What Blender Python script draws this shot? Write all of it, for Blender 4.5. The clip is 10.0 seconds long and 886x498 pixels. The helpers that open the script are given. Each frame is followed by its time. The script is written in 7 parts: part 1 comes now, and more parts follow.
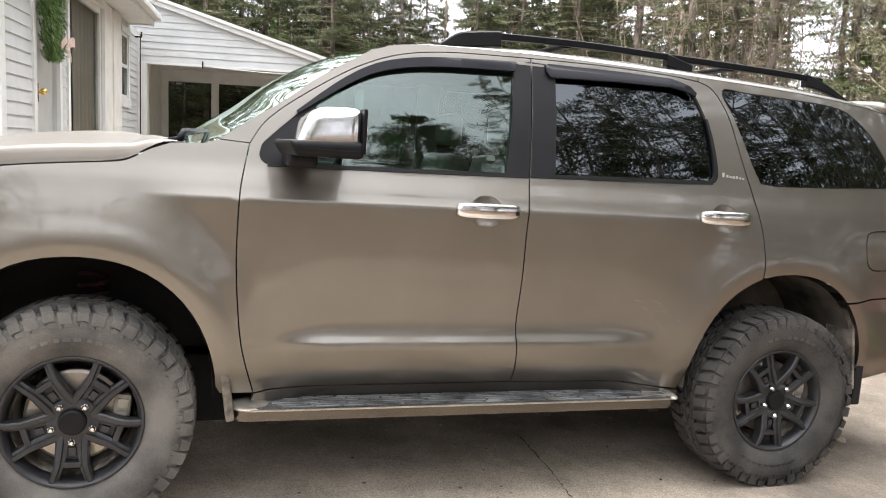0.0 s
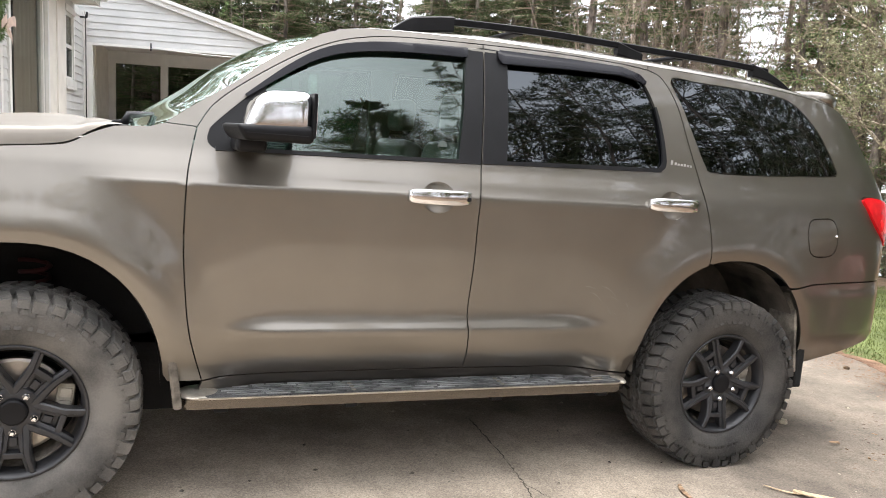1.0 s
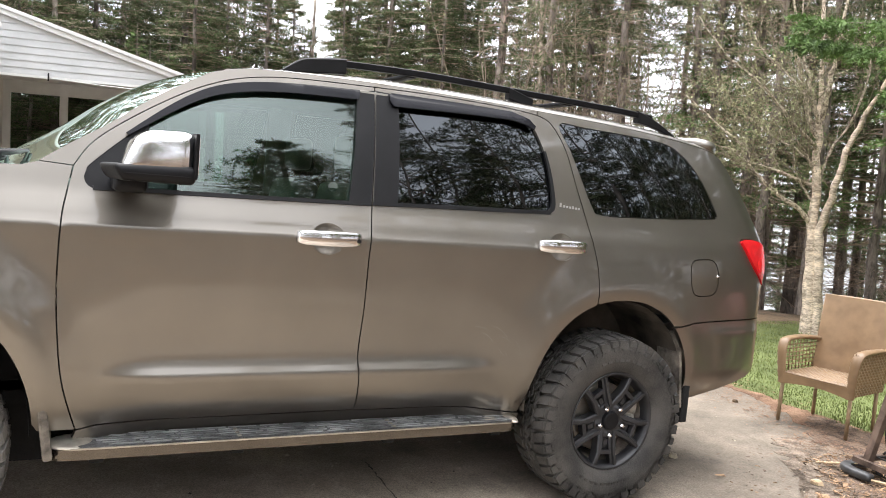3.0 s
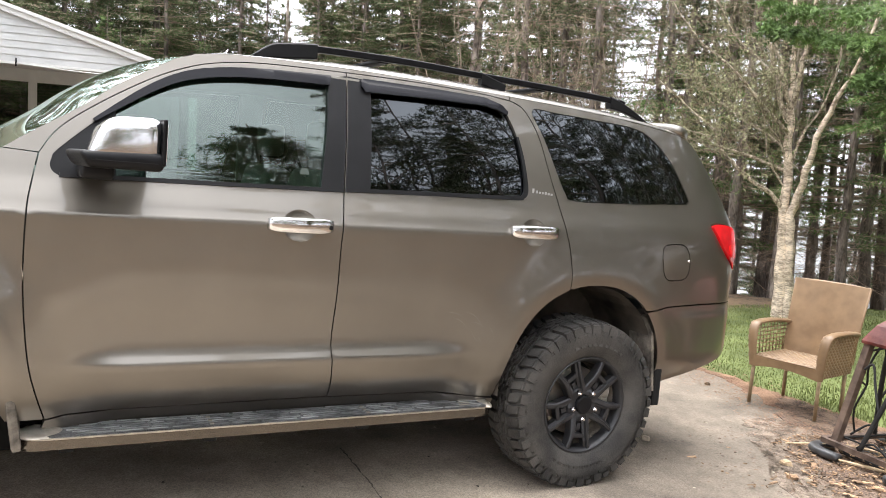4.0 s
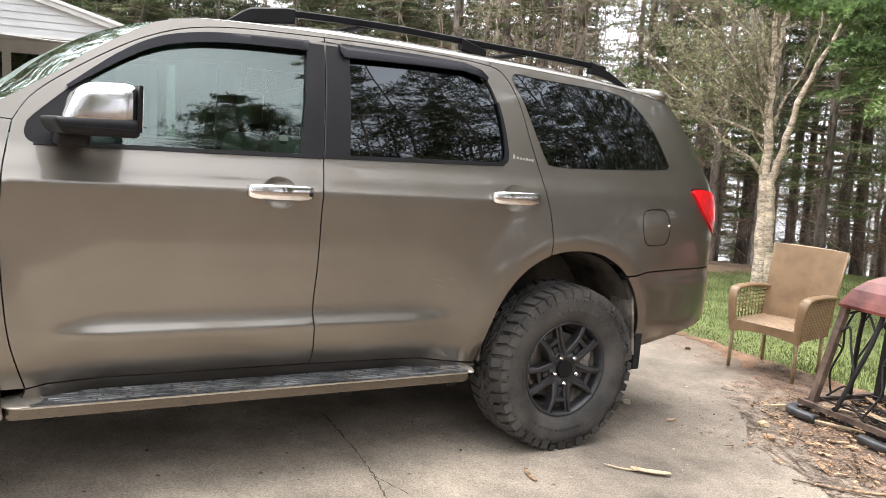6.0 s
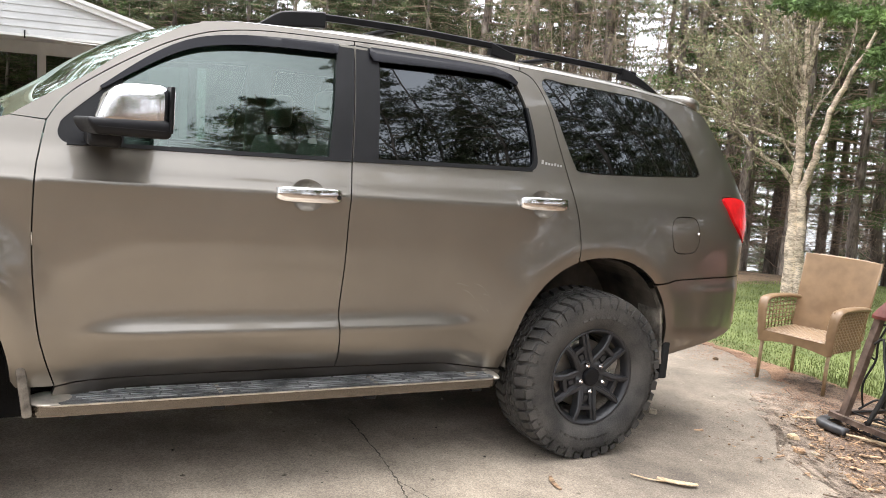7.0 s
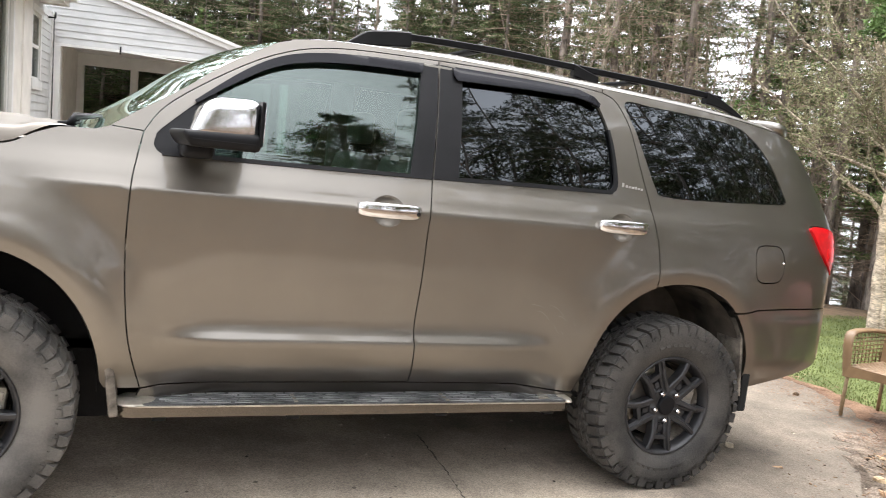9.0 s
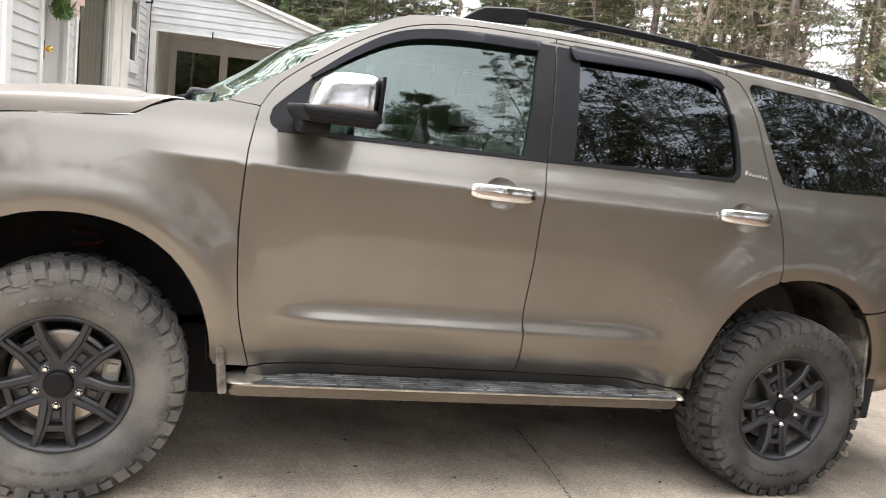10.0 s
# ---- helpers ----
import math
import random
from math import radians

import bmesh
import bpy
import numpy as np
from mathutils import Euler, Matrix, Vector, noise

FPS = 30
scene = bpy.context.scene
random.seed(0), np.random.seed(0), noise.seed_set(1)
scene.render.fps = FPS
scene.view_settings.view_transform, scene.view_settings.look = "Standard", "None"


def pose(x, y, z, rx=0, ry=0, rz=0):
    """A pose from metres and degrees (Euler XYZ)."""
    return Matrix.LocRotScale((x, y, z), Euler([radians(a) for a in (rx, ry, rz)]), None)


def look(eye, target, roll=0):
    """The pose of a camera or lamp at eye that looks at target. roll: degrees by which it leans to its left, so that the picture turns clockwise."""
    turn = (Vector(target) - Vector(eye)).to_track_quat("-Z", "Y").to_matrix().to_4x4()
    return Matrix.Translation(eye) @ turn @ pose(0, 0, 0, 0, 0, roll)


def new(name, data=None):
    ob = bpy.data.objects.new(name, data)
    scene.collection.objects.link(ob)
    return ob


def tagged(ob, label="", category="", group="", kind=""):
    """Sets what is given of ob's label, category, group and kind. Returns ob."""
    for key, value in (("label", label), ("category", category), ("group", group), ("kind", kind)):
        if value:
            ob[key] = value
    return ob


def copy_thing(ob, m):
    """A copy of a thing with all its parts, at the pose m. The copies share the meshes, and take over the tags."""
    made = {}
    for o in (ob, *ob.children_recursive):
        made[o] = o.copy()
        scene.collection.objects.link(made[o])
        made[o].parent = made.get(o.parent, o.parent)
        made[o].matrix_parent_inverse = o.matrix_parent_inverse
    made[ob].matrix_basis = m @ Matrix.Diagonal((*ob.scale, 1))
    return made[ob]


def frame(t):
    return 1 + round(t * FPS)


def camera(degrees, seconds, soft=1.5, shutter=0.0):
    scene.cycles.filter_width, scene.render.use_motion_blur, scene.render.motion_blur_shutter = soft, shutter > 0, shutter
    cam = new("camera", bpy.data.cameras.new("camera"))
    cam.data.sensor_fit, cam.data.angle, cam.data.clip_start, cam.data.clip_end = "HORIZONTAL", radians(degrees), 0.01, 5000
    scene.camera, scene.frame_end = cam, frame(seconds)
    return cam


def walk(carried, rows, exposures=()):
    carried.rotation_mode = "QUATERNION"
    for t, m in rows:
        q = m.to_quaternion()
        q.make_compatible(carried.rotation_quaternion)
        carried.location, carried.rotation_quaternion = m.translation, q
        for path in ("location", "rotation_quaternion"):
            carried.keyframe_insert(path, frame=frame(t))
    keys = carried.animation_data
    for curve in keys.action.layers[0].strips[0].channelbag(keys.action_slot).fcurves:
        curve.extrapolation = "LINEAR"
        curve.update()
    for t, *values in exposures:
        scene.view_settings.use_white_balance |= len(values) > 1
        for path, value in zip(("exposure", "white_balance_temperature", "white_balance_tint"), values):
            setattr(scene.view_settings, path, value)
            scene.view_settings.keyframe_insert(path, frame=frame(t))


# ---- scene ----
import itertools

cam = camera(58.08, 10.0, soft=0.5, shutter=0.3)
PATH = [
    (0, pose(0.434, -3.062, 1.466, 82.87, -2.48, -17.13)),
    (0.5, pose(0.438, -3.060, 1.467, 81.79, -3.00, -18.59)),
    (1, pose(0.449, -3.063, 1.463, 82.08, -2.95, -20.31)),
    (1.5, pose(0.469, -3.125, 1.480, 83.08, -3.17, -21.97)),
    (2, pose(0.526, -3.099, 1.492, 84.70, -3.66, -23.96)),
    (2.5, pose(0.539, -3.101, 1.495, 85.04, -3.74, -25.36)),
    (4, pose(0.563, -3.112, 1.498, 84.03, -3.52, -27.96)),
    (4.5, pose(0.573, -3.117, 1.490, 83.19, -3.40, -29.08)),
    (5, pose(0.594, -3.121, 1.480, 82.21, -3.32, -30.32)),
    (5.5, pose(0.576, -3.128, 1.483, 82.03, -3.20, -30.01)),
    (7, pose(0.571, -3.107, 1.473, 82.29, -3.73, -27.29)),
    (7.5, pose(0.573, -3.109, 1.477, 82.57, -4.07, -26.82)),
    (8, pose(0.573, -3.108, 1.479, 82.94, -4.33, -26.02)),
    (8.5, pose(0.557, -3.105, 1.474, 83.33, -4.61, -24.31)),
    (9, pose(0.538, -3.098, 1.464, 83.35, -5.12, -22.11)),
    (9.5, pose(0.501, -3.062, 1.451, 82.91, -5.49, -18.69)),
    (10, pose(0.424, -2.940, 1.409, 82.16, -6.12, -16.83)),
]
walk(cam, PATH, exposures=((0.0, 1.56), (1.0, 1.58), (2.5, 1.53), (4.0, 1.55), (5.5, 1.52), (7.0, 1.54), (8.5, 1.56), (9.3, 1.60), (10.0, 1.64)))

# ---------------------------------------------------------------- sky and light: an overcast spring afternoon
world = bpy.data.worlds.new("overcast_sky")
scene.world = world
world.use_nodes = True
wt = world.node_tree
back = wt.nodes["Background"]
sky = wt.nodes.new("ShaderNodeTexSky")
sky.sky_type = 'NISHITA'
sky.sun_disc = False
sky.sun_elevation, sky.sun_rotation = radians(76), radians(11)
sky.air_density, sky.dust_density, sky.ozone_density = 1.2, 6.0, 0.6
grey = wt.nodes.new("ShaderNodeHueSaturation")
grey.inputs["Saturation"].default_value = 0.16
cloud = wt.nodes.new("ShaderNodeTexNoise")
cloud.inputs["Scale"].default_value, cloud.inputs["Detail"].default_value = 2.2, 6
coord = wt.nodes.new("ShaderNodeTexCoord")
cramp = wt.nodes.new("ShaderNodeMapRange")
cramp.inputs["From Min"].default_value, cramp.inputs["From Max"].default_value = 0.3, 0.7
cramp.inputs["To Min"].default_value, cramp.inputs["To Max"].default_value = 0.72, 1.2
cmul = wt.nodes.new("ShaderNodeVectorMath")
cmul.operation = 'SCALE'
wt.links.new(coord.outputs["Generated"], cloud.inputs["Vector"])
wt.links.new(cloud.outputs["Fac"], cramp.inputs["Value"])
height = wt.nodes.new("ShaderNodeSeparateXYZ")
rise = wt.nodes.new("ShaderNodeMapRange")
rise.inputs["From Min"].default_value, rise.inputs["From Max"].default_value = 0.0, 1.0
rise.inputs["To Min"].default_value, rise.inputs["To Max"].default_value = 0.84, 1.02
both = wt.nodes.new("ShaderNodeMath")
both.operation = 'MULTIPLY'
wt.links.new(coord.outputs["Generated"], height.inputs["Vector"])
wt.links.new(height.outputs["Z"], rise.inputs["Value"])
wt.links.new(rise.outputs["Result"], both.inputs[0])
wt.links.new(cramp.outputs["Result"], both.inputs[1])
wt.links.new(sky.outputs["Color"], grey.inputs["Color"])
veil = wt.nodes.new("ShaderNodeMix")          # a thick, even cloud layer over the clear-sky light
veil.data_type = 'RGBA'
veil.inputs["Factor"].default_value = 0.72
veil.inputs["B"].default_value = (9.6, 9.75, 10.4, 1)
wt.links.new(grey.outputs["Color"], veil.inputs["A"])
wt.links.new(veil.outputs["Result"], cmul.inputs[0])
wt.links.new(both.outputs[0], cmul.inputs["Scale"])
wt.links.new(cmul.outputs["Vector"], back.inputs["Color"])
back.inputs["Strength"].default_value = 0.155

sun = new("sun", bpy.data.lights.new("sun", 'SUN'))
sun.data.energy, sun.data.angle, sun.data.color = 1.2, radians(70), (1.0, 0.97, 0.93)
sun.matrix_world = look((0, 0, 30), (-1.5, -7.5, 0))

# ---------------------------------------------------------------- helpers
TILT = Matrix.Rotation(math.atan(0.0268), 4, 'Y')      # the drive falls gently towards the car's tail


def curve(*knots):
    """A smooth monotone curve through (x, y) knots."""
    xs = [k[0] for k in knots]
    ys = [k[1] for k in knots]
    n = len(xs)
    h = [xs[i + 1] - xs[i] for i in range(n - 1)]
    d = [(ys[i + 1] - ys[i]) / h[i] for i in range(n - 1)]
    m = [d[0]] + [0.0] * (n - 2) + [d[-1]]
    for i in range(1, n - 1):
        if d[i - 1] * d[i] > 0:
            a, b = 2 * h[i] + h[i - 1], h[i] + 2 * h[i - 1]
            m[i] = (a + b) / (a / d[i - 1] + b / d[i])

    def value(x):
        if x <= xs[0]:
            return ys[0] + m[0] * (x - xs[0])
        if x >= xs[-1]:
            return ys[-1] + m[-1] * (x - xs[-1])
        i = 0
        while x > xs[i + 1]:
            i += 1
        t = (x - xs[i]) / h[i]
        return ((1 + 2 * t) * (1 - t) ** 2 * ys[i] + t * (1 - t) ** 2 * h[i] * m[i]
                + t * t * (3 - 2 * t) * ys[i + 1] + t * t * (t - 1) * h[i] * m[i + 1])
    return value


def ramp(a, b, x):
    t = min(1.0, max(0.0, (x - a) / (b - a)))
    return t * t * (3 - 2 * t)


# the car's side: how far the skin lies in from the outermost plane, at x (rearwards) and z (up)
TOP = ((1.39, .047), (1.45, .064), (1.65, .122), (1.85, .190), (1.92, .216), (1.96, .233), (1.99, .252))
SEC_DOOR = curve((.36, .21), (.46, .145), (.51, .101), (.545, .067), (.60, .027), (.665, .001), (.700, -.007), (.712, -.0055), (.737, .0076), (.758, .0142), (.80, .0168), (.86, .014),
                 (.95, .007), (1.05, .001), (1.12, -.001), (1.20, -.0025), (1.258, -.004), (1.268, -.003), (1.280, .003), (1.33, .022), *TOP)
SEC_END = curve((.36, .13), (.46, .09), (.51, .074), (.60, .038), (.70, .016), (.84, .005), (1.0, -.001), (1.10, -.002), (1.20, .003), (1.30, .018), *TOP)
PLAN_REAR = curve((3.1, 0), (3.3, .003), (3.6, .020), (3.9, .062), (4.1, .110), (4.22, .165), (4.29, .235), (4.325, .31), (4.345, .42))
PLAN_FRONT = curve((-.98, .46), (-.93, .28), (-.8, .15), (-.6, .07), (-.3, .018), (.1, 0), (.3, 0))
FLARE = curve((.9, .75), (1.0, .85), (1.08, 1.0), (1.13, .93), (1.25, .5), (1.5, .0), (1.7, .0))


def side_y(x, z):
    w = ramp(.62, .95, x) * (1 - ramp(2.15, 2.5, x))
    v = ramp(.15, .45, x) * (1 - ramp(2.5, 3.0, x))
    k = w if z < .95 else w + (v - w) * ramp(.95, 1.15, z)
    y = SEC_DOOR(z) * k + SEC_END(z) * (1 - k)
    xs = x + .45 * max(0.0, z - 1.35) ** 1.15
    if xs > 3.1:
        y += PLAN_REAR(xs)
    if x < .3:
        y += PLAN_FRONT(x)
    for xc, amp in ((0.0, .034), (3.09, .026)):
        dx, dz = abs(x - xc) / .5, max(0.0, z - .463) / .57
        if dx < 1.8 and dz < 1.8:
            rho = (dx ** 2.2 + dz ** 2.2) ** (1 / 2.2)
            if rho < 1.5:
                y -= amp * FLARE(max(rho, .9)) * ramp(.4, .6, z)
    return y


def material(name, colour, rough=0.6, metal=0.0, spread=0.25, scale=8.0, bump=0.0, bump_scale=60.0, coat=0.0, second=None, by_object=0.0, by_island=0.0, fine=0.0, stretch=(1, 1, 1)):
    """A surface with stains at a large scale, grain at a small one, and fine relief."""
    m = bpy.data.materials.new(name)
    m.use_nodes = True
    t = m.node_tree
    b = t.nodes["Principled BSDF"]
    b.inputs["Roughness"].default_value = rough
    b.inputs["Metallic"].default_value = metal
    b.inputs["Coat Weight"].default_value = coat
    b.inputs["Coat Roughness"].default_value = 0.035
    c = t.nodes.new("ShaderNodeTexCoord")
    mp = t.nodes.new("ShaderNodeMapping")
    mp.inputs["Scale"].default_value = stretch
    t.links.new(c.outputs["Object"], mp.inputs["Vector"])
    n1 = t.nodes.new("ShaderNodeTexNoise")
    n1.inputs["Scale"].default_value, n1.inputs["Detail"].default_value = scale, 5
    n2 = t.nodes.new("ShaderNodeTexNoise")
    n2.inputs["Scale"].default_value, n2.inputs["Detail"].default_value = bump_scale, 4
    t.links.new(mp.outputs["Vector"], n1.inputs["Vector"])
    t.links.new(mp.outputs["Vector"], n2.inputs["Vector"])
    dark = [v * (1 - spread) for v in colour]
    light = [min(1, v * (1 + spread)) for v in (second or colour)]
    mix = t.nodes.new("ShaderNodeMix")
    mix.data_type = 'RGBA'
    mix.inputs["A"].default_value, mix.inputs["B"].default_value = (*dark, 1), (*light, 1)
    r = t.nodes.new("ShaderNodeMapRange")
    r.inputs["From Min"].default_value, r.inputs["From Max"].default_value = 0.32, 0.68
    fac = n1.outputs["Fac"]
    if fine:
        add = t.nodes.new("ShaderNodeMath")
        add.operation = 'MULTIPLY_ADD'
        add.inputs[1].default_value = fine
        sub = t.nodes.new("ShaderNodeMath")
        sub.operation = 'SUBTRACT'
        sub.inputs[1].default_value = 0.5
        t.links.new(n2.outputs["Fac"], sub.inputs[0])
        t.links.new(sub.outputs[0], add.inputs[0])
        t.links.new(n1.outputs["Fac"], add.inputs[2])
        fac = add.outputs[0]
    t.links.new(fac, r.inputs["Value"])
    t.links.new(r.outputs["Result"], mix.inputs["Factor"])
    out = mix.outputs["Result"]
    if by_object or by_island:
        src = t.nodes.new("ShaderNodeObjectInfo" if by_object else "ShaderNodeNewGeometry")
        rnd = src.outputs["Random" if by_object else "Random Per Island"]
        k = by_object or by_island
        rr = t.nodes.new("ShaderNodeMapRange")
        rr.inputs["To Min"].default_value, rr.inputs["To Max"].default_value = 1 - k, 1 + k
        t.links.new(rnd, rr.inputs["Value"])
        sc = t.nodes.new("ShaderNodeVectorMath")
        sc.operation = 'SCALE'
        t.links.new(out, sc.inputs[0])
        t.links.new(rr.outputs["Result"], sc.inputs["Scale"])
        out = sc.outputs["Vector"]
    t.links.new(out, b.inputs["Base Color"])
    if bump:
        bp = t.nodes.new("ShaderNodeBump")
        bp.inputs["Strength"].default_value, bp.inputs["Distance"].default_value = min(1, bump), 0.01
        t.links.new(n2.outputs["Fac"], bp.inputs["Height"])
        t.links.new(bp.outputs["Normal"], b.inputs["Normal"])
    return m


def glass_material(name, tint, ior=1.5, rough=0.0, shine=(0.95, 1, 0.98)):
    """A thin pane: tinted see-through with a mirror-like gloss by Fresnel."""
    m = bpy.data.materials.new(name)
    m.use_nodes = True
    t = m.node_tree
    t.nodes.remove(t.nodes["Principled BSDF"])
    tr = t.nodes.new("ShaderNodeBsdfTransparent")
    tr.inputs["Color"].default_value = (*tint, 1)
    gl = t.nodes.new("ShaderNodeBsdfGlossy")
    gl.inputs["Roughness"].default_value = rough
    gl.inputs["Color"].default_value = (*shine, 1)
    fr = t.nodes.new("ShaderNodeFresnel")
    fr.inputs["IOR"].default_value = ior
    mx = t.nodes.new("ShaderNodeMixShader")
    t.links.new(fr.outputs[0], mx.inputs[0])
    t.links.new(tr.outputs[0], mx.inputs[1])
    t.links.new(gl.outputs[0], mx.inputs[2])
    t.links.new(mx.outputs[0], t.nodes["Material Output"].inputs["Surface"])
    return m


def mesh_object(name, verts, faces, mat, parent=None, label="", smooth=False, normals=None):
    me = bpy.data.meshes.new(name)
    me.from_pydata([tuple(v) for v in verts], [], faces)
    if smooth or normals:
        me.polygons.foreach_set("use_smooth", [True] * len(me.polygons))
    if normals:
        me.normals_split_custom_set_from_vertices([tuple(n) for n in normals])
    if mat:
        me.materials.append(mat)
    ob = new(name, me)
    if parent:
        ob.parent = parent
    if label:
        ob["label"] = label
    return ob


def part(name, bm, mat, parent=None, label="", smooth=False):
    """Links a bmesh as one mesh object under a thing or a part."""
    if smooth:
        for f in bm.faces:
            f.smooth = True
    me = bpy.data.meshes.new(name)
    bm.to_mesh(me)
    bm.free()
    if mat:
        me.materials.append(mat)
    ob = new(name, me)
    if parent:
        ob.parent = parent
    if label:
        ob["label"] = label
    return ob


def holder(name, m, label, category, group="", kind=""):
    ob = new(name)
    ob.empty_display_size = 0.1
    ob.matrix_world = m
    return tagged(ob, label, category, group, kind)


def add_box(bm, lo, hi, bevel=0.0, m=None, seg=2):
    geom = bmesh.ops.create_cube(bm, size=1)
    vs = geom["verts"]
    for v in vs:
        v.co = Vector([lo[i] + (v.co[i] + .5) * (hi[i] - lo[i]) for i in range(3)])
    if bevel:
        es = list({e for v in vs for e in v.link_edges})
        made = bmesh.ops.bevel(bm, geom=es, offset=bevel, segments=seg, affect='EDGES', profile=0.6)
        vs = list({v for f in made["faces"] for v in f.verts} | {v for v in vs if v.is_valid})
    if m:
        bmesh.ops.transform(bm, matrix=m, verts=[v for v in vs if v.is_valid])
    return vs


def box_part(name, lo, hi, mat, parent=None, label="", bevel=0.0, m=None):
    bm = bmesh.new()
    add_box(bm, lo, hi, bevel, m)
    return part(name, bm, mat, parent, label)


def tube(points, radii, sides=8, caps=True):
    """Verts and faces of a round rod along points."""
    pts = [Vector(p) for p in points]
    n = len(pts)
    verts, faces = [], []
    ref = None
    for i, p in enumerate(pts):
        d = (pts[min(i + 1, n - 1)] - pts[max(i - 1, 0)])
        d = d.normalized() if d.length > 1e-9 else Vector((0, 0, 1))
        if ref is None:
            ref = d.orthogonal().normalized()
        ref = (ref - d * ref.dot(d))
        ref = ref.normalized() if ref.length > 1e-6 else d.orthogonal().normalized()
        o = d.cross(ref)
        r = radii[i] if isinstance(radii, (list, tuple)) else radii
        for k in range(sides):
            a = 2 * math.pi * k / sides
            verts.append(p + ref * (r * math.cos(a)) + o * (r * math.sin(a)))
    for i in range(n - 1):
        for k in range(sides):
            a, b = i * sides + k, i * sides + (k + 1) % sides
            faces.append((a, b, b + sides, a + sides))
    if caps:
        faces.append(tuple(range(sides - 1, -1, -1)))
        faces.append(tuple(range((n - 1) * sides, n * sides)))
    return verts, faces


def merge(*pieces):
    verts, faces = [], []
    for v, f in pieces:
        o = len(verts)
        verts += list(v)
        faces += [tuple(i + o for i in q) for q in f]
    return verts, faces


def rod(name, points, radii, mat, parent=None, label="", sides=10):
    v, f = tube(points, radii, sides)
    return mesh_object(name, v, f, mat, parent, label, smooth=True)


def spline(points, n=8, closed=False):
    """Catmull-Rom through 2D or 3D points."""
    p = [Vector((*q, 0)) if len(q) == 2 else Vector(q) for q in points]
    dim = len(points[0])
    k = len(p)
    out = []
    last = k if closed else k - 1
    for i in range(last):
        a = p[(i - 1) % k] if closed or i else p[0]
        b, c = p[i], p[(i + 1) % k]
        d = p[(i + 2) % k] if closed or i + 2 < k else p[-1]
        for j in range(n):
            t = j / n
            q = 0.5 * ((2 * b) + (c - a) * t + (2 * a - 5 * b + 4 * c - d) * t * t + (3 * b - a - 3 * c + d) * t ** 3)
            out.append(tuple(q[:dim]))
    if not closed:
        out.append(tuple(p[-1][:dim]))
    return out


def inside(pt, poly):
    x, y = pt
    hit = False
    j = len(poly) - 1
    for i in range(len(poly)):
        (xi, yi), (xj, yj) = poly[i], poly[j]
        if (yi > y) != (yj > y) and x < (xj - xi) * (y - yi) / (yj - yi) + xi:
            hit = not hit
        j = i
    return hit


def inset(poly, d):
    """The outline moved inwards by d."""
    n = len(poly)
    area = sum(poly[i][0] * poly[(i + 1) % n][1] - poly[(i + 1) % n][0] * poly[i][1] for i in range(n))
    s = 1 if area > 0 else -1
    out = []
    for i in range(n):
        a, b, c = Vector(poly[i - 1]), Vector(poly[i]), Vector(poly[(i + 1) % n])
        n1, n2 = (b - a), (c - b)
        n1 = Vector((-n1.y, n1.x)).normalized() if n1.length > 1e-9 else Vector((0, 0))
        n2 = Vector((-n2.y, n2.x)).normalized() if n2.length > 1e-9 else Vector((0, 0))
        m = n1 + n2
        m = m / max(m.length, 1e-6) if m.length > 1e-6 else n1
        k = max(0.5, m.dot(n1))
        out.append(tuple(b + m * (s * d / k)))
    return out


def resample(poly, step):
    out = []
    n = len(poly)
    for i in range(n):
        a, b = Vector(poly[i]), Vector(poly[(i + 1) % n])
        k = max(1, int((b - a).length / step))
        out += [tuple(a.lerp(b, j / k)) for j in range(k)]
    return out


WIDTH = 2.0


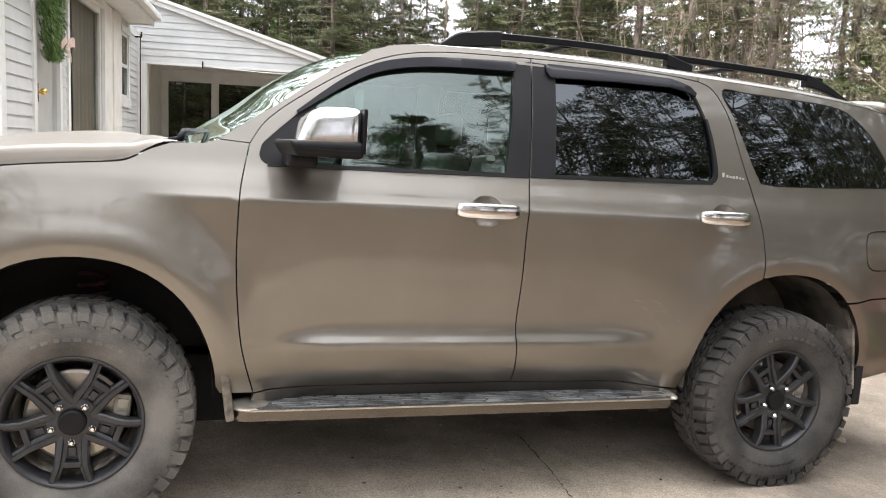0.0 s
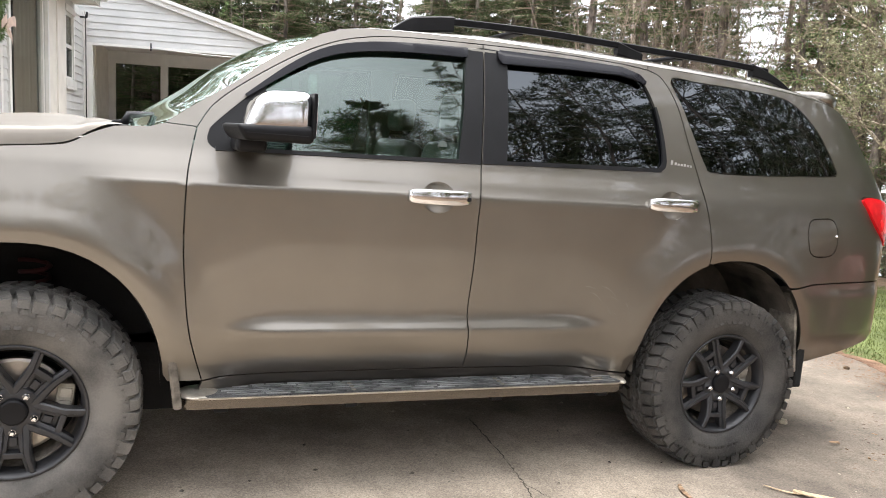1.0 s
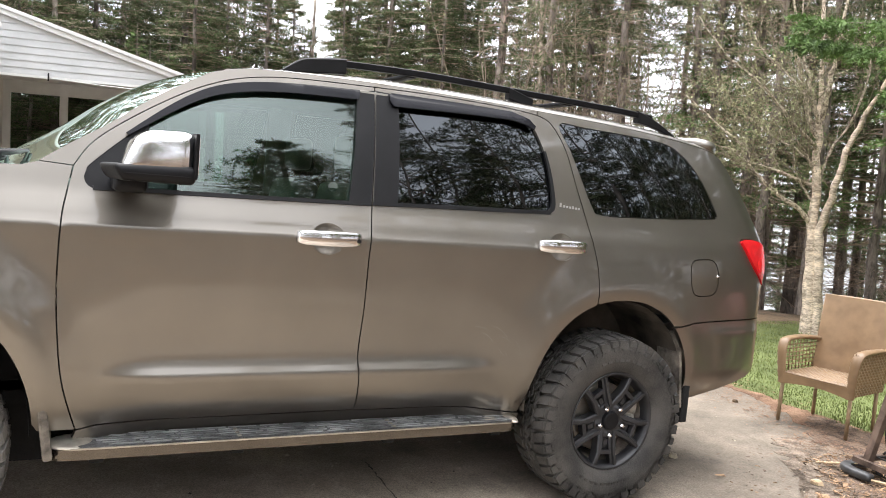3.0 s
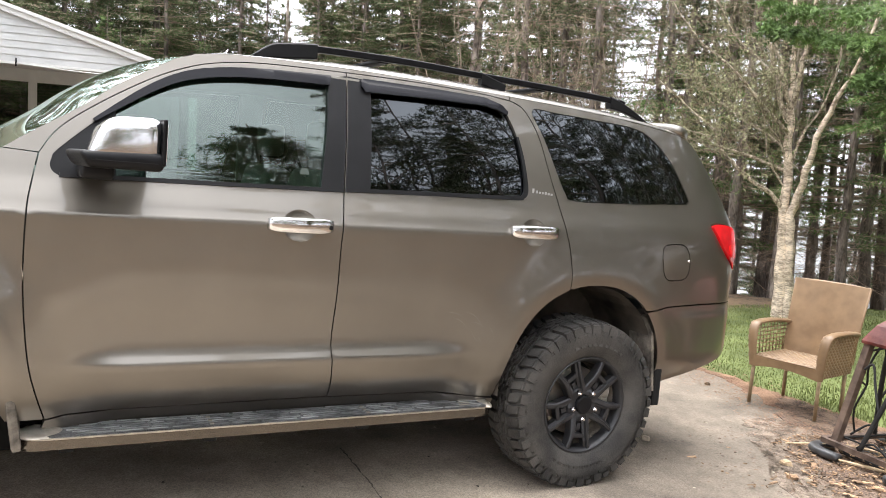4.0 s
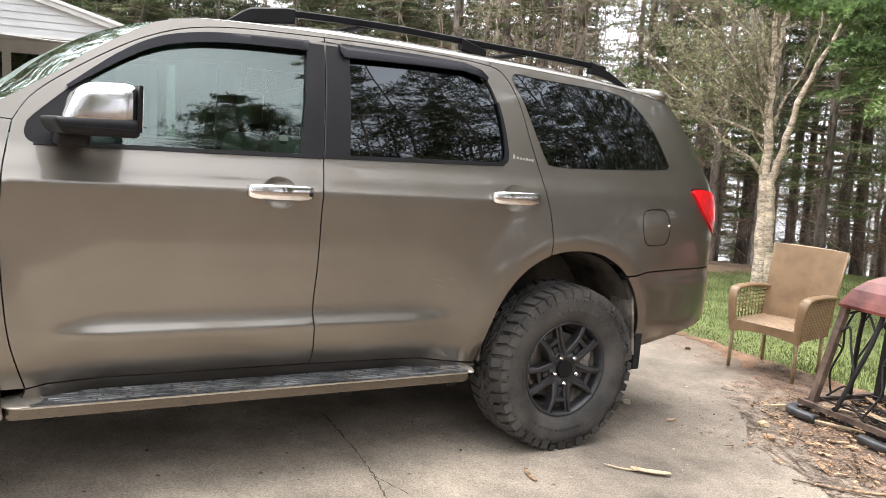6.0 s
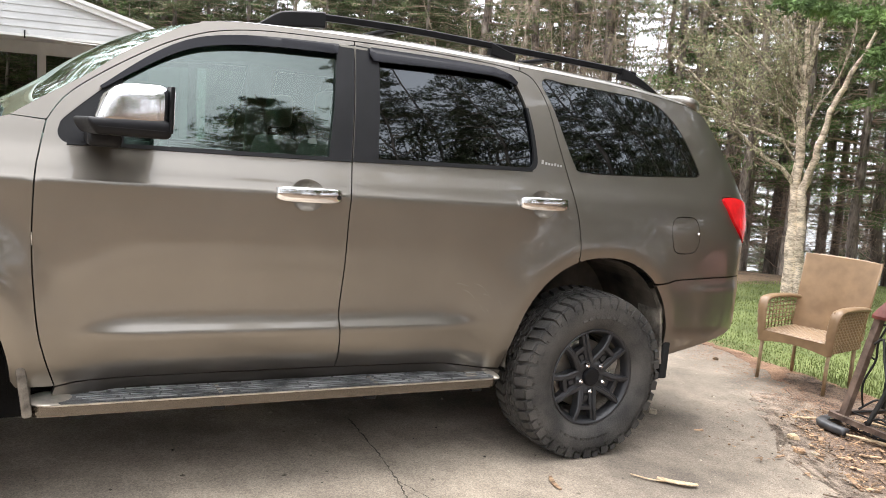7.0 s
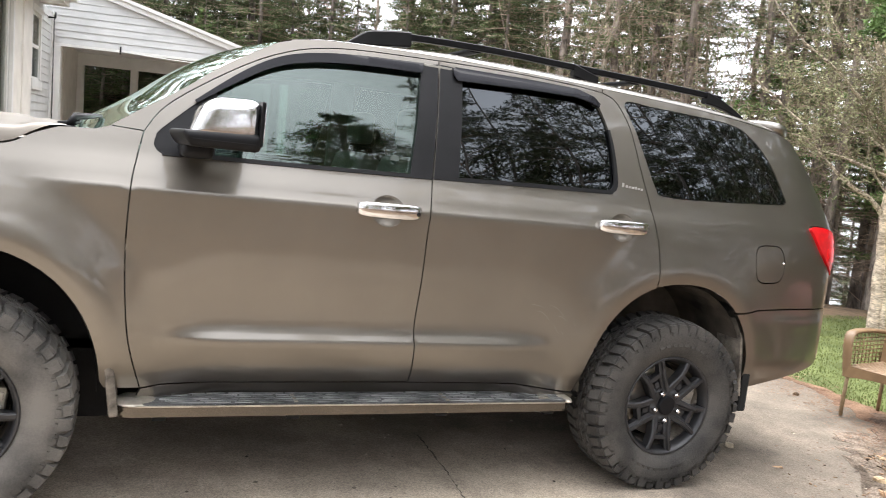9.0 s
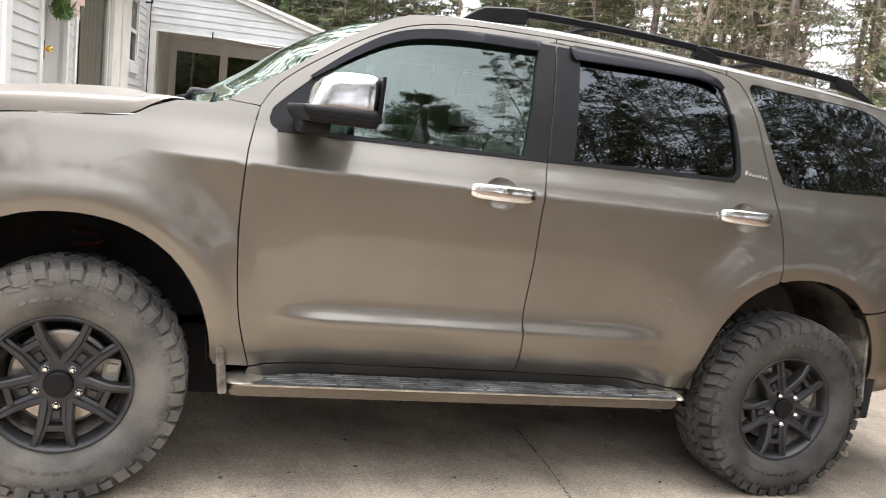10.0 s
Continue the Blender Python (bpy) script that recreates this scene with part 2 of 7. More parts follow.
def skin(name, outline, depth, mat, parent, label="", holes=(), step=0.03, flange=0.02, gap=0.0025, rows=()):
    """A body panel cut to an outline in x, z and laid on the surface y = depth(x, z), with turned-in edges; one on each flank."""
    from mathutils.geometry import delaunay_2d_cdt
    loops = [resample(inset(outline, gap), step * .8)] + [resample(inset(h, -gap), step * .8) for h in holes]
    pts, edges = [], []
    for lp in loops:
        o = len(pts)
        pts += [Vector(p) for p in lp]
        edges += [(o + i, o + (i + 1) % len(lp)) for i in range(len(lp))]
    xs = [p[0] for p in loops[0]]
    zs = [p[1] for p in loops[0]]
    inner = [inset(loops[0], step * .45)] + [inset(h, -step * .45) for h in loops[1:]]
    zrow = [min(zs) + step * i for i in range(int((max(zs) - min(zs)) / step) + 1)] + [r for r in rows if min(zs) < r < max(zs)]
    for i in range(int((max(xs) - min(xs)) / step) + 1):
        for z in zrow:
            q = (min(xs) + step * i, z)
            if inside(q, inner[0]) and not any(inside(q, h) for h in inner[1:]):
                pts.append(Vector(q))
    v2, _, f2, _, _, _ = delaunay_2d_cdt(pts, edges, [], 0, 1e-5)
    tri = []
    for f in f2:
        c = ((v2[f[0]].x + v2[f[1]].x + v2[f[2]].x) / 3, (v2[f[0]].y + v2[f[1]].y + v2[f[2]].y) / 3)
        if inside(c, loops[0]) and not any(inside(c, h) for h in loops[1:]):
            tri.append(tuple(f))
    made = []
    for flip in (False, True):
        def place(x, z, extra=0.0):
            y = depth(x, z) + extra
            return (x, WIDTH - y, z) if flip else (x, y, z)
        verts, normals = [], []
        e = 0.002
        for p in v2:
            x, z = p.x, p.y
            verts.append(place(x, z))
            n = Vector(((depth(x + e, z) - depth(x - e, z)) / (2 * e), -1, (depth(x, z + e) - depth(x, z - e)) / (2 * e))).normalized()
            normals.append((n.x, -n.y, n.z) if flip else tuple(n))
        # faces wind outwards
        faces = []
        for f in tri:
            a, b, c = (Vector(verts[i]) for i in f)
            n = (b - a).cross(c - a)
            good = n.dot(Vector(normals[f[0]])) > 0
            faces.append(f if good else f[::-1])
        if flange:
            count = {}
            for f in faces:
                for i in range(3):
                    k = (f[i], f[(i + 1) % 3])
                    count[k] = 1
            for (a, b) in list(count):
                if (b, a) not in count:
                    o = len(verts)
                    na, nb = Vector(normals[a]), Vector(normals[b])
                    va, vb = Vector(verts[a]), Vector(verts[b])
                    verts += [va, vb, vb - nb * flange, va - na * flange]
                    side = (vb - va).cross(-na).normalized()
                    normals += [tuple(-side)] * 4
                    faces.append((o, o + 3, o + 2, o + 1))
        made.append(mesh_object(name, verts, faces, mat, parent, label, normals=normals))
    return made


def sheet(name, fn, nu, nv, mat, parent=None, label="", flip=False):
    """A smooth surface fn(u, v), u and v from 0 to 1, with true normals."""
    verts, normals, faces = [], [], []
    e = 1e-3
    for i in range(nu + 1):
        for j in range(nv + 1):
            u, v = i / nu, j / nv
            verts.append(fn(u, v))
            a = Vector(fn(min(1, u + e), v)) - Vector(fn(max(0, u - e), v))
            b = Vector(fn(u, min(1, v + e))) - Vector(fn(u, max(0, v - e)))
            n = a.cross(b)
            n = n.normalized() if n.length > 1e-12 else Vector((0, 0, 1))
            normals.append(tuple(-n if flip else n))
    for i in range(nu):
        for j in range(nv):
            q = (i * (nv + 1) + j, (i + 1) * (nv + 1) + j, (i + 1) * (nv + 1) + j + 1, i * (nv + 1) + j + 1)
            faces.append(q[::-1] if flip else q)
    return mesh_object(name, verts, faces, mat, parent, label, normals=normals)


def revolve(profile, seg=64, closed=False):
    """Verts and faces of a profile of (radius, y) turned about the y axis."""
    verts, faces = [], []
    n = len(profile)
    for k in range(seg):
        a = 2 * math.pi * k / seg
        for r, y in profile:
            verts.append((r * math.cos(a), y, r * math.sin(a)))
    for k in range(seg):
        for i in range(n if closed else n - 1):
            a, b = k * n + i, k * n + (i + 1) % n
            c, d = ((k + 1) % seg) * n + (i + 1) % n, ((k + 1) % seg) * n + i
            faces.append((a, d, c, b))
    return verts, faces


# ---------------------------------------------------------------- materials
PAINT = material("bronze_metallic_paint", (0.182, 0.165, 0.140), rough=0.35, metal=0.88, spread=0.05, scale=3, coat=1.0, bump_scale=900, fine=0.1)
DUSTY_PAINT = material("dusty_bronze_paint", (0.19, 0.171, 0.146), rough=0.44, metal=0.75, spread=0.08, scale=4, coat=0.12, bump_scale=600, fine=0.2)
BLACK_TRIM = material("satin_black_trim", (0.009, 0.009, 0.010), rough=0.40, spread=0.2, scale=6, bump=0.03, bump_scale=300)
BLACK_TRIM.node_tree.nodes["Principled BSDF"].inputs["Specular IOR Level"].default_value = 0.24
BLACK_PLASTIC = material("black_plastic", (0.006, 0.006, 0.007), rough=0.42, spread=0.25, scale=9, bump=0.08, bump_scale=500)
BLACK_PLASTIC.node_tree.nodes["Principled BSDF"].inputs["Specular IOR Level"].default_value = 0.17
SMOKE = material("smoked_acrylic", (0.007, 0.007, 0.010), rough=0.10, spread=0.1, scale=5)
SMOKE.node_tree.nodes["Principled BSDF"].inputs["Specular IOR Level"].default_value = 0.22
CHROME = material("chrome", (0.72, 0.72, 0.73), rough=0.09, metal=1.0, spread=0.04, scale=10)
RUBBER = material("tyre_rubber", (0.022, 0.021, 0.020), rough=0.70, spread=0.30, scale=6, bump=0.25, bump_scale=150, second=(0.050, 0.046, 0.041), fine=0.4)
# front tyres: about twice as pale as the rear rubber
PALE_RUBBER = material("dusty_tyre_rubber", (0.047, 0.045, 0.042), rough=0.74, spread=0.35, scale=5, bump=0.15, bump_scale=150, second=(0.102, 0.094, 0.084), fine=0.18)
RIM_BLACK = material("matt_black_alloy", (0.022, 0.022, 0.024), rough=0.42, metal=0.2, spread=0.3, scale=12, bump=0.05, bump_scale=250)
SILVER = material("satin_silver", (0.50, 0.49, 0.47), rough=0.45, metal=0.4, spread=0.05, scale=20)
STEEL = material("worn_steel", (0.42, 0.38, 0.33), rough=0.4, metal=0.9, spread=0.25, scale=14, bump=0.1)
# near-black: the shade beneath the car is put into this colour
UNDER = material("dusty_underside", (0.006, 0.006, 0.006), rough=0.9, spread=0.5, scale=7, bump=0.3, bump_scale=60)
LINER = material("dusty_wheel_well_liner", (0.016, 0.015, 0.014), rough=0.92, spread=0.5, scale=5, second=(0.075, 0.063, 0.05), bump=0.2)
# front wells: a near-black liner with their shade put into the colour
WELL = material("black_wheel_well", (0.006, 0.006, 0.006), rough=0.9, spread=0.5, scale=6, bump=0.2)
STEP_PAD = material("black_ribbed_step_pad", (0.035, 0.035, 0.036), rough=0.30, spread=0.5, scale=14, second=(0.075, 0.075, 0.077), bump=0.3, bump_scale=160, stretch=(0.25, 1, 1), fine=0.4)
WORN_RIB = material("scuffed_bright_rib", (0.09, 0.09, 0.092), rough=0.34, metal=0.6, spread=0.25, scale=18, second=(0.48, 0.48, 0.48), stretch=(0.35, 1, 1), fine=0.2)
MUDDY = material("dried_mud_on_rubber", (0.06, 0.052, 0.043), rough=0.95, spread=0.4, scale=14, second=(0.19, 0.165, 0.135), bump=0.4, bump_scale=90)
POLISHED = material("polished_bronze_metal", (0.46, 0.42, 0.36), rough=0.42, metal=0.7, spread=0.25, scale=18, bump=0.05)
STEP_SIDE = material("bronze_running_board", (0.112, 0.099, 0.084), rough=0.25, metal=0.9, spread=0.12, scale=5, second=(0.140, 0.124, 0.105), coat=0.15, stretch=(.3, 1, 1))
RED_LENS = material("red_lens", (0.62, 0.006, 0.012), rough=0.22, spread=0.15, scale=20, coat=0.25)
BRIGHT_LENS = material("bright_red_lens", (0.80, 0.012, 0.014), rough=0.18, spread=0.1, scale=30, coat=0.4)
CLEAR_LENS = material("clear_lens", (0.6, 0.6, 0.6), rough=0.08, spread=0.1, scale=20, coat=1.0)
LEATHER = material("grey_leather", (0.20, 0.19, 0.165), rough=0.5, spread=0.15, scale=9, bump=0.15, bump_scale=350)
CABIN = material("dark_cabin_plastic", (0.05, 0.05, 0.048), rough=0.55, spread=0.2, scale=9, bump=0.1, bump_scale=300)
GLASS_FRONT = glass_material("green_tinted_glass", (0.23, 0.35, 0.30), 2.02, shine=(0.84, 0.97, 0.92))
GLASS_SCREEN = glass_material("windscreen_glass", (0.36, 0.56, 0.47), 1.28, shine=(0.82, 0.98, 0.90))
GLASS_DARK = glass_material("dark_privacy_glass", (0.005, 0.006, 0.010), 1.74, shine=(0.86, 0.93, 1.0))


# ---------------------------------------------------------------- the car
car = holder("suv", TILT.copy(), "lifted bronze full-size SUV parked on an asphalt drive", "car")


def arch(xc, a0, a1, n=28, k=1.0):
    """The wheel opening's edge about xc, between two angles in degrees from the rear horizontal."""
    out = []
    for i in range(n + 1):
        a = radians(a0 + (a1 - a0) * i / n)
        c, s = math.cos(a), math.sin(a)
        r = (abs(c / .5) ** 2.2 + abs(s / .57) ** 2.2) ** (-1 / 2.2) * k
        out.append((xc + r * c, .463 + r * s))
    return out


GAP_FRONT = spline([(.593, 1.475), (.574, 1.375), (.560, 1.272), (.556, 1.057), (.567, .865), (.590, .689), (.645, .495)])
GAP_PILLAR = spline([(.593, 1.475), (.650, 1.561), (.756, 1.650), (.934, 1.767), (1.073, 1.838), (1.217, 1.884), (1.415, 1.910), (1.775, 1.922)])
GAP_MID = spline([(1.775, 1.922), (1.764, 1.685), (1.743, 1.410), (1.728, 1.211), (1.726, .970), (1.720, .735), (1.748, .512)])
GAP_TOP_REAR = spline([(1.775, 1.922), (2.10, 1.925), (2.45, 1.915), (2.62, 1.900)])
GAP_REAR = spline([(2.62, 1.900), (2.695, 1.865), (2.765, 1.750), (2.815, 1.566), (2.872, 1.370), (2.908, 1.220), (2.920, 1.100), (2.920, 1.018)])
GLASS_LINE = spline([(.478, 1.482), (.572, 1.550), (.723, 1.652), (.858, 1.756), (1.047, 1.872), (1.13, 1.905)])
HOOD_GAP = spline([(-.90, 1.20), (-.70, 1.265), (-.247, 1.338), (-.068, 1.359), (.116, 1.377), (.172, 1.391), (.229, 1.425), (.306, 1.457)])
SILL = [(.645, .495), (.715, .509), (.849, .512), (1.748, .512), (2.29, .505), (2.50, .478), (2.60, .462)]


# front fender
nose = [(-.93, 1.05), (-.95, .80), (-.90, .62), (-.62, .56)]
fender = (GAP_FRONT[::-1] + [(.478, 1.482), (.426, 1.465), (.343, 1.461)] + HOOD_GAP[::-1] + nose
          + arch(0, 168, 8) + [(.515, .50)])
skin("front_fender", fender, side_y, PAINT, car, rows=(1.258, 1.268, 1.280))

# roof side and windscreen pillar, then the roof
z_seam = curve((.9, 1.860), (1.0, 1.880), (1.13, 1.909), (1.3, 1.930), (1.8, 1.940), (2.2, 1.934), (2.7, 1.918), (3.2, 1.897), (3.6, 1.868), (3.95, 1.83))
seam = [(1.13 + (3.80 - 1.13) * i / 40, z_seam(1.13 + (3.80 - 1.13) * i / 40)) for i in range(41)]
QUARTER_TOP = [(x, z) for x, z in seam if x > 2.66]
pillar = GAP_PILLAR + GAP_TOP_REAR[1:] + [(2.62, z_seam(2.62))] + [(x, z) for x, z in seam[::-1] if x < 2.60] + GLASS_LINE[::-1][1:]
skin("roof_side", pillar, side_y, PAINT, car, flange=0.03, gap=0.0015)

# doors, with their window openings
WIN_F = spline([(.638, 1.462), (.656, 1.490), (.779, 1.604), (.934, 1.729), (1.072, 1.806), (1.215, 1.846), (1.412, 1.870), (1.690, 1.884)]) + [(1.672, 1.640), (1.640, 1.414), (1.162, 1.404), (.846, 1.400)] + spline([(.740, 1.398), (.690, 1.398), (.660, 1.401), (.640, 1.414), (.632, 1.436), (.638, 1.462)], 4)[:-1]
CUP_F = [(1.545 + .072 * math.cos(a * math.pi / 12), 1.262 + .062 * math.sin(a * math.pi / 12)) for a in range(24)]
CUP_R = [(2.700 + .072 * math.cos(a * math.pi / 12), 1.280 + .062 * math.sin(a * math.pi / 12)) for a in range(24)]
front_door = GAP_FRONT[::-1] + GAP_PILLAR[1:] + GAP_MID[1:] + SILL[3:0:-1]
doors_f = skin("front_door", front_door, side_y, PAINT, car, "bronze front door with a chrome handle and black-edged window", holes=[WIN_F, CUP_F], rows=(1.258, 1.268, 1.280, .700, .718, .735, .752))
WIN_R = [(1.862, 1.430), (1.873, 1.64), (1.885, 1.878), (2.20, 1.886), (2.505, 1.884), (2.578, 1.857)] + spline([(2.578, 1.857), (2.640, 1.718), (2.672, 1.520), (2.672, 1.455), (2.640, 1.434)])[1:] + [(2.20, 1.427)]
rear_door = GAP_MID[::-1] + GAP_TOP_REAR[1:] + GAP_REAR[1:] + [p for p in arch(3.09, 108, 176) if p[0] < 2.915] + [(2.585, .47)] + SILL[5:3:-1]
doors_r = skin("rear_door", rear_door, side_y, PAINT, car, "bronze rear door with a dark privacy window", holes=[WIN_R, CUP_R], rows=(1.258, 1.268, 1.280, .700, .718, .735, .752))

# painted sill under the doors
sill_panel = [(x, z - .002) for x, z in SILL] + [(2.60, .405), (.62, .405)]
skin("sill_panel", sill_panel, side_y, PAINT, car, "bronze sill below the doors")

# quarter panel with its fixed window, fuel door and lamp opening
WIN_Q = spline([(2.748, 1.868), (2.90, 1.868), (3.16, 1.860), (3.40, 1.848), (3.53, 1.810), (3.667, 1.695), (3.772, 1.510), (3.765, 1.478), (3.71, 1.467), (3.27, 1.448), (2.955, 1.444), (2.905, 1.475), (2.86, 1.58), (2.80, 1.74)], 5, True)
LAMP = spline([(3.962, 1.366), (4.08, 1.372), (4.20, 1.350), (4.28, 1.290), (4.305, 1.23), (4.30, 1.17), (4.255, 1.105), (4.15, 1.165), (4.06, 1.235), (3.995, 1.31)], 4, True)
TAIL_EDGE = spline([(3.80, 1.848), (3.92, 1.80), (4.03, 1.66), (4.14, 1.50), (4.21, 1.40), (4.29, 1.30), (4.335, 1.16), (4.342, 1.0), (4.342, .922)])
FUEL = spline([(3.545, 1.238), (3.63, 1.254), (3.715, 1.243), (3.755, 1.165), (3.735, 1.078), (3.645, 1.060), (3.565, 1.076), (3.538, 1.160)], 5, True)
quarter = GAP_REAR[::-1] + [(2.622, z_seam(2.622))] + QUARTER_TOP + TAIL_EDGE + [(3.90, .925), (3.594, .920), (3.50, .905)] + [p for p in arch(3.09, 52, 112) if p[0] > 2.92 and p[0] < 3.50]
skin("quarter_panel", quarter, side_y, PAINT, car, holes=[WIN_Q, LAMP, FUEL], rows=())
skin("fuel_door", FUEL, side_y, PAINT, car, gap=0.003)
skin("tail_light", LAMP, lambda x, z: side_y(x, z) - .006 - .010 * ramp(0, .1, z - 1.1), RED_LENS, car, "red tail light lens", gap=0.002)

glow = spline([(4.12, 1.255), (4.20, 1.262), (4.285, 1.245), (4.292, 1.20), (4.20, 1.182), (4.13, 1.205)], 4, True)
skin("lens_panel", glow, lambda x, z: side_y(x, z) - .0085 - .010 * ramp(0, .1, z - 1.1), BRIGHT_LENS, car, "brighter red panel of the lens", flange=0.004, gap=0)

# rear bumper
bumper_low = spline([(3.615, .492), (3.80, .515), (4.02, .555), (4.18, .592), (4.29, .640), (4.338, .74)])
bumper = [(3.50, .902), (3.594, .9175), (3.90, .9225), (4.342, .9195)] + bumper_low[::-1] + [p for p in arch(3.09, 2, 51)]
def bumper_y(x, z):
    upright = side_y(x, max(z, .80)) + .045 * ramp(.68, .50, z) ** 1.5
    w = ramp(3.52, 3.70, x)
    return side_y(x, z) * (1 - w) + upright * w - .014 * ramp(.91, .84, z) * ramp(3.55, 3.9, x)


skin("rear_bumper", bumper, bumper_y, PAINT, car, flange=0.03)


# roof: from the seam on one flank over to the other
ROOF_RISE = curve((1.0, .016), (1.13, .010), (1.35, .020), (1.6, .040), (1.9, .064), (2.3, .072), (3.2, .072), (3.86, .052))


def roof_point(u, v):
    x0 = 1.13 - .12 * (1 - (2 * v - 1) ** 2)
    x = x0 + (3.86 - x0) * u
    z0 = z_seam(max(1.0, x))
    y0 = side_y(x, z0)
    s = v * 2 if v < .5 else (1 - v) * 2
    top = z0 + ROOF_RISE(x)
    p0, p1, p2, p3 = (y0, z0), (y0 + .022, z0 + min(.034, .6 * (top - z0))), (y0 + .16, top - .08 * (top - z0)), (1.0, top)
    s = s ** 1.6
    b = ((1 - s) ** 3, 3 * s * (1 - s) ** 2, 3 * s * s * (1 - s), s ** 3)
    y = sum(k * p[0] for k, p in zip(b, (p0, p1, p2, p3)))
    z = sum(k * p[1] for k, p in zip(b, (p0, p1, p2, p3)))
    z -= .032 * max(0.0, 1 - u / .045) ** 2 * min(1.0, 5 * s)          # the lip over the windscreen
    return (x, y if v <= .5 else 2.0 - y, z)


sheet("roof", roof_point, 60, 48, PAINT, car)
sheet("headliner", lambda u, v: tuple(Vector(roof_point(u, v)) - Vector((0, 0, .05))), 20, 16, LEATHER, car, flip=True)


# hood
HOOD_RISE = curve((-.9, .04), (-.25, .064), (.116, .060), (.23, .030), (.31, .006), (.36, .002))


def hood_point(u, v):
    x = -.90 + (.345 + .90) * u
    zg = HOOD_Z(x)
    yg = side_y(x, zg)
    h = HOOD_RISE(x)
    s = v * 2 if v < .5 else (1 - v) * 2
    crown = .054 * ramp(-.95, -.3, x) * (1 - .85 * ramp(.02, .345, x))
    across = curve((0, 0), (.10, .35 * h), (.22, .82 * h), (.30, h), (.45, h + .10 * crown), (1, h + crown))
    out = curve((0, 0), (.10, .004), (.22, .014), (.30, .032), (.45, .16), (1, 1 - yg))
    y = yg + out(s)
    return (x - .05 * (1 - abs(y - 1)) * ramp(.2, -.9, x) - .07 * ramp(.1, .345, x) * (1 - abs(y - 1)) ** .7, y if v <= .5 else 2.0 - y, zg + across(s))


HOOD_Z = curve((-.90, 1.203), (-.70, 1.268), (-.247, 1.341), (-.068, 1.362), (.116, 1.380), (.172, 1.394), (.229, 1.428), (.306, 1.460), (.36, 1.463))
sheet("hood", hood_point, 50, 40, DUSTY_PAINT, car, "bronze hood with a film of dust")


# windscreen, leaning back between the pillars
def screen_point(u, v):
    z = 1.455 + (1.918 - 1.455) * u
    lean = curve((1.455, .40), (1.482, .478), (1.550, .572), (1.652, .723), (1.756, .858), (1.872, 1.047), (1.918, 1.155))
    y0 = side_y(lean(z), min(z, 1.90)) + .012 + .02 * ramp(1.88, 1.92, z)
    y = y0 + (2.0 - 2 * y0) * v
    bow = 1 - ((y - 1) / (1 - y0)) ** 2
    return (lean(z) - .16 * bow, y, z - .01)


screen = sheet("windscreen", screen_point, 30, 30, GLASS_SCREEN, car, "green-tinted laminated windscreen", flip=True)
screen.visible_shadow = False
sheet("cowl", lambda u, v: (.24 + .20 * u - .16 * (1 - (2 * v - 1) ** 2), .10 + 1.8 * v, 1.452 + .006 * u), 6, 16, BLACK_PLASTIC, car, "black plastic cowl grille", flip=False)


# tailgate, grille face and the closing front
TAIL_X = curve((.45, 4.30), (.58, 4.30), (.70, 4.338), (1.0, 4.342), (1.16, 4.335), (1.30, 4.29), (1.40, 4.21), (1.50, 4.14), (1.66, 4.03), (1.80, 3.92), (1.848, 3.82), (1.90, 3.79))


def tail_point(u, v):
    z = .50 + (1.90 - .50) * u
    xe = TAIL_X(z)
    y0 = side_y(xe - .004, z) + .004
    y = y0 + (2 - 2 * y0) * v
    return (xe - .004 + .035 * (1 - ((y - 1) / max(.3, 1 - y0)) ** 2), y, z)


sheet("tailgate", tail_point, 24, 20, PAINT, car)


def nose_point(u, v):
    z = .52 + (1.20 - .52) * u
    y = .30 + 1.40 * v
    return (-.955 - .06 * (1 - ((y - 1) / .7) ** 2) * ramp(.5, .7, z), y, z)


sheet("front_bumper", nose_point, 10, 16, PAINT, car, flip=True)
box_part("radiator_grille", (-1.035, .55, .86), (-1.0, 1.45, 1.12), CHROME, car, "chrome-edged grille", bevel=.015)
for yy in (.34, 1.44):
    box_part("headlight", (-.99, yy, .92), (-.94, yy + .22, 1.14), CLEAR_LENS, car, bevel=.02)

# spoiler over the tailgate, following the roof
WING = spline([(3.735, 1.868), (3.748, 1.898), (3.80, 1.908), (3.862, 1.894), (3.897, 1.866), (3.893, 1.824), (3.868, 1.812), (3.82, 1.812), (3.76, 1.830)], 4, True)


def spoiler_point(u, v):
    k = (u % 1.0) * len(WING)
    i = int(k) % len(WING)
    (x0, z0), (x1, z1) = WING[i], WING[(i + 1) % len(WING)]
    x, z = x0 + (x1 - x0) * (k - int(k)), z0 + (z1 - z0) * (k - int(k))
    end = max(.02, min(1.0, (24 * min(v, 1 - v)) ** .5))
    x, z = 3.81 + (x - 3.81) * end, 1.872 + (z - 1.872) * end
    y = .262 + 1.476 * v
    return (x + .04 * math.sin(math.pi * v) ** .5, y, z + .030 * math.sin(math.pi * v) ** .6)


sheet("rear_spoiler", spoiler_point, 40, 40, PAINT, car, flip=True)

# window panes and trims
def pane(name, outline, mat, door, grow=.012, deep=.014, label=""):
    out = skin(name, inset(outline, -grow), lambda x, z: side_y(x, z) + deep, mat, car, label, flange=0, gap=0, step=.05)
    for k, ob in enumerate(out):
        ob.visible_shadow = False
        if door:
            ob.parent = door[k]
    return out


pane("window_glass", WIN_F, GLASS_FRONT, doors_f, label="lightly tinted green window glass")
pane("window_glass", WIN_R, GLASS_DARK, doors_r, label="dark privacy glass")
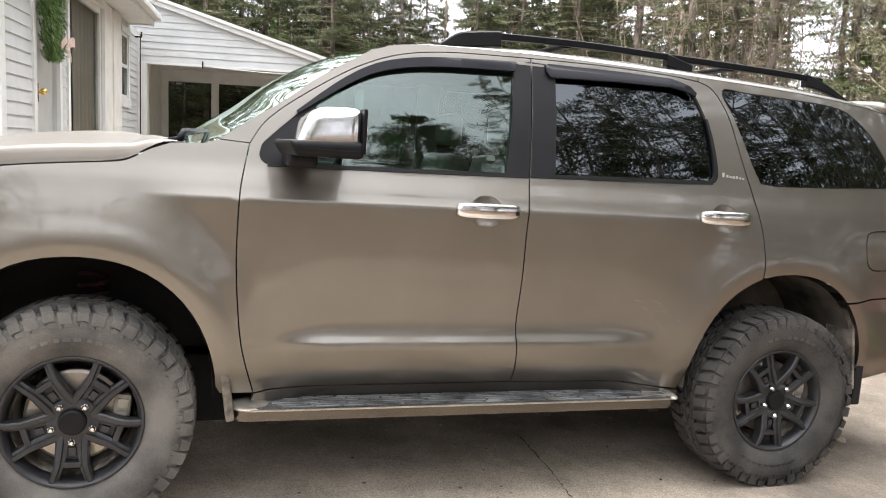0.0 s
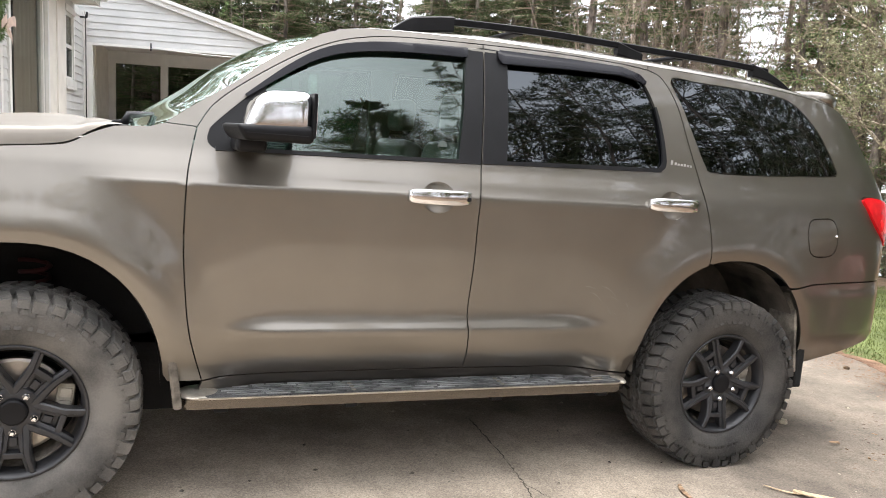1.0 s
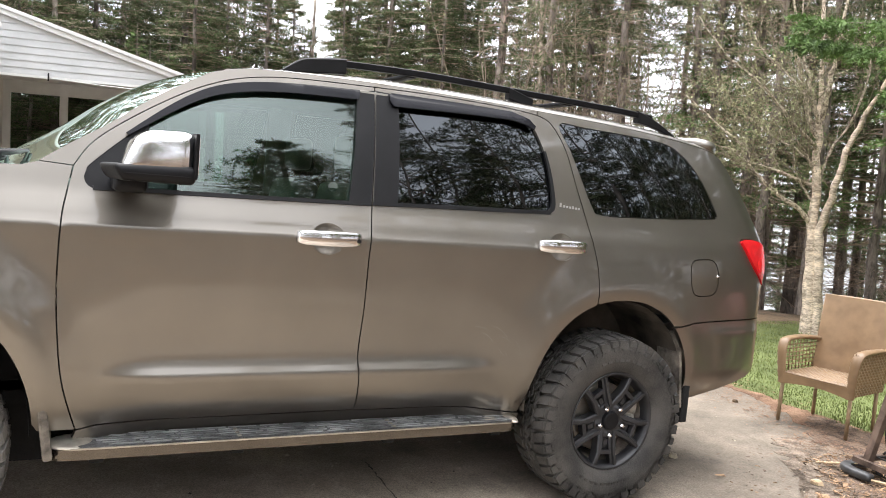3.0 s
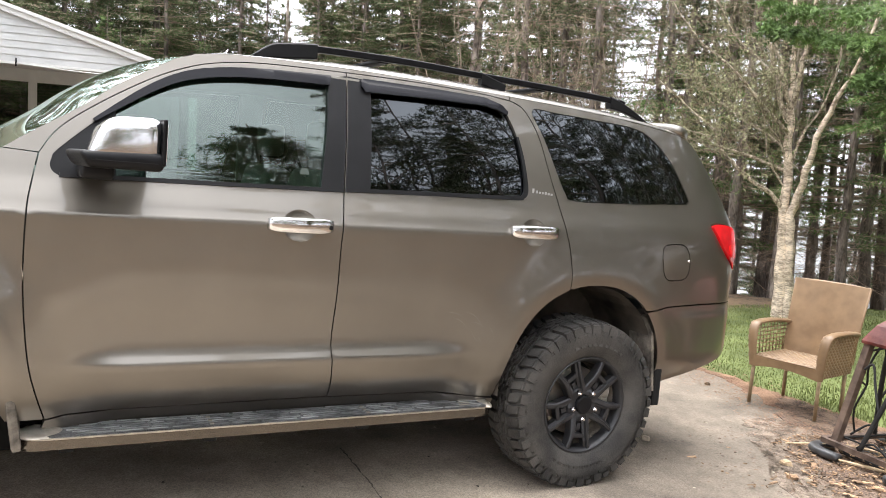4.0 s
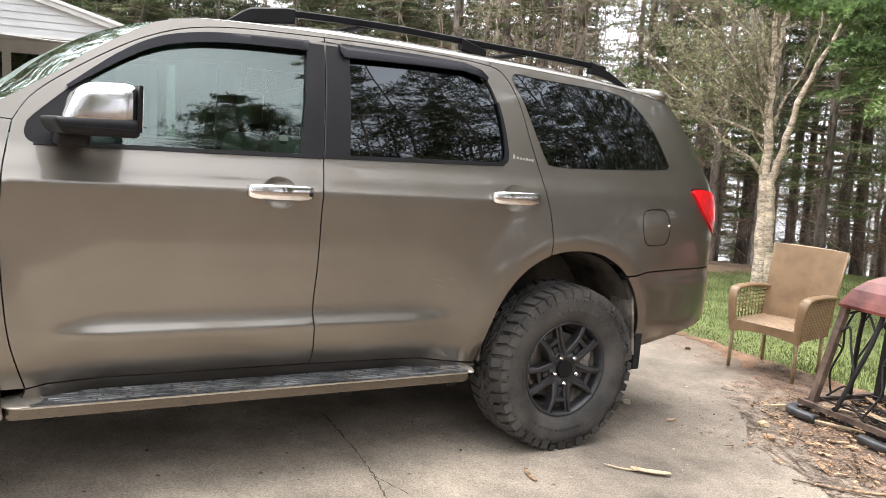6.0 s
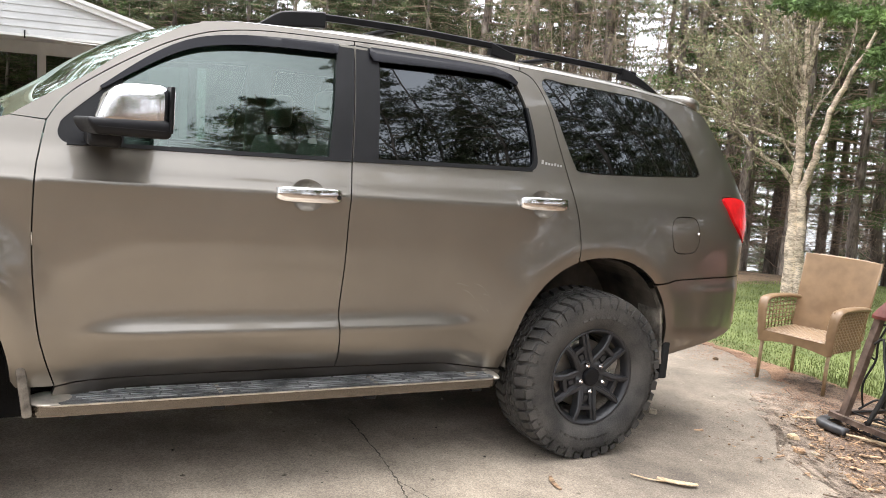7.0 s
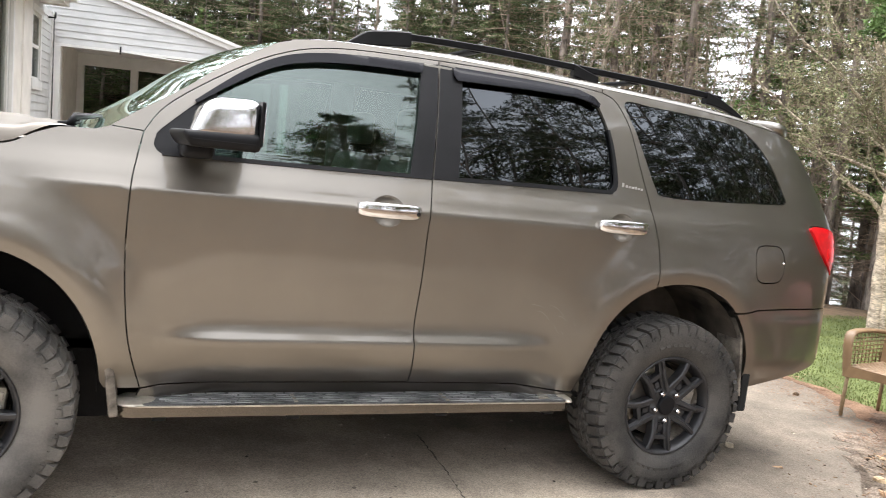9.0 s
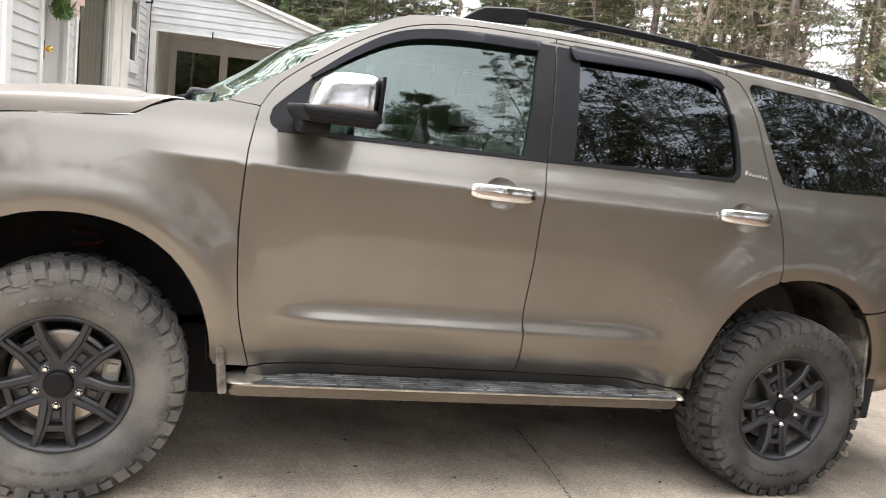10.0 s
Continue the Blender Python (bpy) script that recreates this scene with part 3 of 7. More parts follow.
pane("quarter_window", WIN_Q, GLASS_DARK, None, deep=.004, grow=-.002, label="dark fixed privacy glass")


def band(name, line_a, line_b, off, mat, parents, label="", flange=.012):
    """A strip between two lines in x, z, laid just proud of the skin."""
    out = skin(name, list(line_a) + list(line_b)[::-1], lambda x, z: side_y(x, z) - off, mat, car, label, flange=flange, gap=0, step=.03)
    for k, ob in enumerate(out):
        if parents:
            ob.parent = parents[k]
    return out


# black frames about the openings, pillar covers and waist rails
band("pillar_cover", [(1.640, 1.412), (1.672, 1.64), (1.692, 1.888), (1.770, 1.905)], [(1.640, 1.412), (1.739, 1.414), (1.760, 1.685), (1.771, 1.905)][0:4], .004, BLACK_TRIM, doors_f, "satin black pillar cover")
band("pillar_cover", [(1.749, 1.414), (1.769, 1.685), (1.780, 1.905), (1.882, 1.900)], [(1.749, 1.414), (1.862, 1.424), (1.876, 1.64), (1.886, 1.900)], .004, BLACK_TRIM, doors_r, "satin black pillar cover")
band("waist_rail", [(.66, 1.408), (.846, 1.411), (1.162, 1.415), (1.741, 1.424)], [(.66, 1.393), (.846, 1.396), (1.162, 1.400), (1.741, 1.409)], .006, BLACK_TRIM, doors_f)
band("waist_rail", [(1.748, 1.426), (2.20, 1.438), (2.65, 1.446)], [(1.748, 1.411), (2.20, 1.421), (2.65, 1.430)], .006, BLACK_TRIM, doors_r)
sail = spline([(.700, 1.388), (.664, 1.389), (.640, 1.398), (.628, 1.420), (.632, 1.456), (.656, 1.500), (.710, 1.552), (.775, 1.610)], 4) + [(.845, 1.660), (.850, 1.52), (.850, 1.388)]
for k, ob in enumerate(skin("mirror_sail", sail, lambda x, z: side_y(x, z) + .004, BLACK_TRIM, car, "black triangular mirror mount", flange=.01, gap=0)):
    ob.parent = doors_f[k]
edge_out = spline([(2.600, 1.431), (2.655, 1.437), (2.681, 1.468), (2.681, 1.540), (2.668, 1.640), (2.648, 1.728)])
edge_in = spline([(2.600, 1.446), (2.640, 1.450), (2.660, 1.478), (2.662, 1.540), (2.652, 1.640), (2.636, 1.728)])
band("window_edge", edge_out, edge_in, .003, BLACK_TRIM, doors_r)

# smoked rain visors over the door windows
vis_f = spline([(.765, 1.612), (.934, 1.745), (1.072, 1.824), (1.215, 1.864), (1.412, 1.886), (1.700, 1.898)])
vis_f_low = spline([(.775, 1.604), (.950, 1.722), (1.080, 1.790), (1.220, 1.826), (1.412, 1.846), (1.690, 1.855)])


def visor_depth(top, low):
    def depth(x, z):
        return side_y(x, z) - .020 + .010 * ramp(1.875, 1.91, z)
    return depth


for k, ob in enumerate(skin("rain_visor", vis_f + vis_f_low[::-1], visor_depth(1.9, 1.85), SMOKE, car, "smoked acrylic rain visor", flange=.012, gap=0)):
    ob.parent = doors_f[k]
vis_r = [(1.838, 1.896), (1.850, 1.905), (2.20, 1.905), (2.47, 1.899), (2.56, 1.872), (2.592, 1.842)]
vis_r_low = [(1.838, 1.868), (1.855, 1.846), (2.20, 1.856), (2.46, 1.858), (2.53, 1.846), (2.585, 1.826)]
for k, ob in enumerate(skin("rain_visor", vis_r + vis_r_low[::-1], visor_depth(1.9, 1.85), SMOKE, car, "smoked acrylic rain visor", flange=.012, gap=0)):
    ob.parent = doors_r[k]


# handles: a chrome grip over a dished cup
def dish(cx, cz):
    def depth(x, z):
        r = math.hypot((x - cx) / .076, (z - cz) / .066)
        return side_y(x, z) + .024 * max(0.0, 1 - r * r) + .001
    return depth


for doors, cup, cx, cz in ((doors_f, CUP_F, 1.545, 1.262), (doors_r, CUP_R, 2.700, 1.280)):
    for k, ob in enumerate(skin("handle_cup", inset(cup, -.004), dish(cx, cz), PAINT, car, flange=0, gap=0, step=.012)):
        ob.parent = doors[k]
    for k in (0, 1):
        def at_y(x, z, out):
            y = side_y(x, z) - out
            return y if k == 0 else WIDTH - y
        bm = bmesh.new()
        n = 20
        ring = []
        for i in range(n + 1):
            u = i / n
            x = cx - .136 + .272 * u
            arch_out = .012 + .034 * math.sin(math.pi * u) ** .55
            h = .031 * (1 - .25 * (2 * u - 1) ** 6)
            loop = []
            for j in range(12):
                a = 2 * math.pi * j / 12
                ca, sa = math.cos(a), math.sin(a)
                dz = h * math.copysign(abs(sa) ** .6, sa)
                dy = .009 * math.copysign(abs(ca) ** .6, ca)
                loop.append(bm.verts.new((x, at_y(x, cz + .004, arch_out + dy), cz + .004 + dz)))
            ring.append(loop)
        for i in range(n):
            for j in range(12):
                bm.faces.new((ring[i][j], ring[i][(j + 1) % 12], ring[i + 1][(j + 1) % 12], ring[i + 1][j]))
        bm.faces.new(ring[0])
        bm.faces.new(ring[-1][::-1])
        bmesh.ops.recalc_face_normals(bm, faces=bm.faces)
        handle = part("door_handle", bm, CHROME, doors[k], "chrome pull handle", smooth=True)
        if cx < 2:
            v, f = tube([(cx + .118, at_y(cx + .118, cz, .030), cz), (cx + .118, at_y(cx + .118, cz, .038), cz)], .009, 14)
            mesh_object("keyhole", v, f, BLACK_TRIM, doors[k])

# chrome script on the rear door, as plain bars
for k in (0, 1):
    for i in range(7):
        x0 = 2.704 + i * .0172 + (.004 if i else 0)
        h = .020 if i == 0 else .010 + .003 * (i % 3 == 1)
        z0 = 1.468 - i * .0012
        y0 = side_y(x0, z0) - .004
        lo, hi = (x0, y0, z0), (x0 + .0105, y0 + .003, z0 + h)
        if k:
            lo, hi = (x0, WIDTH - y0 - .003, z0), (x0 + .0105, WIDTH - y0, z0 + h)
        box_part("badge_bar", lo, hi, SILVER, doors_r[k])
    y0 = side_y(3.735, 1.155)
    bm = bmesh.new()
    bmesh.ops.create_uvsphere(bm, u_segments=12, v_segments=8, radius=.008, matrix=Matrix.Translation((3.742, y0 if not k else WIDTH - y0, 1.166)))
    part("fuel_door_knob", bm, CHROME, car, smooth=True)


# pale scuffs on the rear door's skin, ahead of the wheel arch
SCUFF = material("pale_scuff", (0.20, 0.185, 0.16), rough=0.5, spread=0.3, scale=40)
for (x0, z0, x1, z1, sag) in ((2.30, .87, 2.37, .83, .012), (2.36, .90, 2.45, .84, .016), (2.49, .83, 2.52, .77, .008), (2.27, .90, 2.34, .885, .004), (2.39, .85, 2.46, .83, .010), (2.44, .78, 2.46, .74, .006), (2.40, .81, 2.44, .765, -.01)):
    v = []
    for i in range(9):
        u = i / 8
        x, z = x0 + (x1 - x0) * u, z0 + (z1 - z0) * u + sag * math.sin(math.pi * u)
        w = .0011 * math.sin(math.pi * (.08 + .84 * u))
        v += [(x, side_y(x, z + w) - .0008, z + w), (x, side_y(x, z - w) - .0008, z - w)]
    mesh_object("scuff_mark", v, [(2 * i, 2 * i + 1, 2 * i + 3, 2 * i + 2) for i in range(8)], SCUFF, doors_r[0])


# door mirrors
def mirror(k):
    s = (lambda y: y) if k == 0 else (lambda y: WIDTH - y)
    bm = bmesh.new()
    add_box(bm, (.655, min(s(-.282), s(-.05)), 1.442), (.968, max(s(-.282), s(-.05)), 1.496), .026, seg=5)
    for v in bm.verts:
        t = (v.co.x - .655) / .313
        low = (1.496 - v.co.z) / .054
        v.co.z += .010 * t - .010 * t * low
        if t < .4:
            v.co.x += .045 * abs(v.co.y - s(-.02)) / .25 * (1 - t / .4) + .03 * low * (1 - t / .4)
    base = part("door_mirror", bm, BLACK_PLASTIC, doors_f[k], "door mirror with chrome cap on a black base", smooth=True)
    bm = bmesh.new()
    add_box(bm, (.728, min(s(-.270), s(-.045)), 1.452), (.966, max(s(-.270), s(-.045)), 1.626), .056, seg=6)
    for v in bm.verts:
        t = max(0.0, (v.co.z - 1.484) / .142)
        if v.co.x < .87:
            v.co.x += .055 * t ** 1.6
        v.co.z -= .012 * (1 - (v.co.x - .728) / .232) * t
    part("mirror_cap", bm, CHROME, doors_f[k], "chrome mirror cap", smooth=True)
    box_part("mirror_rim", (.956, min(s(-.279), s(-.040)), 1.462), (.971, max(s(-.279), s(-.040)), 1.620), BLACK_PLASTIC, doors_f[k], bevel=.006)
    box_part("mirror_glass", (.970, min(s(-.262), s(-.055)), 1.480), (.975, max(s(-.262), s(-.055)), 1.606), CHROME, doors_f[k], "flat mirror glass", bevel=.002)
    arm = bmesh.new()
    add_box(arm, (.715, min(s(-.15), s(.075)), 1.398), (.825, max(s(-.15), s(.075)), 1.462), .026, seg=4)
    part("mirror_arm", arm, BLACK_PLASTIC, doors_f[k], smooth=True)
    yv = s(-.283)
    box_part("mirror_seam", (.735, min(yv, yv + (.002 if k == 0 else -.002)), 1.468), (.945, max(yv, yv + (.002 if k == 0 else -.002)), 1.471), BLACK_TRIM, doors_f[k])


mirror(0)
mirror(1)

# roof rails: three feet and a bar on each side, and two cross bars
RAIL_TOP = curve((1.50, 2.018), (1.70, 2.040), (2.10, 2.046), (2.55, 2.036), (3.0, 2.026), (3.38, 2.012), (3.56, 1.992))


def loft_box(points, wide, high):
    verts, faces = [], []
    for (p, w, h) in zip(points, wide, high):
        x, y, z = p
        b = min(w, h) * .28
        ring = [(-w + b, -h), (w - b, -h), (w, -h + b), (w, h - b), (w - b, h), (-w + b, h), (-w, h - b), (-w, -h + b)]
        verts += [(x, y + a, z + c) for a, c in ring]
    n = len(points)
    for i in range(n - 1):
        for j in range(8):
            a, b2 = i * 8 + j, i * 8 + (j + 1) % 8
            faces.append((a, a + 8, b2 + 8, b2))
    faces += [tuple(range(8)), tuple(range(n * 8 - 1, n * 8 - 9, -1))]
    return verts, faces


for k in (0, 1):
    yr = .375 if k == 0 else WIDTH - .375
    rail = tagged(new("roof_rail"), "black roof rail on three feet")
    rail.parent = car
    rail.empty_display_size = .05
    xs = [1.64 + (3.46 - 1.64) * i / 24 for i in range(25)]
    v, f = loft_box([(x, yr, RAIL_TOP(x) - .016) for x in xs], [.017] * 25, [.015] * 25)
    mesh_object("rail_bar", v, f, BLACK_PLASTIC, rail)
    xs = [1.385 + .02 * i for i in range(16)]
    v, f = loft_box([(x, yr, (RAIL_TOP(max(1.5, x)) if x > 1.5 else 1.965 + .053 * ramp(1.36, 1.50, x)) - .028) for x in xs],
                    [.012 + .012 * ramp(1.385, 1.5, x) for x in xs], [.012 + .022 * ramp(1.385, 1.52, x) for x in xs])
    mesh_object("rail_foot", v, f, BLACK_TRIM, rail)
    v, f = loft_box([(2.54 + .02 * i, yr, RAIL_TOP(2.54 + .02 * i) - .030 - .0045 * i) for i in range(8)], [.021] * 8, [.030 - .001 * i for i in range(8)])
    mesh_object("rail_foot", v, f, BLACK_TRIM, rail)
    v, f = loft_box([(3.36 + .025 * i, yr, 1.985 - .0035 * i - .0004 * i * i) for i in range(12)], [.022 - .0008 * i for i in range(12)], [.032 - .0021 * i for i in range(12)])
    mesh_object("rail_foot", v, f, BLACK_TRIM, rail)
for xb in (2.02, 2.92):
    bm = bmesh.new()
    add_box(bm, (xb - .03, .39, RAIL_TOP(xb) - .036), (xb + .03, 1.61, RAIL_TOP(xb) - .018), .007)
    part("roof_cross_bar", bm, BLACK_PLASTIC, car)

# running boards with a ribbed tread
for k in (0, 1):
    s = (lambda y: y) if k == 0 else (lambda y: WIDTH - y)
    board = tagged(new("running_board"), "scuffed bronze running board with a grey tread")
    board.parent = car
    board.empty_display_size = .05

    def plan(y0, y1, z0, z1, x0, x1, r, name, mat, bevel=.006, tuck=0.0):
        pts = []
        for (cx, cy, a0) in ((x1 - r, y0 + r, 270), (x1 - r * .4, y1 - r * .4, 0), (x0 + r * .4, y1 - r * .4, 90), (x0 + r, y0 + r, 180)):
            rr = r if a0 in (270, 180) else r * .4
            for i in range(7):
                a = radians(a0 + 15 * i)
                pts.append((cx + rr * math.cos(a), cy + rr * math.sin(a)))
        bm = bmesh.new()
        vs = [bm.verts.new((x, s(y + (tuck if y < y0 + r else 0)), z0)) for x, y in pts]
        f = bm.faces.new(vs)
        top = bmesh.ops.extrude_face_region(bm, geom=[f])["geom"]
        bmesh.ops.translate(bm, verts=[g for g in top if isinstance(g, bmesh.types.BMVert)], vec=(0, 0, z1 - z0))
        bmesh.ops.recalc_face_normals(bm, faces=bm.faces)
        es = [e for e in bm.edges if abs(e.verts[0].co.z - e.verts[1].co.z) < 1e-5]
        bmesh.ops.bevel(bm, geom=es, offset=bevel, segments=4, affect='EDGES')
        return part(name, bm, mat, board)
    plan(-.012, .20, .388, .446, .545, 2.585, .075, "board_body", STEP_SIDE, .013, .040)
    plan(-.003, .19, .446, .452, .64, 2.535, .05, "tread", STEP_PAD, .002)
    a, b = sorted((s(-.0125), s(-.005)))
    box_part("bright_edge", (.63, a, .4435), (2.50, b, .4505), STEEL, board, bevel=.0015)
    wear = random.Random(40 + k)
    for i in range(6 if k == 0 else 0):
        y = .014 + i * .024
        x = .76 - .02 * i
        while x < 2.40 + .01 * i:
            long = .06 + .13 * wear.random()
            top = .4545 + .0012 * wear.random()
            v = [(x + u * long, y + w * .008, .4515 + h * (top - .4515)) for u, w, h in itertools.product((0, 1), repeat=3)]
            mesh_object("tread_rib", v, [(0, 1, 3, 2), (4, 6, 7, 5), (0, 4, 5, 1), (2, 3, 7, 6), (1, 5, 7, 3)], WORN_RIB, board)
            x += long + .008 + .012 * wear.random()
    for xc in (1.236, 1.908):
        for dy in (.012, .052, .092):
            a, b = sorted((s(dy), s(dy + .020)))
            box_part("tread_clip", (xc, a, .4525), (xc + .016, b, .4585), STEEL, board, "worn bright clip across the tread", bevel=.002)
    for i in range(3):
        a, b = sorted((s(.030 + .030 * i), s(.044 + .030 * i)))
        box_part("tread_mark", (2.385 + .012 * i, a, .4525), (2.440 + .012 * i, b, .4560), POLISHED, board, "small pale mark on the tread", bevel=.001)
    for (xe, le) in ((.552, .17), (2.50, .07)):
        bm = bmesh.new()
        bmesh.ops.create_uvsphere(bm, u_segments=20, v_segments=10, radius=1)
        for v in bm.verts:
            v.co = Vector((xe + le * .5 + v.co.x * le * .5, s(.088) + v.co.y * .090, .444 + v.co.z * .015))
        part("board_end", bm, POLISHED, board, "polished bronze end of the board", smooth=True)
    for xb in (.70, 1.23, 1.90, 2.45):
        a, b = sorted((s(.08), s(.35)))
        box_part("board_bracket", (xb, a, .36), (xb + .05, b, .40), UNDER, board)

# mud flaps
for k in (0, 1):
    for (x0, z0, z1, wide) in ((.508, .395, .63, .24), (3.588, .372, .60, .22)):
        inn = .008 if x0 < 1 else .036
        y0, y1 = (inn, inn + wide) if k == 0 else (WIDTH - inn - wide, WIDTH - inn)
        bm = bmesh.new()
        add_box(bm, (x0, y0, z0), (x0 + (.034 if x0 < 1 else .052), y1, z1), .012)
        bmesh.ops.transform(bm, matrix=Matrix.Translation((x0, 0, z1)) @ Matrix.Rotation(radians(-8 if x0 < 1 else 0), 4, 'Y') @ Matrix.Translation((-x0, 0, -z1)), verts=bm.verts)
        part("mud_flap", bm, UNDER if x0 > 1 else MUDDY, car, "muddy black mud flap")
    a, b = (.022, .20) if k == 0 else (WIDTH - .20, WIDTH - .022)
    bm = bmesh.new()
    add_box(bm, (3.560, a, .46), (3.578, b, .86), .006)
    for v in bm.verts:
        v.co.x -= .05 * ramp(.60, .86, v.co.z)
    part("flap_bracket", bm, MUDDY, car, "dusty beige liner edge")


# wheels
PALE_CAST = material("dusty_cast_metal", (0.30, 0.28, 0.24), rough=0.6, metal=0.3, spread=0.25, scale=25, bump=0.2)
def lug(a0, a1, y0, y1, r0, r1, skew=0.0, slope=0.0):
    """A tread block between two angles, two widths and two radii."""
    verts = []
    for (r, shrink) in ((r0, 0.0), (r1, .004)):
        for (y, da) in ((y0 + shrink, 0), (y1 - shrink, skew)):
            for a in (a0 + shrink / r + da, a1 - shrink / r + da):
                rr = r + (slope if y == y0 + shrink else 0)
                verts.append((rr * math.cos(a), y, rr * math.sin(a)))
    faces = [(4, 5, 7, 6), (0, 1, 5, 4), (2, 6, 7, 3), (0, 4, 6, 2), (1, 3, 7, 5)]
    return verts, faces


def build_wheel(rubber, label):
    wheel = tagged(new("wheel"), label)
    wheel.empty_display_size = .05
    prof = [(.243, .004), (.252, -.004), (.272, -.014), (.300, -.025), (.338, -.031), (.372, -.029), (.400, -.020), (.410, -.006), (.412, .014),
            (.412, .11), (.412, .205), (.413, .225), (.395, .245), (.34, .255), (.28, .245), (.243, .225)]
    blocks = []
    n = 44
    for i in range(n):
        a = 2 * math.pi * i / n
        w = 2 * math.pi / n
        odd = i % 2
        # shoulder blocks wrap down the side wall
        for sgn, (ya, yb) in ((1, (-.020, .058)), (-1, (.239, .162))):
            y0, y1 = (ya, yb) if sgn > 0 else (yb, ya)
            off = 0 if sgn > 0 else w / 2
            blocks.append(lug(a + off, a + off + w * (.84 if odd else .78), y0 + (.005 if odd else 0), y1, .402, .4335, .04 * sgn, -.010 if sgn > 0 else 0))
        # shallow stepped biters on the upper side wall
        blocks.append(lug(a + w * .02, a + w * (.88 if odd else .74), -.0345, -.014, .376 if odd else .388, .417, .01))
        blocks.append(lug(a + w * .06, a + w * .52, -.0342, -.022, .366, .384, .012))
        blocks.append(lug(a + w * .60, a + w * (.95 if odd else .80), -.0342, -.022, .360 if odd else .372, .380, .0))
        # the tread's middle: two rows of stepped blocks
        blocks.append(lug(a + w * .30, a + w * 1.10, .064, .086, .406, .433, -.05))
        blocks.append(lug(a + w * .12, a + w * .90, .086, .110, .406, .433, .04))
        blocks.append(lug(a + w * .0, a + w * .80, .115, .136, .406, .433, -.04))
        blocks.append(lug(a + w * .2, a + w * 1.0, .136, .158, .406, .433, .05))
    # raised, unreadable writing as plain bars
    for g in (radians(58), radians(238)):
        for i in range(9):
            a = g + i * .115
            blocks.append(lug(a, a + (.085 if i % 3 else .060), -.0312, -.022, .310, .336))
    v, f = revolve(prof, 96)
    tyre = mesh_object("tyre", v, f, rubber, wheel, "dusty mud-terrain tyre with deep shoulder blocks")
    tyre.data.polygons.foreach_set("use_smooth", [True] * len(tyre.data.polygons))
    tagged(mesh_object("tread", *merge(*blocks), rubber, tyre), kind="stuff")
    lip = [(.205, .20), (.214, .10), (.222, .035), (.229, .012), (.238, -.004), (.246, -.009), (.250, -.003), (.248, .006)]
    v, f = revolve(lip, 96)
    mesh_object("rim", v, f, RIM_BLACK, wheel, "matt black alloy rim", smooth=True)
    v, f = revolve([(.198, .19), (.207, .10), (.214, .040)], 64)
    mesh_object("rim_barrel", v, f, MUDDY, wheel, "dust-caked inner barrel of the rim", smooth=True)
    v, f = revolve([(.0, .085), (.165, .085), (.176, .090), (.176, .115), (.0, .115)], 64)
    mesh_object("brake_disc", v, f, STEEL, wheel, "rust-tinged steel brake disc", smooth=False)
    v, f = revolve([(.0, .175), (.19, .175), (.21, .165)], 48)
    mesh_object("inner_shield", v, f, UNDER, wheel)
    # spokes: five pairs
    for p in range(5):
        ac = radians(-90 + 72 * p)
        er = Vector((math.cos(ac), 0, math.sin(ac)))
        et = Vector((-math.sin(ac), 0, math.cos(ac)))
        ey = Vector((0, 1, 0))
        for sgn in (-1, 1):
            bm = bmesh.new()
            rows = []
            for (r, off, hw, y_f, y_b) in ((.048, .034, .022, .018, .060), (.085, .036, .021, .010, .060), (.135, .039, .019, .000, .055), (.165, .043, .0175, -.004, .05), (.195, .052, .0165, -.005, .045), (.222, .060, .0165, -.003, .04), (.241, .064, .022, .003, .04)):
                o = off * sgn
                ring = []
                for (dw, y) in ((-1, y_b), (-1, y_f + .015), (-.40, y_f + .011), (-.15, y_f), (.70, y_f), (1, y_f + .006), (1, y_b)):
                    ring.append(bm.verts.new(er * r + et * (o + sgn * dw * hw) + ey * y))
                rows.append(ring)
            for a, b in zip(rows, rows[1:]):
                for j in range(6):
                    bm.faces.new((a[j], a[j + 1], b[j + 1], b[j]))
            bm.faces.new(rows[-1])
            bmesh.ops.recalc_face_normals(bm, faces=bm.faces)
            part("spoke", bm, RIM_BLACK, wheel)
        # bridge between the pair, with a small ladder of ribs
        bm = bmesh.new()
        m3 = Matrix(((er.x, 0, et.x), (er.y, 1, et.y), (er.z, 0, et.z))).to_4x4()
        add_box(bm, (.060, .034, -.036), (.150, .054, .036), .004, m3)
        add_box(bm, (.152, .006, -.034), (.174, .045, .034), .004, m3)
        add_box(bm, (.100, .020, -.013), (.132, .040, .013), .004, m3)
        part("spoke_bridge", bm, RIM_BLACK, wheel)
        # lug nut in its well
        v, f = tube([er * .073 + ey * -.004, er * .073 + ey * .030], .0125, 6)
        v2, f2 = tube([er * .073 + ey * -.013, er * .073 + ey * -.003], [.006, .0115], 10)
        mesh_object("lug_nut", *merge((v, f), (v2, f2)), CHROME, wheel, "bright steel lug nut")
    v, f = revolve([(.0, .016), (.058, .016), (.088, .020), (.094, .030), (.094, .06)], 48)
    mesh_object("hub", v, f, RIM_BLACK, wheel, smooth=False)
    v, f = revolve([(.0, -.004), (.040, -.004), (.046, -.001), (.049, .006), (.050, .02)], 40)
    mesh_object("centre_cap", v, f, BLACK_PLASTIC, wheel, "plain black centre cap", smooth=False)
    bm = bmesh.new()
    add_box(bm, (.128, .052, -.015), (.190, .140, .105), .014, Matrix.Rotation(radians(6), 4, 'Y'))
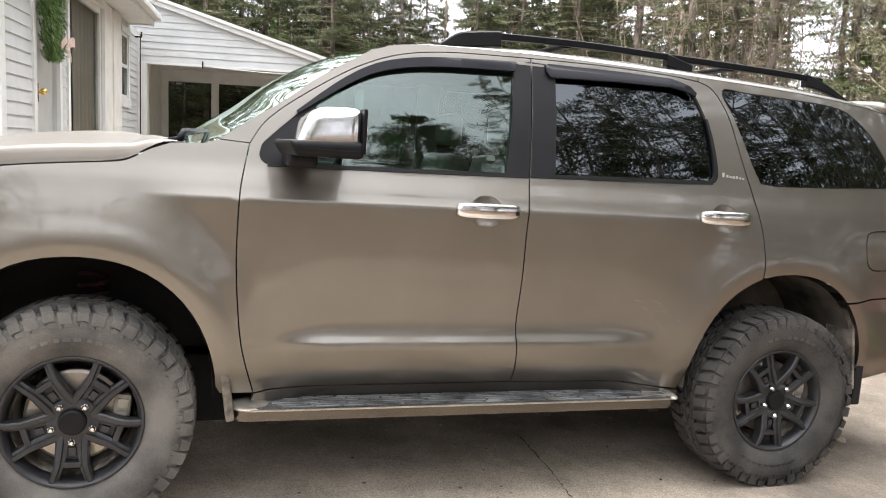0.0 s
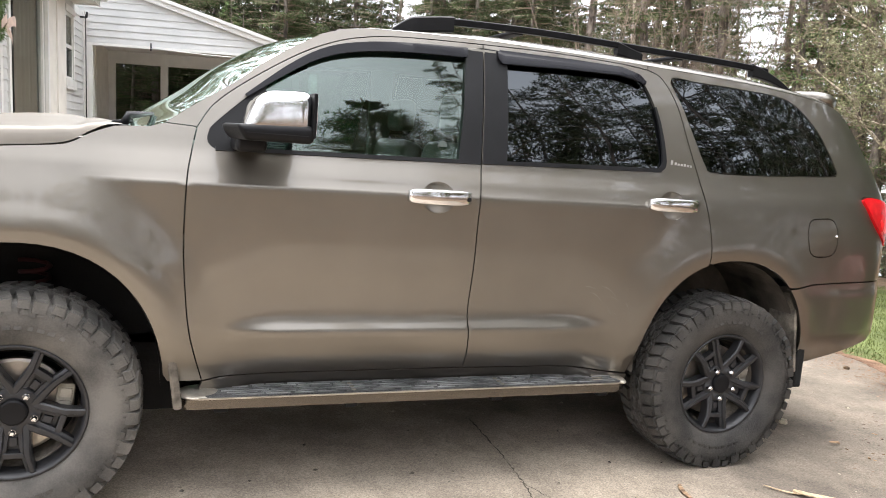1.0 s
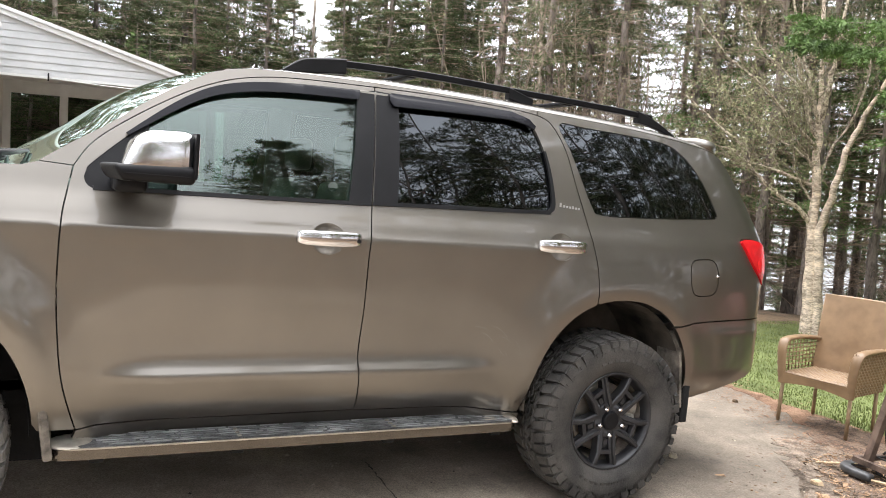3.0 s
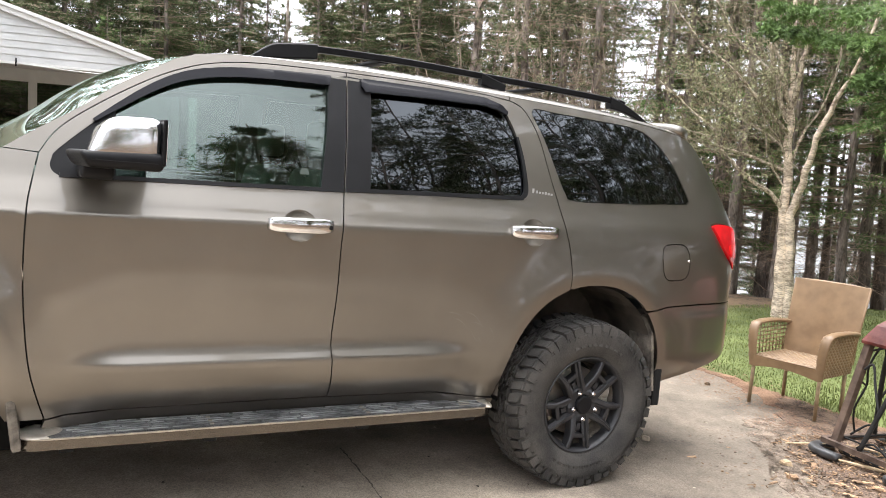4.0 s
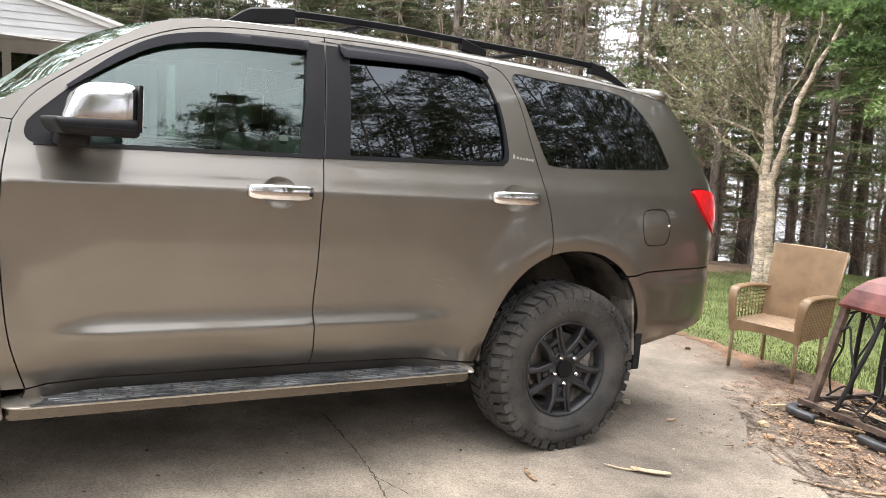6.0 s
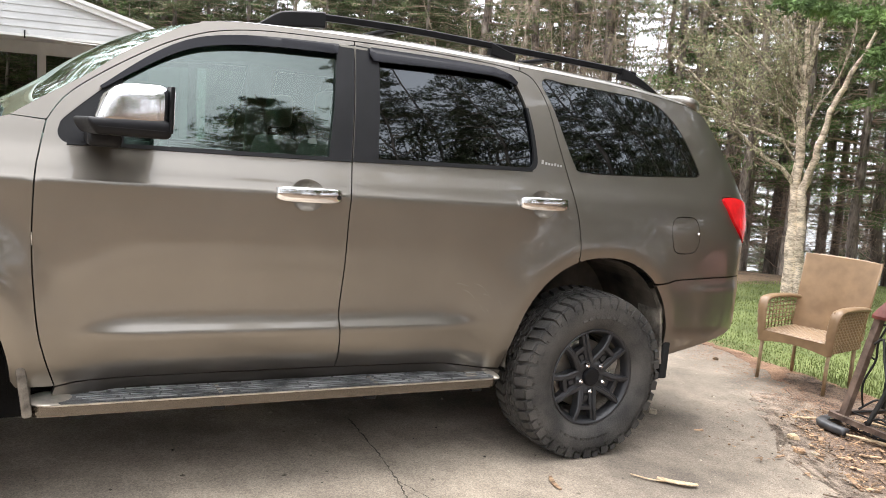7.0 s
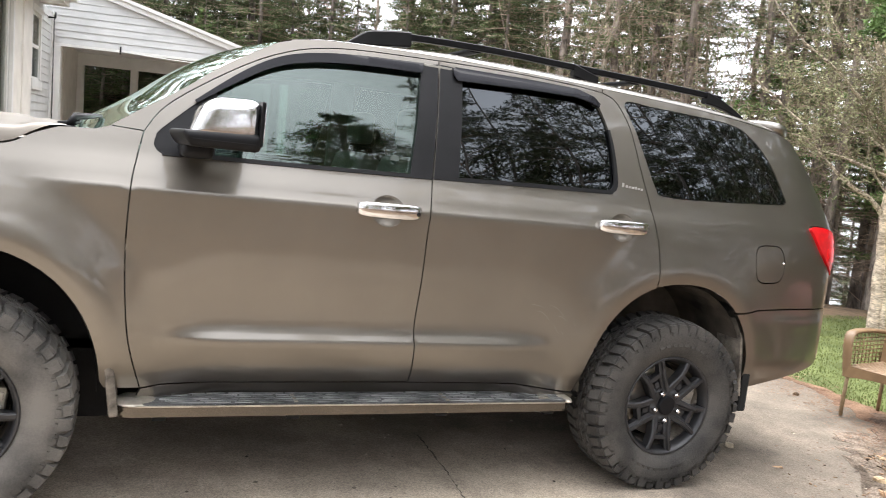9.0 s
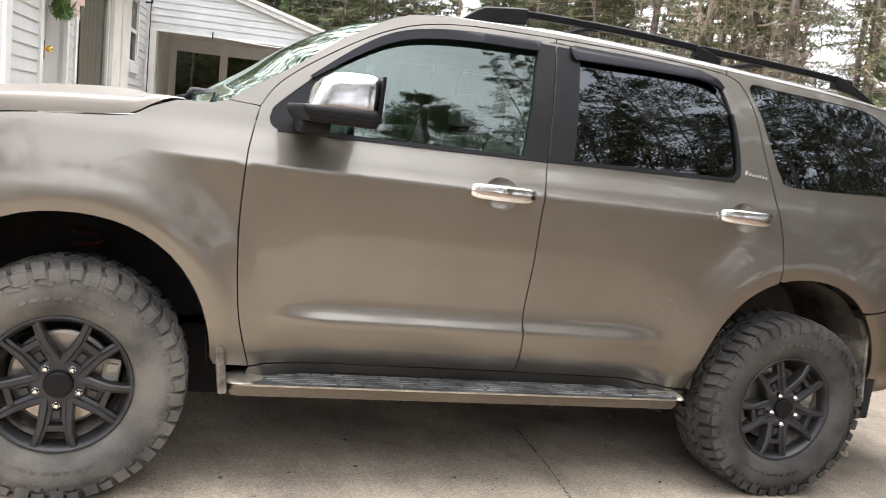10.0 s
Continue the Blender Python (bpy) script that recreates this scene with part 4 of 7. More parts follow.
    add_box(bm, (.140, .046, .005), (.182, .056, .040), .005, Matrix.Rotation(radians(6), 4, 'Y'))
    add_box(bm, (.140, .046, .052), (.182, .056, .088), .005, Matrix.Rotation(radians(6), 4, 'Y'))
    part("brake_caliper", bm, PALE_CAST, wheel, "pale grey brake caliper")
    return wheel


for xw, rubber, said, turn in ((0, PALE_RUBBER, "black twin-spoke front wheel with a pale dusty off-road tyre", 0), (3.1, RUBBER, "black twin-spoke rear wheel with a muddy off-road tyre", 4)):
    wheel = build_wheel(rubber, said)
    wheel.parent = car
    wheel.matrix_basis = pose(xw, 0, .42, 0, turn, 0)
    copy_thing(wheel, pose(xw, 2.0, .42, 0, 0, 180))

# wheel-well liners, floor and chassis
for xc in (0.0, 3.09):
    for k in (0, 1):
        pts = arch(xc, 178, 2, 24, .985)
        y0, y1 = (.045, .50) if k == 0 else (WIDTH - .50, WIDTH - .045)
        verts = [(x, y0, z) for x, z in pts] + [(x, y1, z) for x, z in pts]
        n = len(pts)
        faces = [(i, i + 1, n + i + 1, n + i) for i in range(n - 1)]
        back = y1 if k == 0 else y0
        verts += [(x, back, z) for x, z in pts]
        faces.append(tuple(range(2 * n, 3 * n)))
        mesh_object("wheel_well_liner", verts, faces, LINER if xc > 1 else WELL, car, "dark wheel-well liner, dusty only at the rear")
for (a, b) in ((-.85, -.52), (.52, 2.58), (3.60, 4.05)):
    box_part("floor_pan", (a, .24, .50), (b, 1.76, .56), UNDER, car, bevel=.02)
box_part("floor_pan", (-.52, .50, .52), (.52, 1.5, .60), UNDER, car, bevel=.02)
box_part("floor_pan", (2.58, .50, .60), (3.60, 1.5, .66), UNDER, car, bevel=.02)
# frame rails drawn deeper than real ones to block light from the far side
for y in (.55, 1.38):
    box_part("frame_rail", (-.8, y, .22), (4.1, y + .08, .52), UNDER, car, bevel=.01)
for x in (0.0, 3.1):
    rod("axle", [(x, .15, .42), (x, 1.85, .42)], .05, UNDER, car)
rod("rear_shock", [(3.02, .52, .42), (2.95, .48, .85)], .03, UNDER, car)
rod("exhaust", [(1.2, 1.2, .45), (2.6, 1.2, .45), (3.2, 1.45, .55), (4.15, 1.45, .50)], .035, STEEL, car)
rod("red_coil_spring", [(.02 + .055 * math.cos(i * .8), .42 + .055 * math.sin(i * .8), .55 + .006 * i) for i in range(60)], .009, material("red_spring_paint", (.05, .008, .008), rough=.8), car, "dusty red suspension spring", sides=6)

# cabin: dashboard, wheel, seats, inner trim
def cushion(name, lo, hi, mat, parent, bevel=.05, m=None, label=""):
    bm = bmesh.new()
    add_box(bm, lo, hi, bevel, m, seg=4)
    return part(name, bm, mat, parent, label, smooth=True)


cushion("dashboard", (.42, .18, 1.05), (.86, 1.82, 1.42), CABIN, car, .06)
cushion("dash_hood", (.55, .40, 1.38), (.84, .78, 1.475), CABIN, car, .04)
ring = [(1.0 + .06 * math.sin(a * math.pi / 12), .55 + .185 * math.cos(a * math.pi / 12), 1.30 + .175 * math.sin(a * math.pi / 12)) for a in range(25)]
rod("steering_wheel", ring, .016, CABIN, car, "dark leather steering wheel")
rod("steering_column", [(.8, .55, 1.25), (1.0, .55, 1.30)], .04, CABIN, car)
for yy in (.30, 1.20):
    seat = tagged(new("front_seat"), "grey leather front seat with a headrest")
    seat.parent = car
    seat.empty_display_size = .05
    cushion("seat_base", (1.12, yy, .82), (1.62, yy + .50, 1.00), LEATHER, seat, .06)
    cushion("seat_back", (1.60, yy, .95), (1.76, yy + .50, 1.52), LEATHER, seat, .06, Matrix.Translation((1.6, 0, .95)) @ Matrix.Rotation(radians(14), 4, 'Y') @ Matrix.Translation((-1.6, 0, -.95)))
    cushion("headrest", (1.76, yy + .12, 1.54), (1.86, yy + .38, 1.72), LEATHER, seat, .04)
for (x0, yy, w) in ((2.45, .28, .52), (2.45, 1.20, .52), (3.25, .54, .92)):
    seat = tagged(new("rear_seat"), "grey leather rear seat")
    seat.parent = car
    seat.empty_display_size = .05
    cushion("seat_base", (x0 - .5, yy, .84), (x0, yy + w, 1.00), LEATHER, seat, .06)
    cushion("seat_back", (x0, yy, .95), (x0 + .15, yy + w, 1.52), LEATHER, seat, .06)
    cushion("headrest", (x0 + .08, yy + .12, 1.53), (x0 + .17, yy + w - .14, 1.70), LEATHER, seat, .04)
for k in (0, 1):
    y0, y1 = (.10, .14) if k == 0 else (1.86, 1.90)
    box_part("door_card", (.66, y0, .60), (1.72, y1, 1.39), CABIN, car, bevel=.01)
    box_part("door_card", (1.78, y0, .60), (2.60, y1, 1.40), CABIN, car, bevel=.01)
    box_part("pillar_trim", (1.70, (.20 if k == 0 else 1.76), 1.38), (1.84, (.24 if k == 0 else 1.80), 1.90), LEATHER, car, bevel=.01)
box_part("cabin_floor", (.55, .18, .58), (2.56, 1.82, .62), CABIN, car)
box_part("cabin_floor", (2.57, .52, .78), (4.1, 1.48, .82), CABIN, car)
cushion("centre_console", (1.0, .86, .62), (1.7, 1.14, 1.02), CABIN, car, .04)
cushion("rear_view_mirror", (1.02, .90, 1.76), (1.05, 1.12, 1.83), CABIN, car, .012)
bm = bmesh.new()
bmesh.ops.create_circle(bm, cap_ends=True, segments=24, radius=.020, matrix=Matrix.Translation((1.575, side_y(1.575, 1.475) + .0125, 1.475)) @ Matrix.Rotation(radians(90), 4, 'X'))
part("window_sticker", bm, material("white_sticker", (.10, .13, .12), rough=.5), doors_f[0], "round white sticker on the glass")

# wipers at the foot of the windscreen
for (y0, y1, x1) in ((.22, .85, .40), (.85, 1.5, .36)):
    rod("wiper", [(.30, y0, 1.462), (.36, y0 + .04, 1.478), (x1 - .05, y1, 1.492)], [.012, .010, .006], BLACK_PLASTIC, car, "black windscreen wiper")
for (y0, dz) in ((.235, 0), (.30, .006)):
    rod("wiper_arm", [(.335, y0, 1.462), (.352, y0 + .01, 1.496 + dz), (.385, y0 + .05, 1.500 + dz), (.44, y0 + .14, 1.512)], [.016, .014, .010, .007], BLACK_PLASTIC, car, "black wiper arm on its pivot")
box_part("washer_cover", (.30, .19, 1.448), (.36, .26, 1.462), BLACK_PLASTIC, car, bevel=.006)

# low-slung chassis parts, out of sight, added to block light under the car
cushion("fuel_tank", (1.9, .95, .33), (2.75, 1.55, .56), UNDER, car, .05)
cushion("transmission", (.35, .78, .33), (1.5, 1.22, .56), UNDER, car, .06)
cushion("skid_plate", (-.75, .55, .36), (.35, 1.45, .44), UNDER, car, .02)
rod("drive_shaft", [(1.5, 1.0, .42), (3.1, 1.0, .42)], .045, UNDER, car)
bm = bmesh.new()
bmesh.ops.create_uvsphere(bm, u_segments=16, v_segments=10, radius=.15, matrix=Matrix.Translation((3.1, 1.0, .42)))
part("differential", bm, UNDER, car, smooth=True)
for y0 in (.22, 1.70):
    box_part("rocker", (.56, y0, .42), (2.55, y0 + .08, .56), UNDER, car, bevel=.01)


# ---------------------------------------------------------------- ground, lawn, drive, lake
def asphalt_material():
    """Worn asphalt: pale aggregate in a darker binder, with broad dusty patches."""
    m = bpy.data.materials.new("weathered_asphalt")
    m.use_nodes = True
    t = m.node_tree
    b = t.nodes["Principled BSDF"]
    b.inputs["Roughness"].default_value = .92
    c = t.nodes.new("ShaderNodeTexCoord")

    def noisy(scale, detail, lo, hi, a, z):
        n = t.nodes.new("ShaderNodeTexNoise")
        n.inputs["Scale"].default_value, n.inputs["Detail"].default_value, n.inputs["Roughness"].default_value = scale, detail, .6
        t.links.new(c.outputs["Object"], n.inputs["Vector"])
        r = t.nodes.new("ShaderNodeMapRange")
        r.inputs["From Min"].default_value, r.inputs["From Max"].default_value = lo, hi
        r.inputs["To Min"].default_value, r.inputs["To Max"].default_value = a, z
        t.links.new(n.outputs["Fac"], r.inputs["Value"])
        return r.outputs["Result"]
    def pebbles(scale, channel):
        n = t.nodes.new("ShaderNodeTexVoronoi")
        n.inputs["Scale"].default_value, n.inputs["Randomness"].default_value = scale, 1.0
        t.links.new(c.outputs["Object"], n.inputs["Vector"])
        return n.outputs[channel]

    def ranged(value, lo, hi, a, z):
        r = t.nodes.new("ShaderNodeMapRange")
        r.inputs["From Min"].default_value, r.inputs["From Max"].default_value = lo, hi
        r.inputs["To Min"].default_value, r.inputs["To Max"].default_value = a, z
        t.links.new(value, r.inputs["Value"])
        return r.outputs["Result"]
    broad = noisy(.7, 4, .35, .65, 0, 1)
    grain = ranged(pebbles(150, "Color"), .15, .85, .76, 1.22)         # each small stone its own grey
    joint = ranged(pebbles(170, "Distance"), .25, .75, 1.03, .88)      # binder sunk between the stones
    fine = noisy(420, 2, .3, .7, .88, 1.12)
    blot = noisy(4, 6, .35, .7, 1.16, .78)
    stain = noisy(1.7, 5, .48, .70, 1.04, .66)
    mix = t.nodes.new("ShaderNodeMix")
    mix.data_type = 'RGBA'
    mix.inputs["A"].default_value, mix.inputs["B"].default_value = (.236, .195, .154, 1), (.366, .304, .236, 1)
    t.links.new(broad, mix.inputs["Factor"])
    out = mix.outputs["Result"]
    speck = ranged(pebbles(75, "Distance"), .05, .13, 1.9, 1.0)        # scattered pale stones
    some = noisy(28, 2, .52, .60, 0, 1)
    gate = t.nodes.new("ShaderNodeMix")
    gate.inputs["A"].default_value = 1.0
    t.links.new(some, gate.inputs["Factor"])
    t.links.new(speck, gate.inputs["B"])
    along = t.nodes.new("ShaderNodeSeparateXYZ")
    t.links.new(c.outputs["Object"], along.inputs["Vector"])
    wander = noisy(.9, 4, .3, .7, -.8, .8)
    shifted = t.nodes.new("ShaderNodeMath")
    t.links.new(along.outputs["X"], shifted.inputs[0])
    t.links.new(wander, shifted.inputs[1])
    # asphalt tone grades along x, darker towards the car's tail
    graded = ranged(shifted.outputs[0], .8, 4.0, 1.24, .68)
    for k in (grain, joint, fine, blot, stain, graded, gate.outputs["Result"]):
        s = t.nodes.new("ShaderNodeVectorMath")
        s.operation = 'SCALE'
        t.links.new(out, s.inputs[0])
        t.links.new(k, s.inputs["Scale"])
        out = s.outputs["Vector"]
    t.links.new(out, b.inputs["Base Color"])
    bp = t.nodes.new("ShaderNodeBump")
    bp.inputs["Strength"].default_value, bp.inputs["Distance"].default_value = .7, .003
    t.links.new(joint, bp.inputs["Height"])
    t.links.new(bp.outputs["Normal"], b.inputs["Normal"])
    return m


ASPHALT = asphalt_material()
SOIL = material("forest_floor_litter", (0.085, 0.058, 0.036), rough=1.0, spread=0.4, scale=1.6, second=(0.15, 0.10, 0.06), bump=0.9, bump_scale=30, fine=0.8)
LAWN = material("spring_lawn", (0.112, 0.138, 0.040), rough=1.0, spread=0.3, scale=1.3, second=(0.136, 0.164, 0.054), bump=0.6, bump_scale=45, fine=0.7)
GRASS = material("grass_blades", (0.130, 0.160, 0.044), rough=0.8, spread=0.2, scale=2.0, second=(0.190, 0.218, 0.076), by_island=0.3)
DIRT = material("red_brown_needle_litter", (0.19, 0.098, 0.055), rough=1.0, spread=0.35, scale=5, second=(0.25, 0.155, 0.10), bump=0.9, bump_scale=70, fine=0.9)
DUSTY_DIRT = material("thin_brown_dirt", (0.150, 0.112, 0.083), rough=1.0, spread=0.35, scale=9, second=(0.245, 0.195, 0.150), bump=0.6, bump_scale=110, fine=1.0)
ASH = material("damp_bark_dirt", (0.105, 0.070, 0.049), rough=1.0, spread=0.4, scale=8, second=(0.180, 0.125, 0.090), bump=0.9, bump_scale=90, fine=0.9)


def land(x, y):
    """Height of the ground: the drive's gentle fall, then a bank down to the lake behind the wood."""
    d = .75 * x + .66 * y
    z = -.0268 * x
    z = max(-.9, min(.9, z))
    z -= 4.2 * ramp(12, 29, d)
    return z + .10 * noise.noise((x * .12, y * .12, 0)) * ramp(9, 16, max(abs(x), abs(y)))


axis = [-900, -400, -200, -100, -60, -45] + [-36 + 1.5 * i for i in range(49)] + [45, 60, 100, 200, 400, 900]
verts = [(x, y, land(x, y) - .03) for x in axis for y in axis]
n = len(axis)
faces = [(i * n + j, (i + 1) * n + j, (i + 1) * n + j + 1, i * n + j + 1) for i in range(n - 1) for j in range(n - 1)]
tagged(mesh_object("ground", verts, faces, SOIL, smooth=True), "brown needle-strewn forest floor", "ground", kind="structure")


def patch(name, outline, lift, mat, wobble=.05, thick=.03):
    """A flat patch on the drive's slope with an uneven edge."""
    pts = resample(outline, .035)
    out = []
    for x, y in pts:
        dx = wobble * noise.noise((x * 1.7, y * 1.7, 3.1)) + .35 * wobble * noise.noise((x * 9, y * 9, 7.7))
        dy = wobble * noise.noise((x * 1.7, y * 1.7, 9.4)) + .35 * wobble * noise.noise((x * 9, y * 9, 1.3))
        rag = .16 * wobble * (noise.noise((x * 31, y * 31, 5.1)) + .7 * noise.noise((x * 77, y * 77, 2.2)))
        out.append((x + dx + rag, y + dy + .7 * rag))
    m = len(out)
    vs = [(x, y, lift) for x, y in out] + [(x, y, lift - thick) for x, y in out]
    fs = [tuple(range(m))] + [(i, m + i, m + (i + 1) % m, (i + 1) % m) for i in range(m)]
    ob = mesh_object(name, vs, fs, mat)
    if ob.data.polygons[0].normal.z < 0:
        ob.data.flip_normals()
    ob.matrix_world = TILT.copy()
    return ob


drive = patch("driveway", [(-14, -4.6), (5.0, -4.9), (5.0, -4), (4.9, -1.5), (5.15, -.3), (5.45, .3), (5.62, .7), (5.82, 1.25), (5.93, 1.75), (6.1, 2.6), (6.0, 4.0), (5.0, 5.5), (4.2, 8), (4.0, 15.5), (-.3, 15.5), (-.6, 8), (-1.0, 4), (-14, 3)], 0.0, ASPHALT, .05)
tagged(drive, "weathered grey asphalt drive with grit and cracks", "driveway", kind="structure")
litter = patch("needle_litter", [(4.85, -2.5), (5.05, -.35), (5.35, .25), (5.5, .66), (5.72, 1.2), (5.86, 1.78), (6.05, 2.6), (6.12, 2.6), (6.02, 1.6), (5.93, 1.0), (6.05, .3), (6.25, -.6), (6.4, -2.5)], .0016, DIRT, .22)
tagged(litter, "strip of red-brown needles along the drive", "ground", kind="structure")
fringe = patch("dirt_fringe", [(3.9, -1.9), (4.02, -1.05), (4.12, -.66), (4.26, -.38), (4.52, -.10), (4.86, .28), (5.08, .48), (5.36, .56), (5.5, .2), (5.4, -.6), (5.2, -2.3)], .0022, DUSTY_DIRT, .30)
tagged(fringe, "thin brown dirt trodden over the asphalt", "ground", kind="structure")
chips_bed = patch("bark_dirt", [(4.22, -1.6), (4.30, -.85), (4.48, -.42), (4.78, .0), (5.05, .18), (5.5, .2), (5.9, .2), (6.1, -.4), (6.0, -1.8), (5.2, -2.4), (4.3, -2.2)], .0038, ASH, .24)
tagged(chips_bed, "dark dirt and bark under the fire pit", "ground", kind="structure")

lv, lf = [], []
gx = [5.6 + .6 * i for i in range(30)]
gy = [-5 + .3 * i for i in range(34)]


def wood_edge(x):
    return 4.75 + .12 * (x - 9) + .35 * noise.noise((x * .5, 2, 2))


for x in gx:
    for k, y in enumerate(gy):
        y2 = -1.6 + (wood_edge(x) + 1.6) * k / 33
        lv.append((x, y2, land(x, y2) - .012))
m = len(gy)
lf = [(i * m + j, (i + 1) * m + j, (i + 1) * m + j + 1, i * m + j + 1) for i in range(len(gx) - 1) for j in range(m - 1)]
tagged(mesh_object("lawn", lv, lf, LAWN, smooth=True), "short bright green spring lawn", "lawn", kind="structure")
# blades of grass on the part of the lawn in view
rng = random.Random(5)
gv, gf = [], []
for i in range(95000):
    x = 5.80 + 8.5 * rng.random() ** 1.25
    y = -1.6 + (wood_edge(x) + 1.8) * rng.random()
    edge = 5.98 if y > 1 else 5.90 + .4 * ramp(.9, -1.5, y)
    edge += .12 * noise.noise((y * 2.2, 4.4, 0)) + .10 * rng.random()
    if x < edge:
        continue
    h = (.014 + .022 * rng.random()) * (1 + .5 * noise.noise((x * .9, y * .9, 0)))
    a = rng.random() * 6.283
    w = .0025 + .003 * rng.random()
    lean = .5 * h * (rng.random() - .2)
    z = land(x, y) - .014
    o = len(gv)
    ca, sa = math.cos(a), math.sin(a)
    gv += [(x - w * ca, y - w * sa, z), (x + w * ca, y + w * sa, z), (x - sa * lean, y + ca * lean, z + h)]
    gf.append((o, o + 1, o + 2))
tagged(mesh_object("grass", gv, gf, GRASS), "short green grass blades on the lawn", "grass", kind="stuff")

# the lake behind the trees
water = bpy.data.materials.new("lake_water")
water.use_nodes = True
wb = water.node_tree.nodes["Principled BSDF"]
wb.inputs["Base Color"].default_value, wb.inputs["Roughness"].default_value, wb.inputs["IOR"].default_value = (.05, .06, .06, 1), .12, 1.33
wn = water.node_tree.nodes.new("ShaderNodeTexNoise")
wn.inputs["Scale"].default_value = 1.5
wbump = water.node_tree.nodes.new("ShaderNodeBump")
wbump.inputs["Strength"].default_value = .25
water.node_tree.links.new(wn.outputs["Fac"], wbump.inputs["Height"])
water.node_tree.links.new(wbump.outputs["Normal"], wb.inputs["Normal"])
tagged(mesh_object("lake", [(-200, 20, -2.75), (700, -60, -2.75), (700, 700, -2.75), (-200, 700, -2.75)], [(0, 1, 2, 3)], water), "pale lake water reflecting the overcast sky", "lake", kind="structure")

# ---------------------------------------------------------------- the house
WHITE = material("white_painted_clapboard", (0.49, 0.50, 0.495), rough=0.6, spread=0.05, scale=3, bump=0.06, bump_scale=120, second=(0.53, 0.535, 0.53))
TRIM = material("white_trim_paint", (0.66, 0.66, 0.645), rough=0.5, spread=0.06, scale=4, bump=0.04, bump_scale=90)
BEIGE = material("beige_painted_wood", (0.68, 0.655, 0.61), rough=0.6, spread=0.08, scale=4)
GREY_DOOR = material("grey_storm_door", (0.42, 0.42, 0.40), rough=0.45, spread=0.06, scale=4)
BRASS = material("polished_brass", (0.75, 0.52, 0.18), rough=0.2, metal=1.0, spread=0.1, scale=20)
ROOFING = material("grey_shingles", (0.10, 0.10, 0.105), rough=0.95, spread=0.3, scale=12, bump=0.6, bump_scale=50)
ROOM = material("dim_room_wall", (0.13, 0.108, 0.09), rough=0.9, spread=0.2, scale=2)
CONCRETE = material("grey_concrete", (0.32, 0.31, 0.29), rough=0.9, spread=0.2, scale=3, bump=0.3, bump_scale=60)
PANE = glass_material("house_window_glass", (0.82, 0.84, 0.83), 1.01)
CURTAIN = material("grey_brown_curtain", (0.27, 0.225, 0.185), rough=0.95, spread=0.1, scale=4, stretch=(6, 6, .3))

HOUSE = Matrix.Translation((-1.02, 4.18, 0)) @ Matrix.Rotation(math.atan(-.082), 4, 'Z')
house = holder("house", HOUSE, "white clapboard house with a beige-trimmed bay", "house")


def wall_piece(name, lo, hi, mat, parent, bevel=0.0, label=""):
    return box_part(name, lo, hi, mat, parent, label, bevel)


# walls with real openings: (from y, to y, from z, to z)
openings = [(.88, 1.72, .92, 2.95), (2.16, 4.04, 1.00, 3.05), (5.38, 5.96, 2.02, 2.95)]
EAVE_Z = 3.16
ys = [-.12, .88, 1.72, 2.16, 4.04, 5.38, 5.96, 7.03]
for a, b in zip(ys, ys[1:]):
    op = [o for o in openings if o[0] <= a and b <= o[1]]
    if op:
        wall_piece("wall", (-.20, a, -.1), (-.018, b, op[0][2]), WHITE, house)
        wall_piece("wall", (-.20, a, op[0][3]), (-.018, b, EAVE_Z), WHITE, house)
    else:
        wall_piece("wall", (-.20, a, -.1), (-.018, b, EAVE_Z), WHITE, house)
wall_piece("wall", (-7.0, -.12, -.1), (-.20, .06, EAVE_Z), WHITE, house)
wall_piece("wall", (-7.0, 9.0, -.1), (-.20, 9.2, EAVE_Z), WHITE, house)
wall_piece("wall", (-7.2, -.12, -.1), (-7.0, 9.2, EAVE_Z), WHITE, house)
wall_piece("inner_floor", (-7.0, .06, .80), (-.20, 9.0, .90), ROOM, house)
wall_piece("inner_wall", (-3.2, .06, .90), (-3.1, 9.0, 3.1), ROOM, house)
wall_piece("inner_ceiling", (-7.0, .06, 3.10), (-.20, 9.0, 3.15), ROOM, house)

# clapboards: each tapers, thick at its foot
EXPO = .110


def clapboard(y0, y1, z, parent, cache={}):
    key = round(y1 - y0, 3)
    if key not in cache:
        L = y1 - y0
        vs = [(0, 0, 0), (.020, 0, 0), (.020, L, 0), (0, L, 0), (0, 0, EXPO + .012), (.006, 0, EXPO + .012), (.006, L, EXPO + .012), (0, L, EXPO + .012)]
        fs = [(0, 3, 2, 1), (4, 5, 6, 7), (0, 1, 5, 4), (1, 2, 6, 5), (2, 3, 7, 6), (3, 0, 4, 7)]
        me = bpy.data.meshes.new("clapboard")
        me.from_pydata(vs, [], fs)
        me.materials.append(WHITE)
        cache[key] = me
    ob = new("clapboard", cache[key])
    ob.parent = parent
    ob.location = (-.018, y0, z)
    return ob


z = .50
while z < EAVE_Z - .05:
    spans = [(.0, .80), (1.80, 2.07), (5.19, 5.30), (6.04, 6.92)]
    if not (1.94 < z + EXPO and z < 3.03):
        spans = spans[:2] + [(5.19, 6.92)]
    for a, b in spans:
        clapboard(a, b, z, house)
    z += EXPO
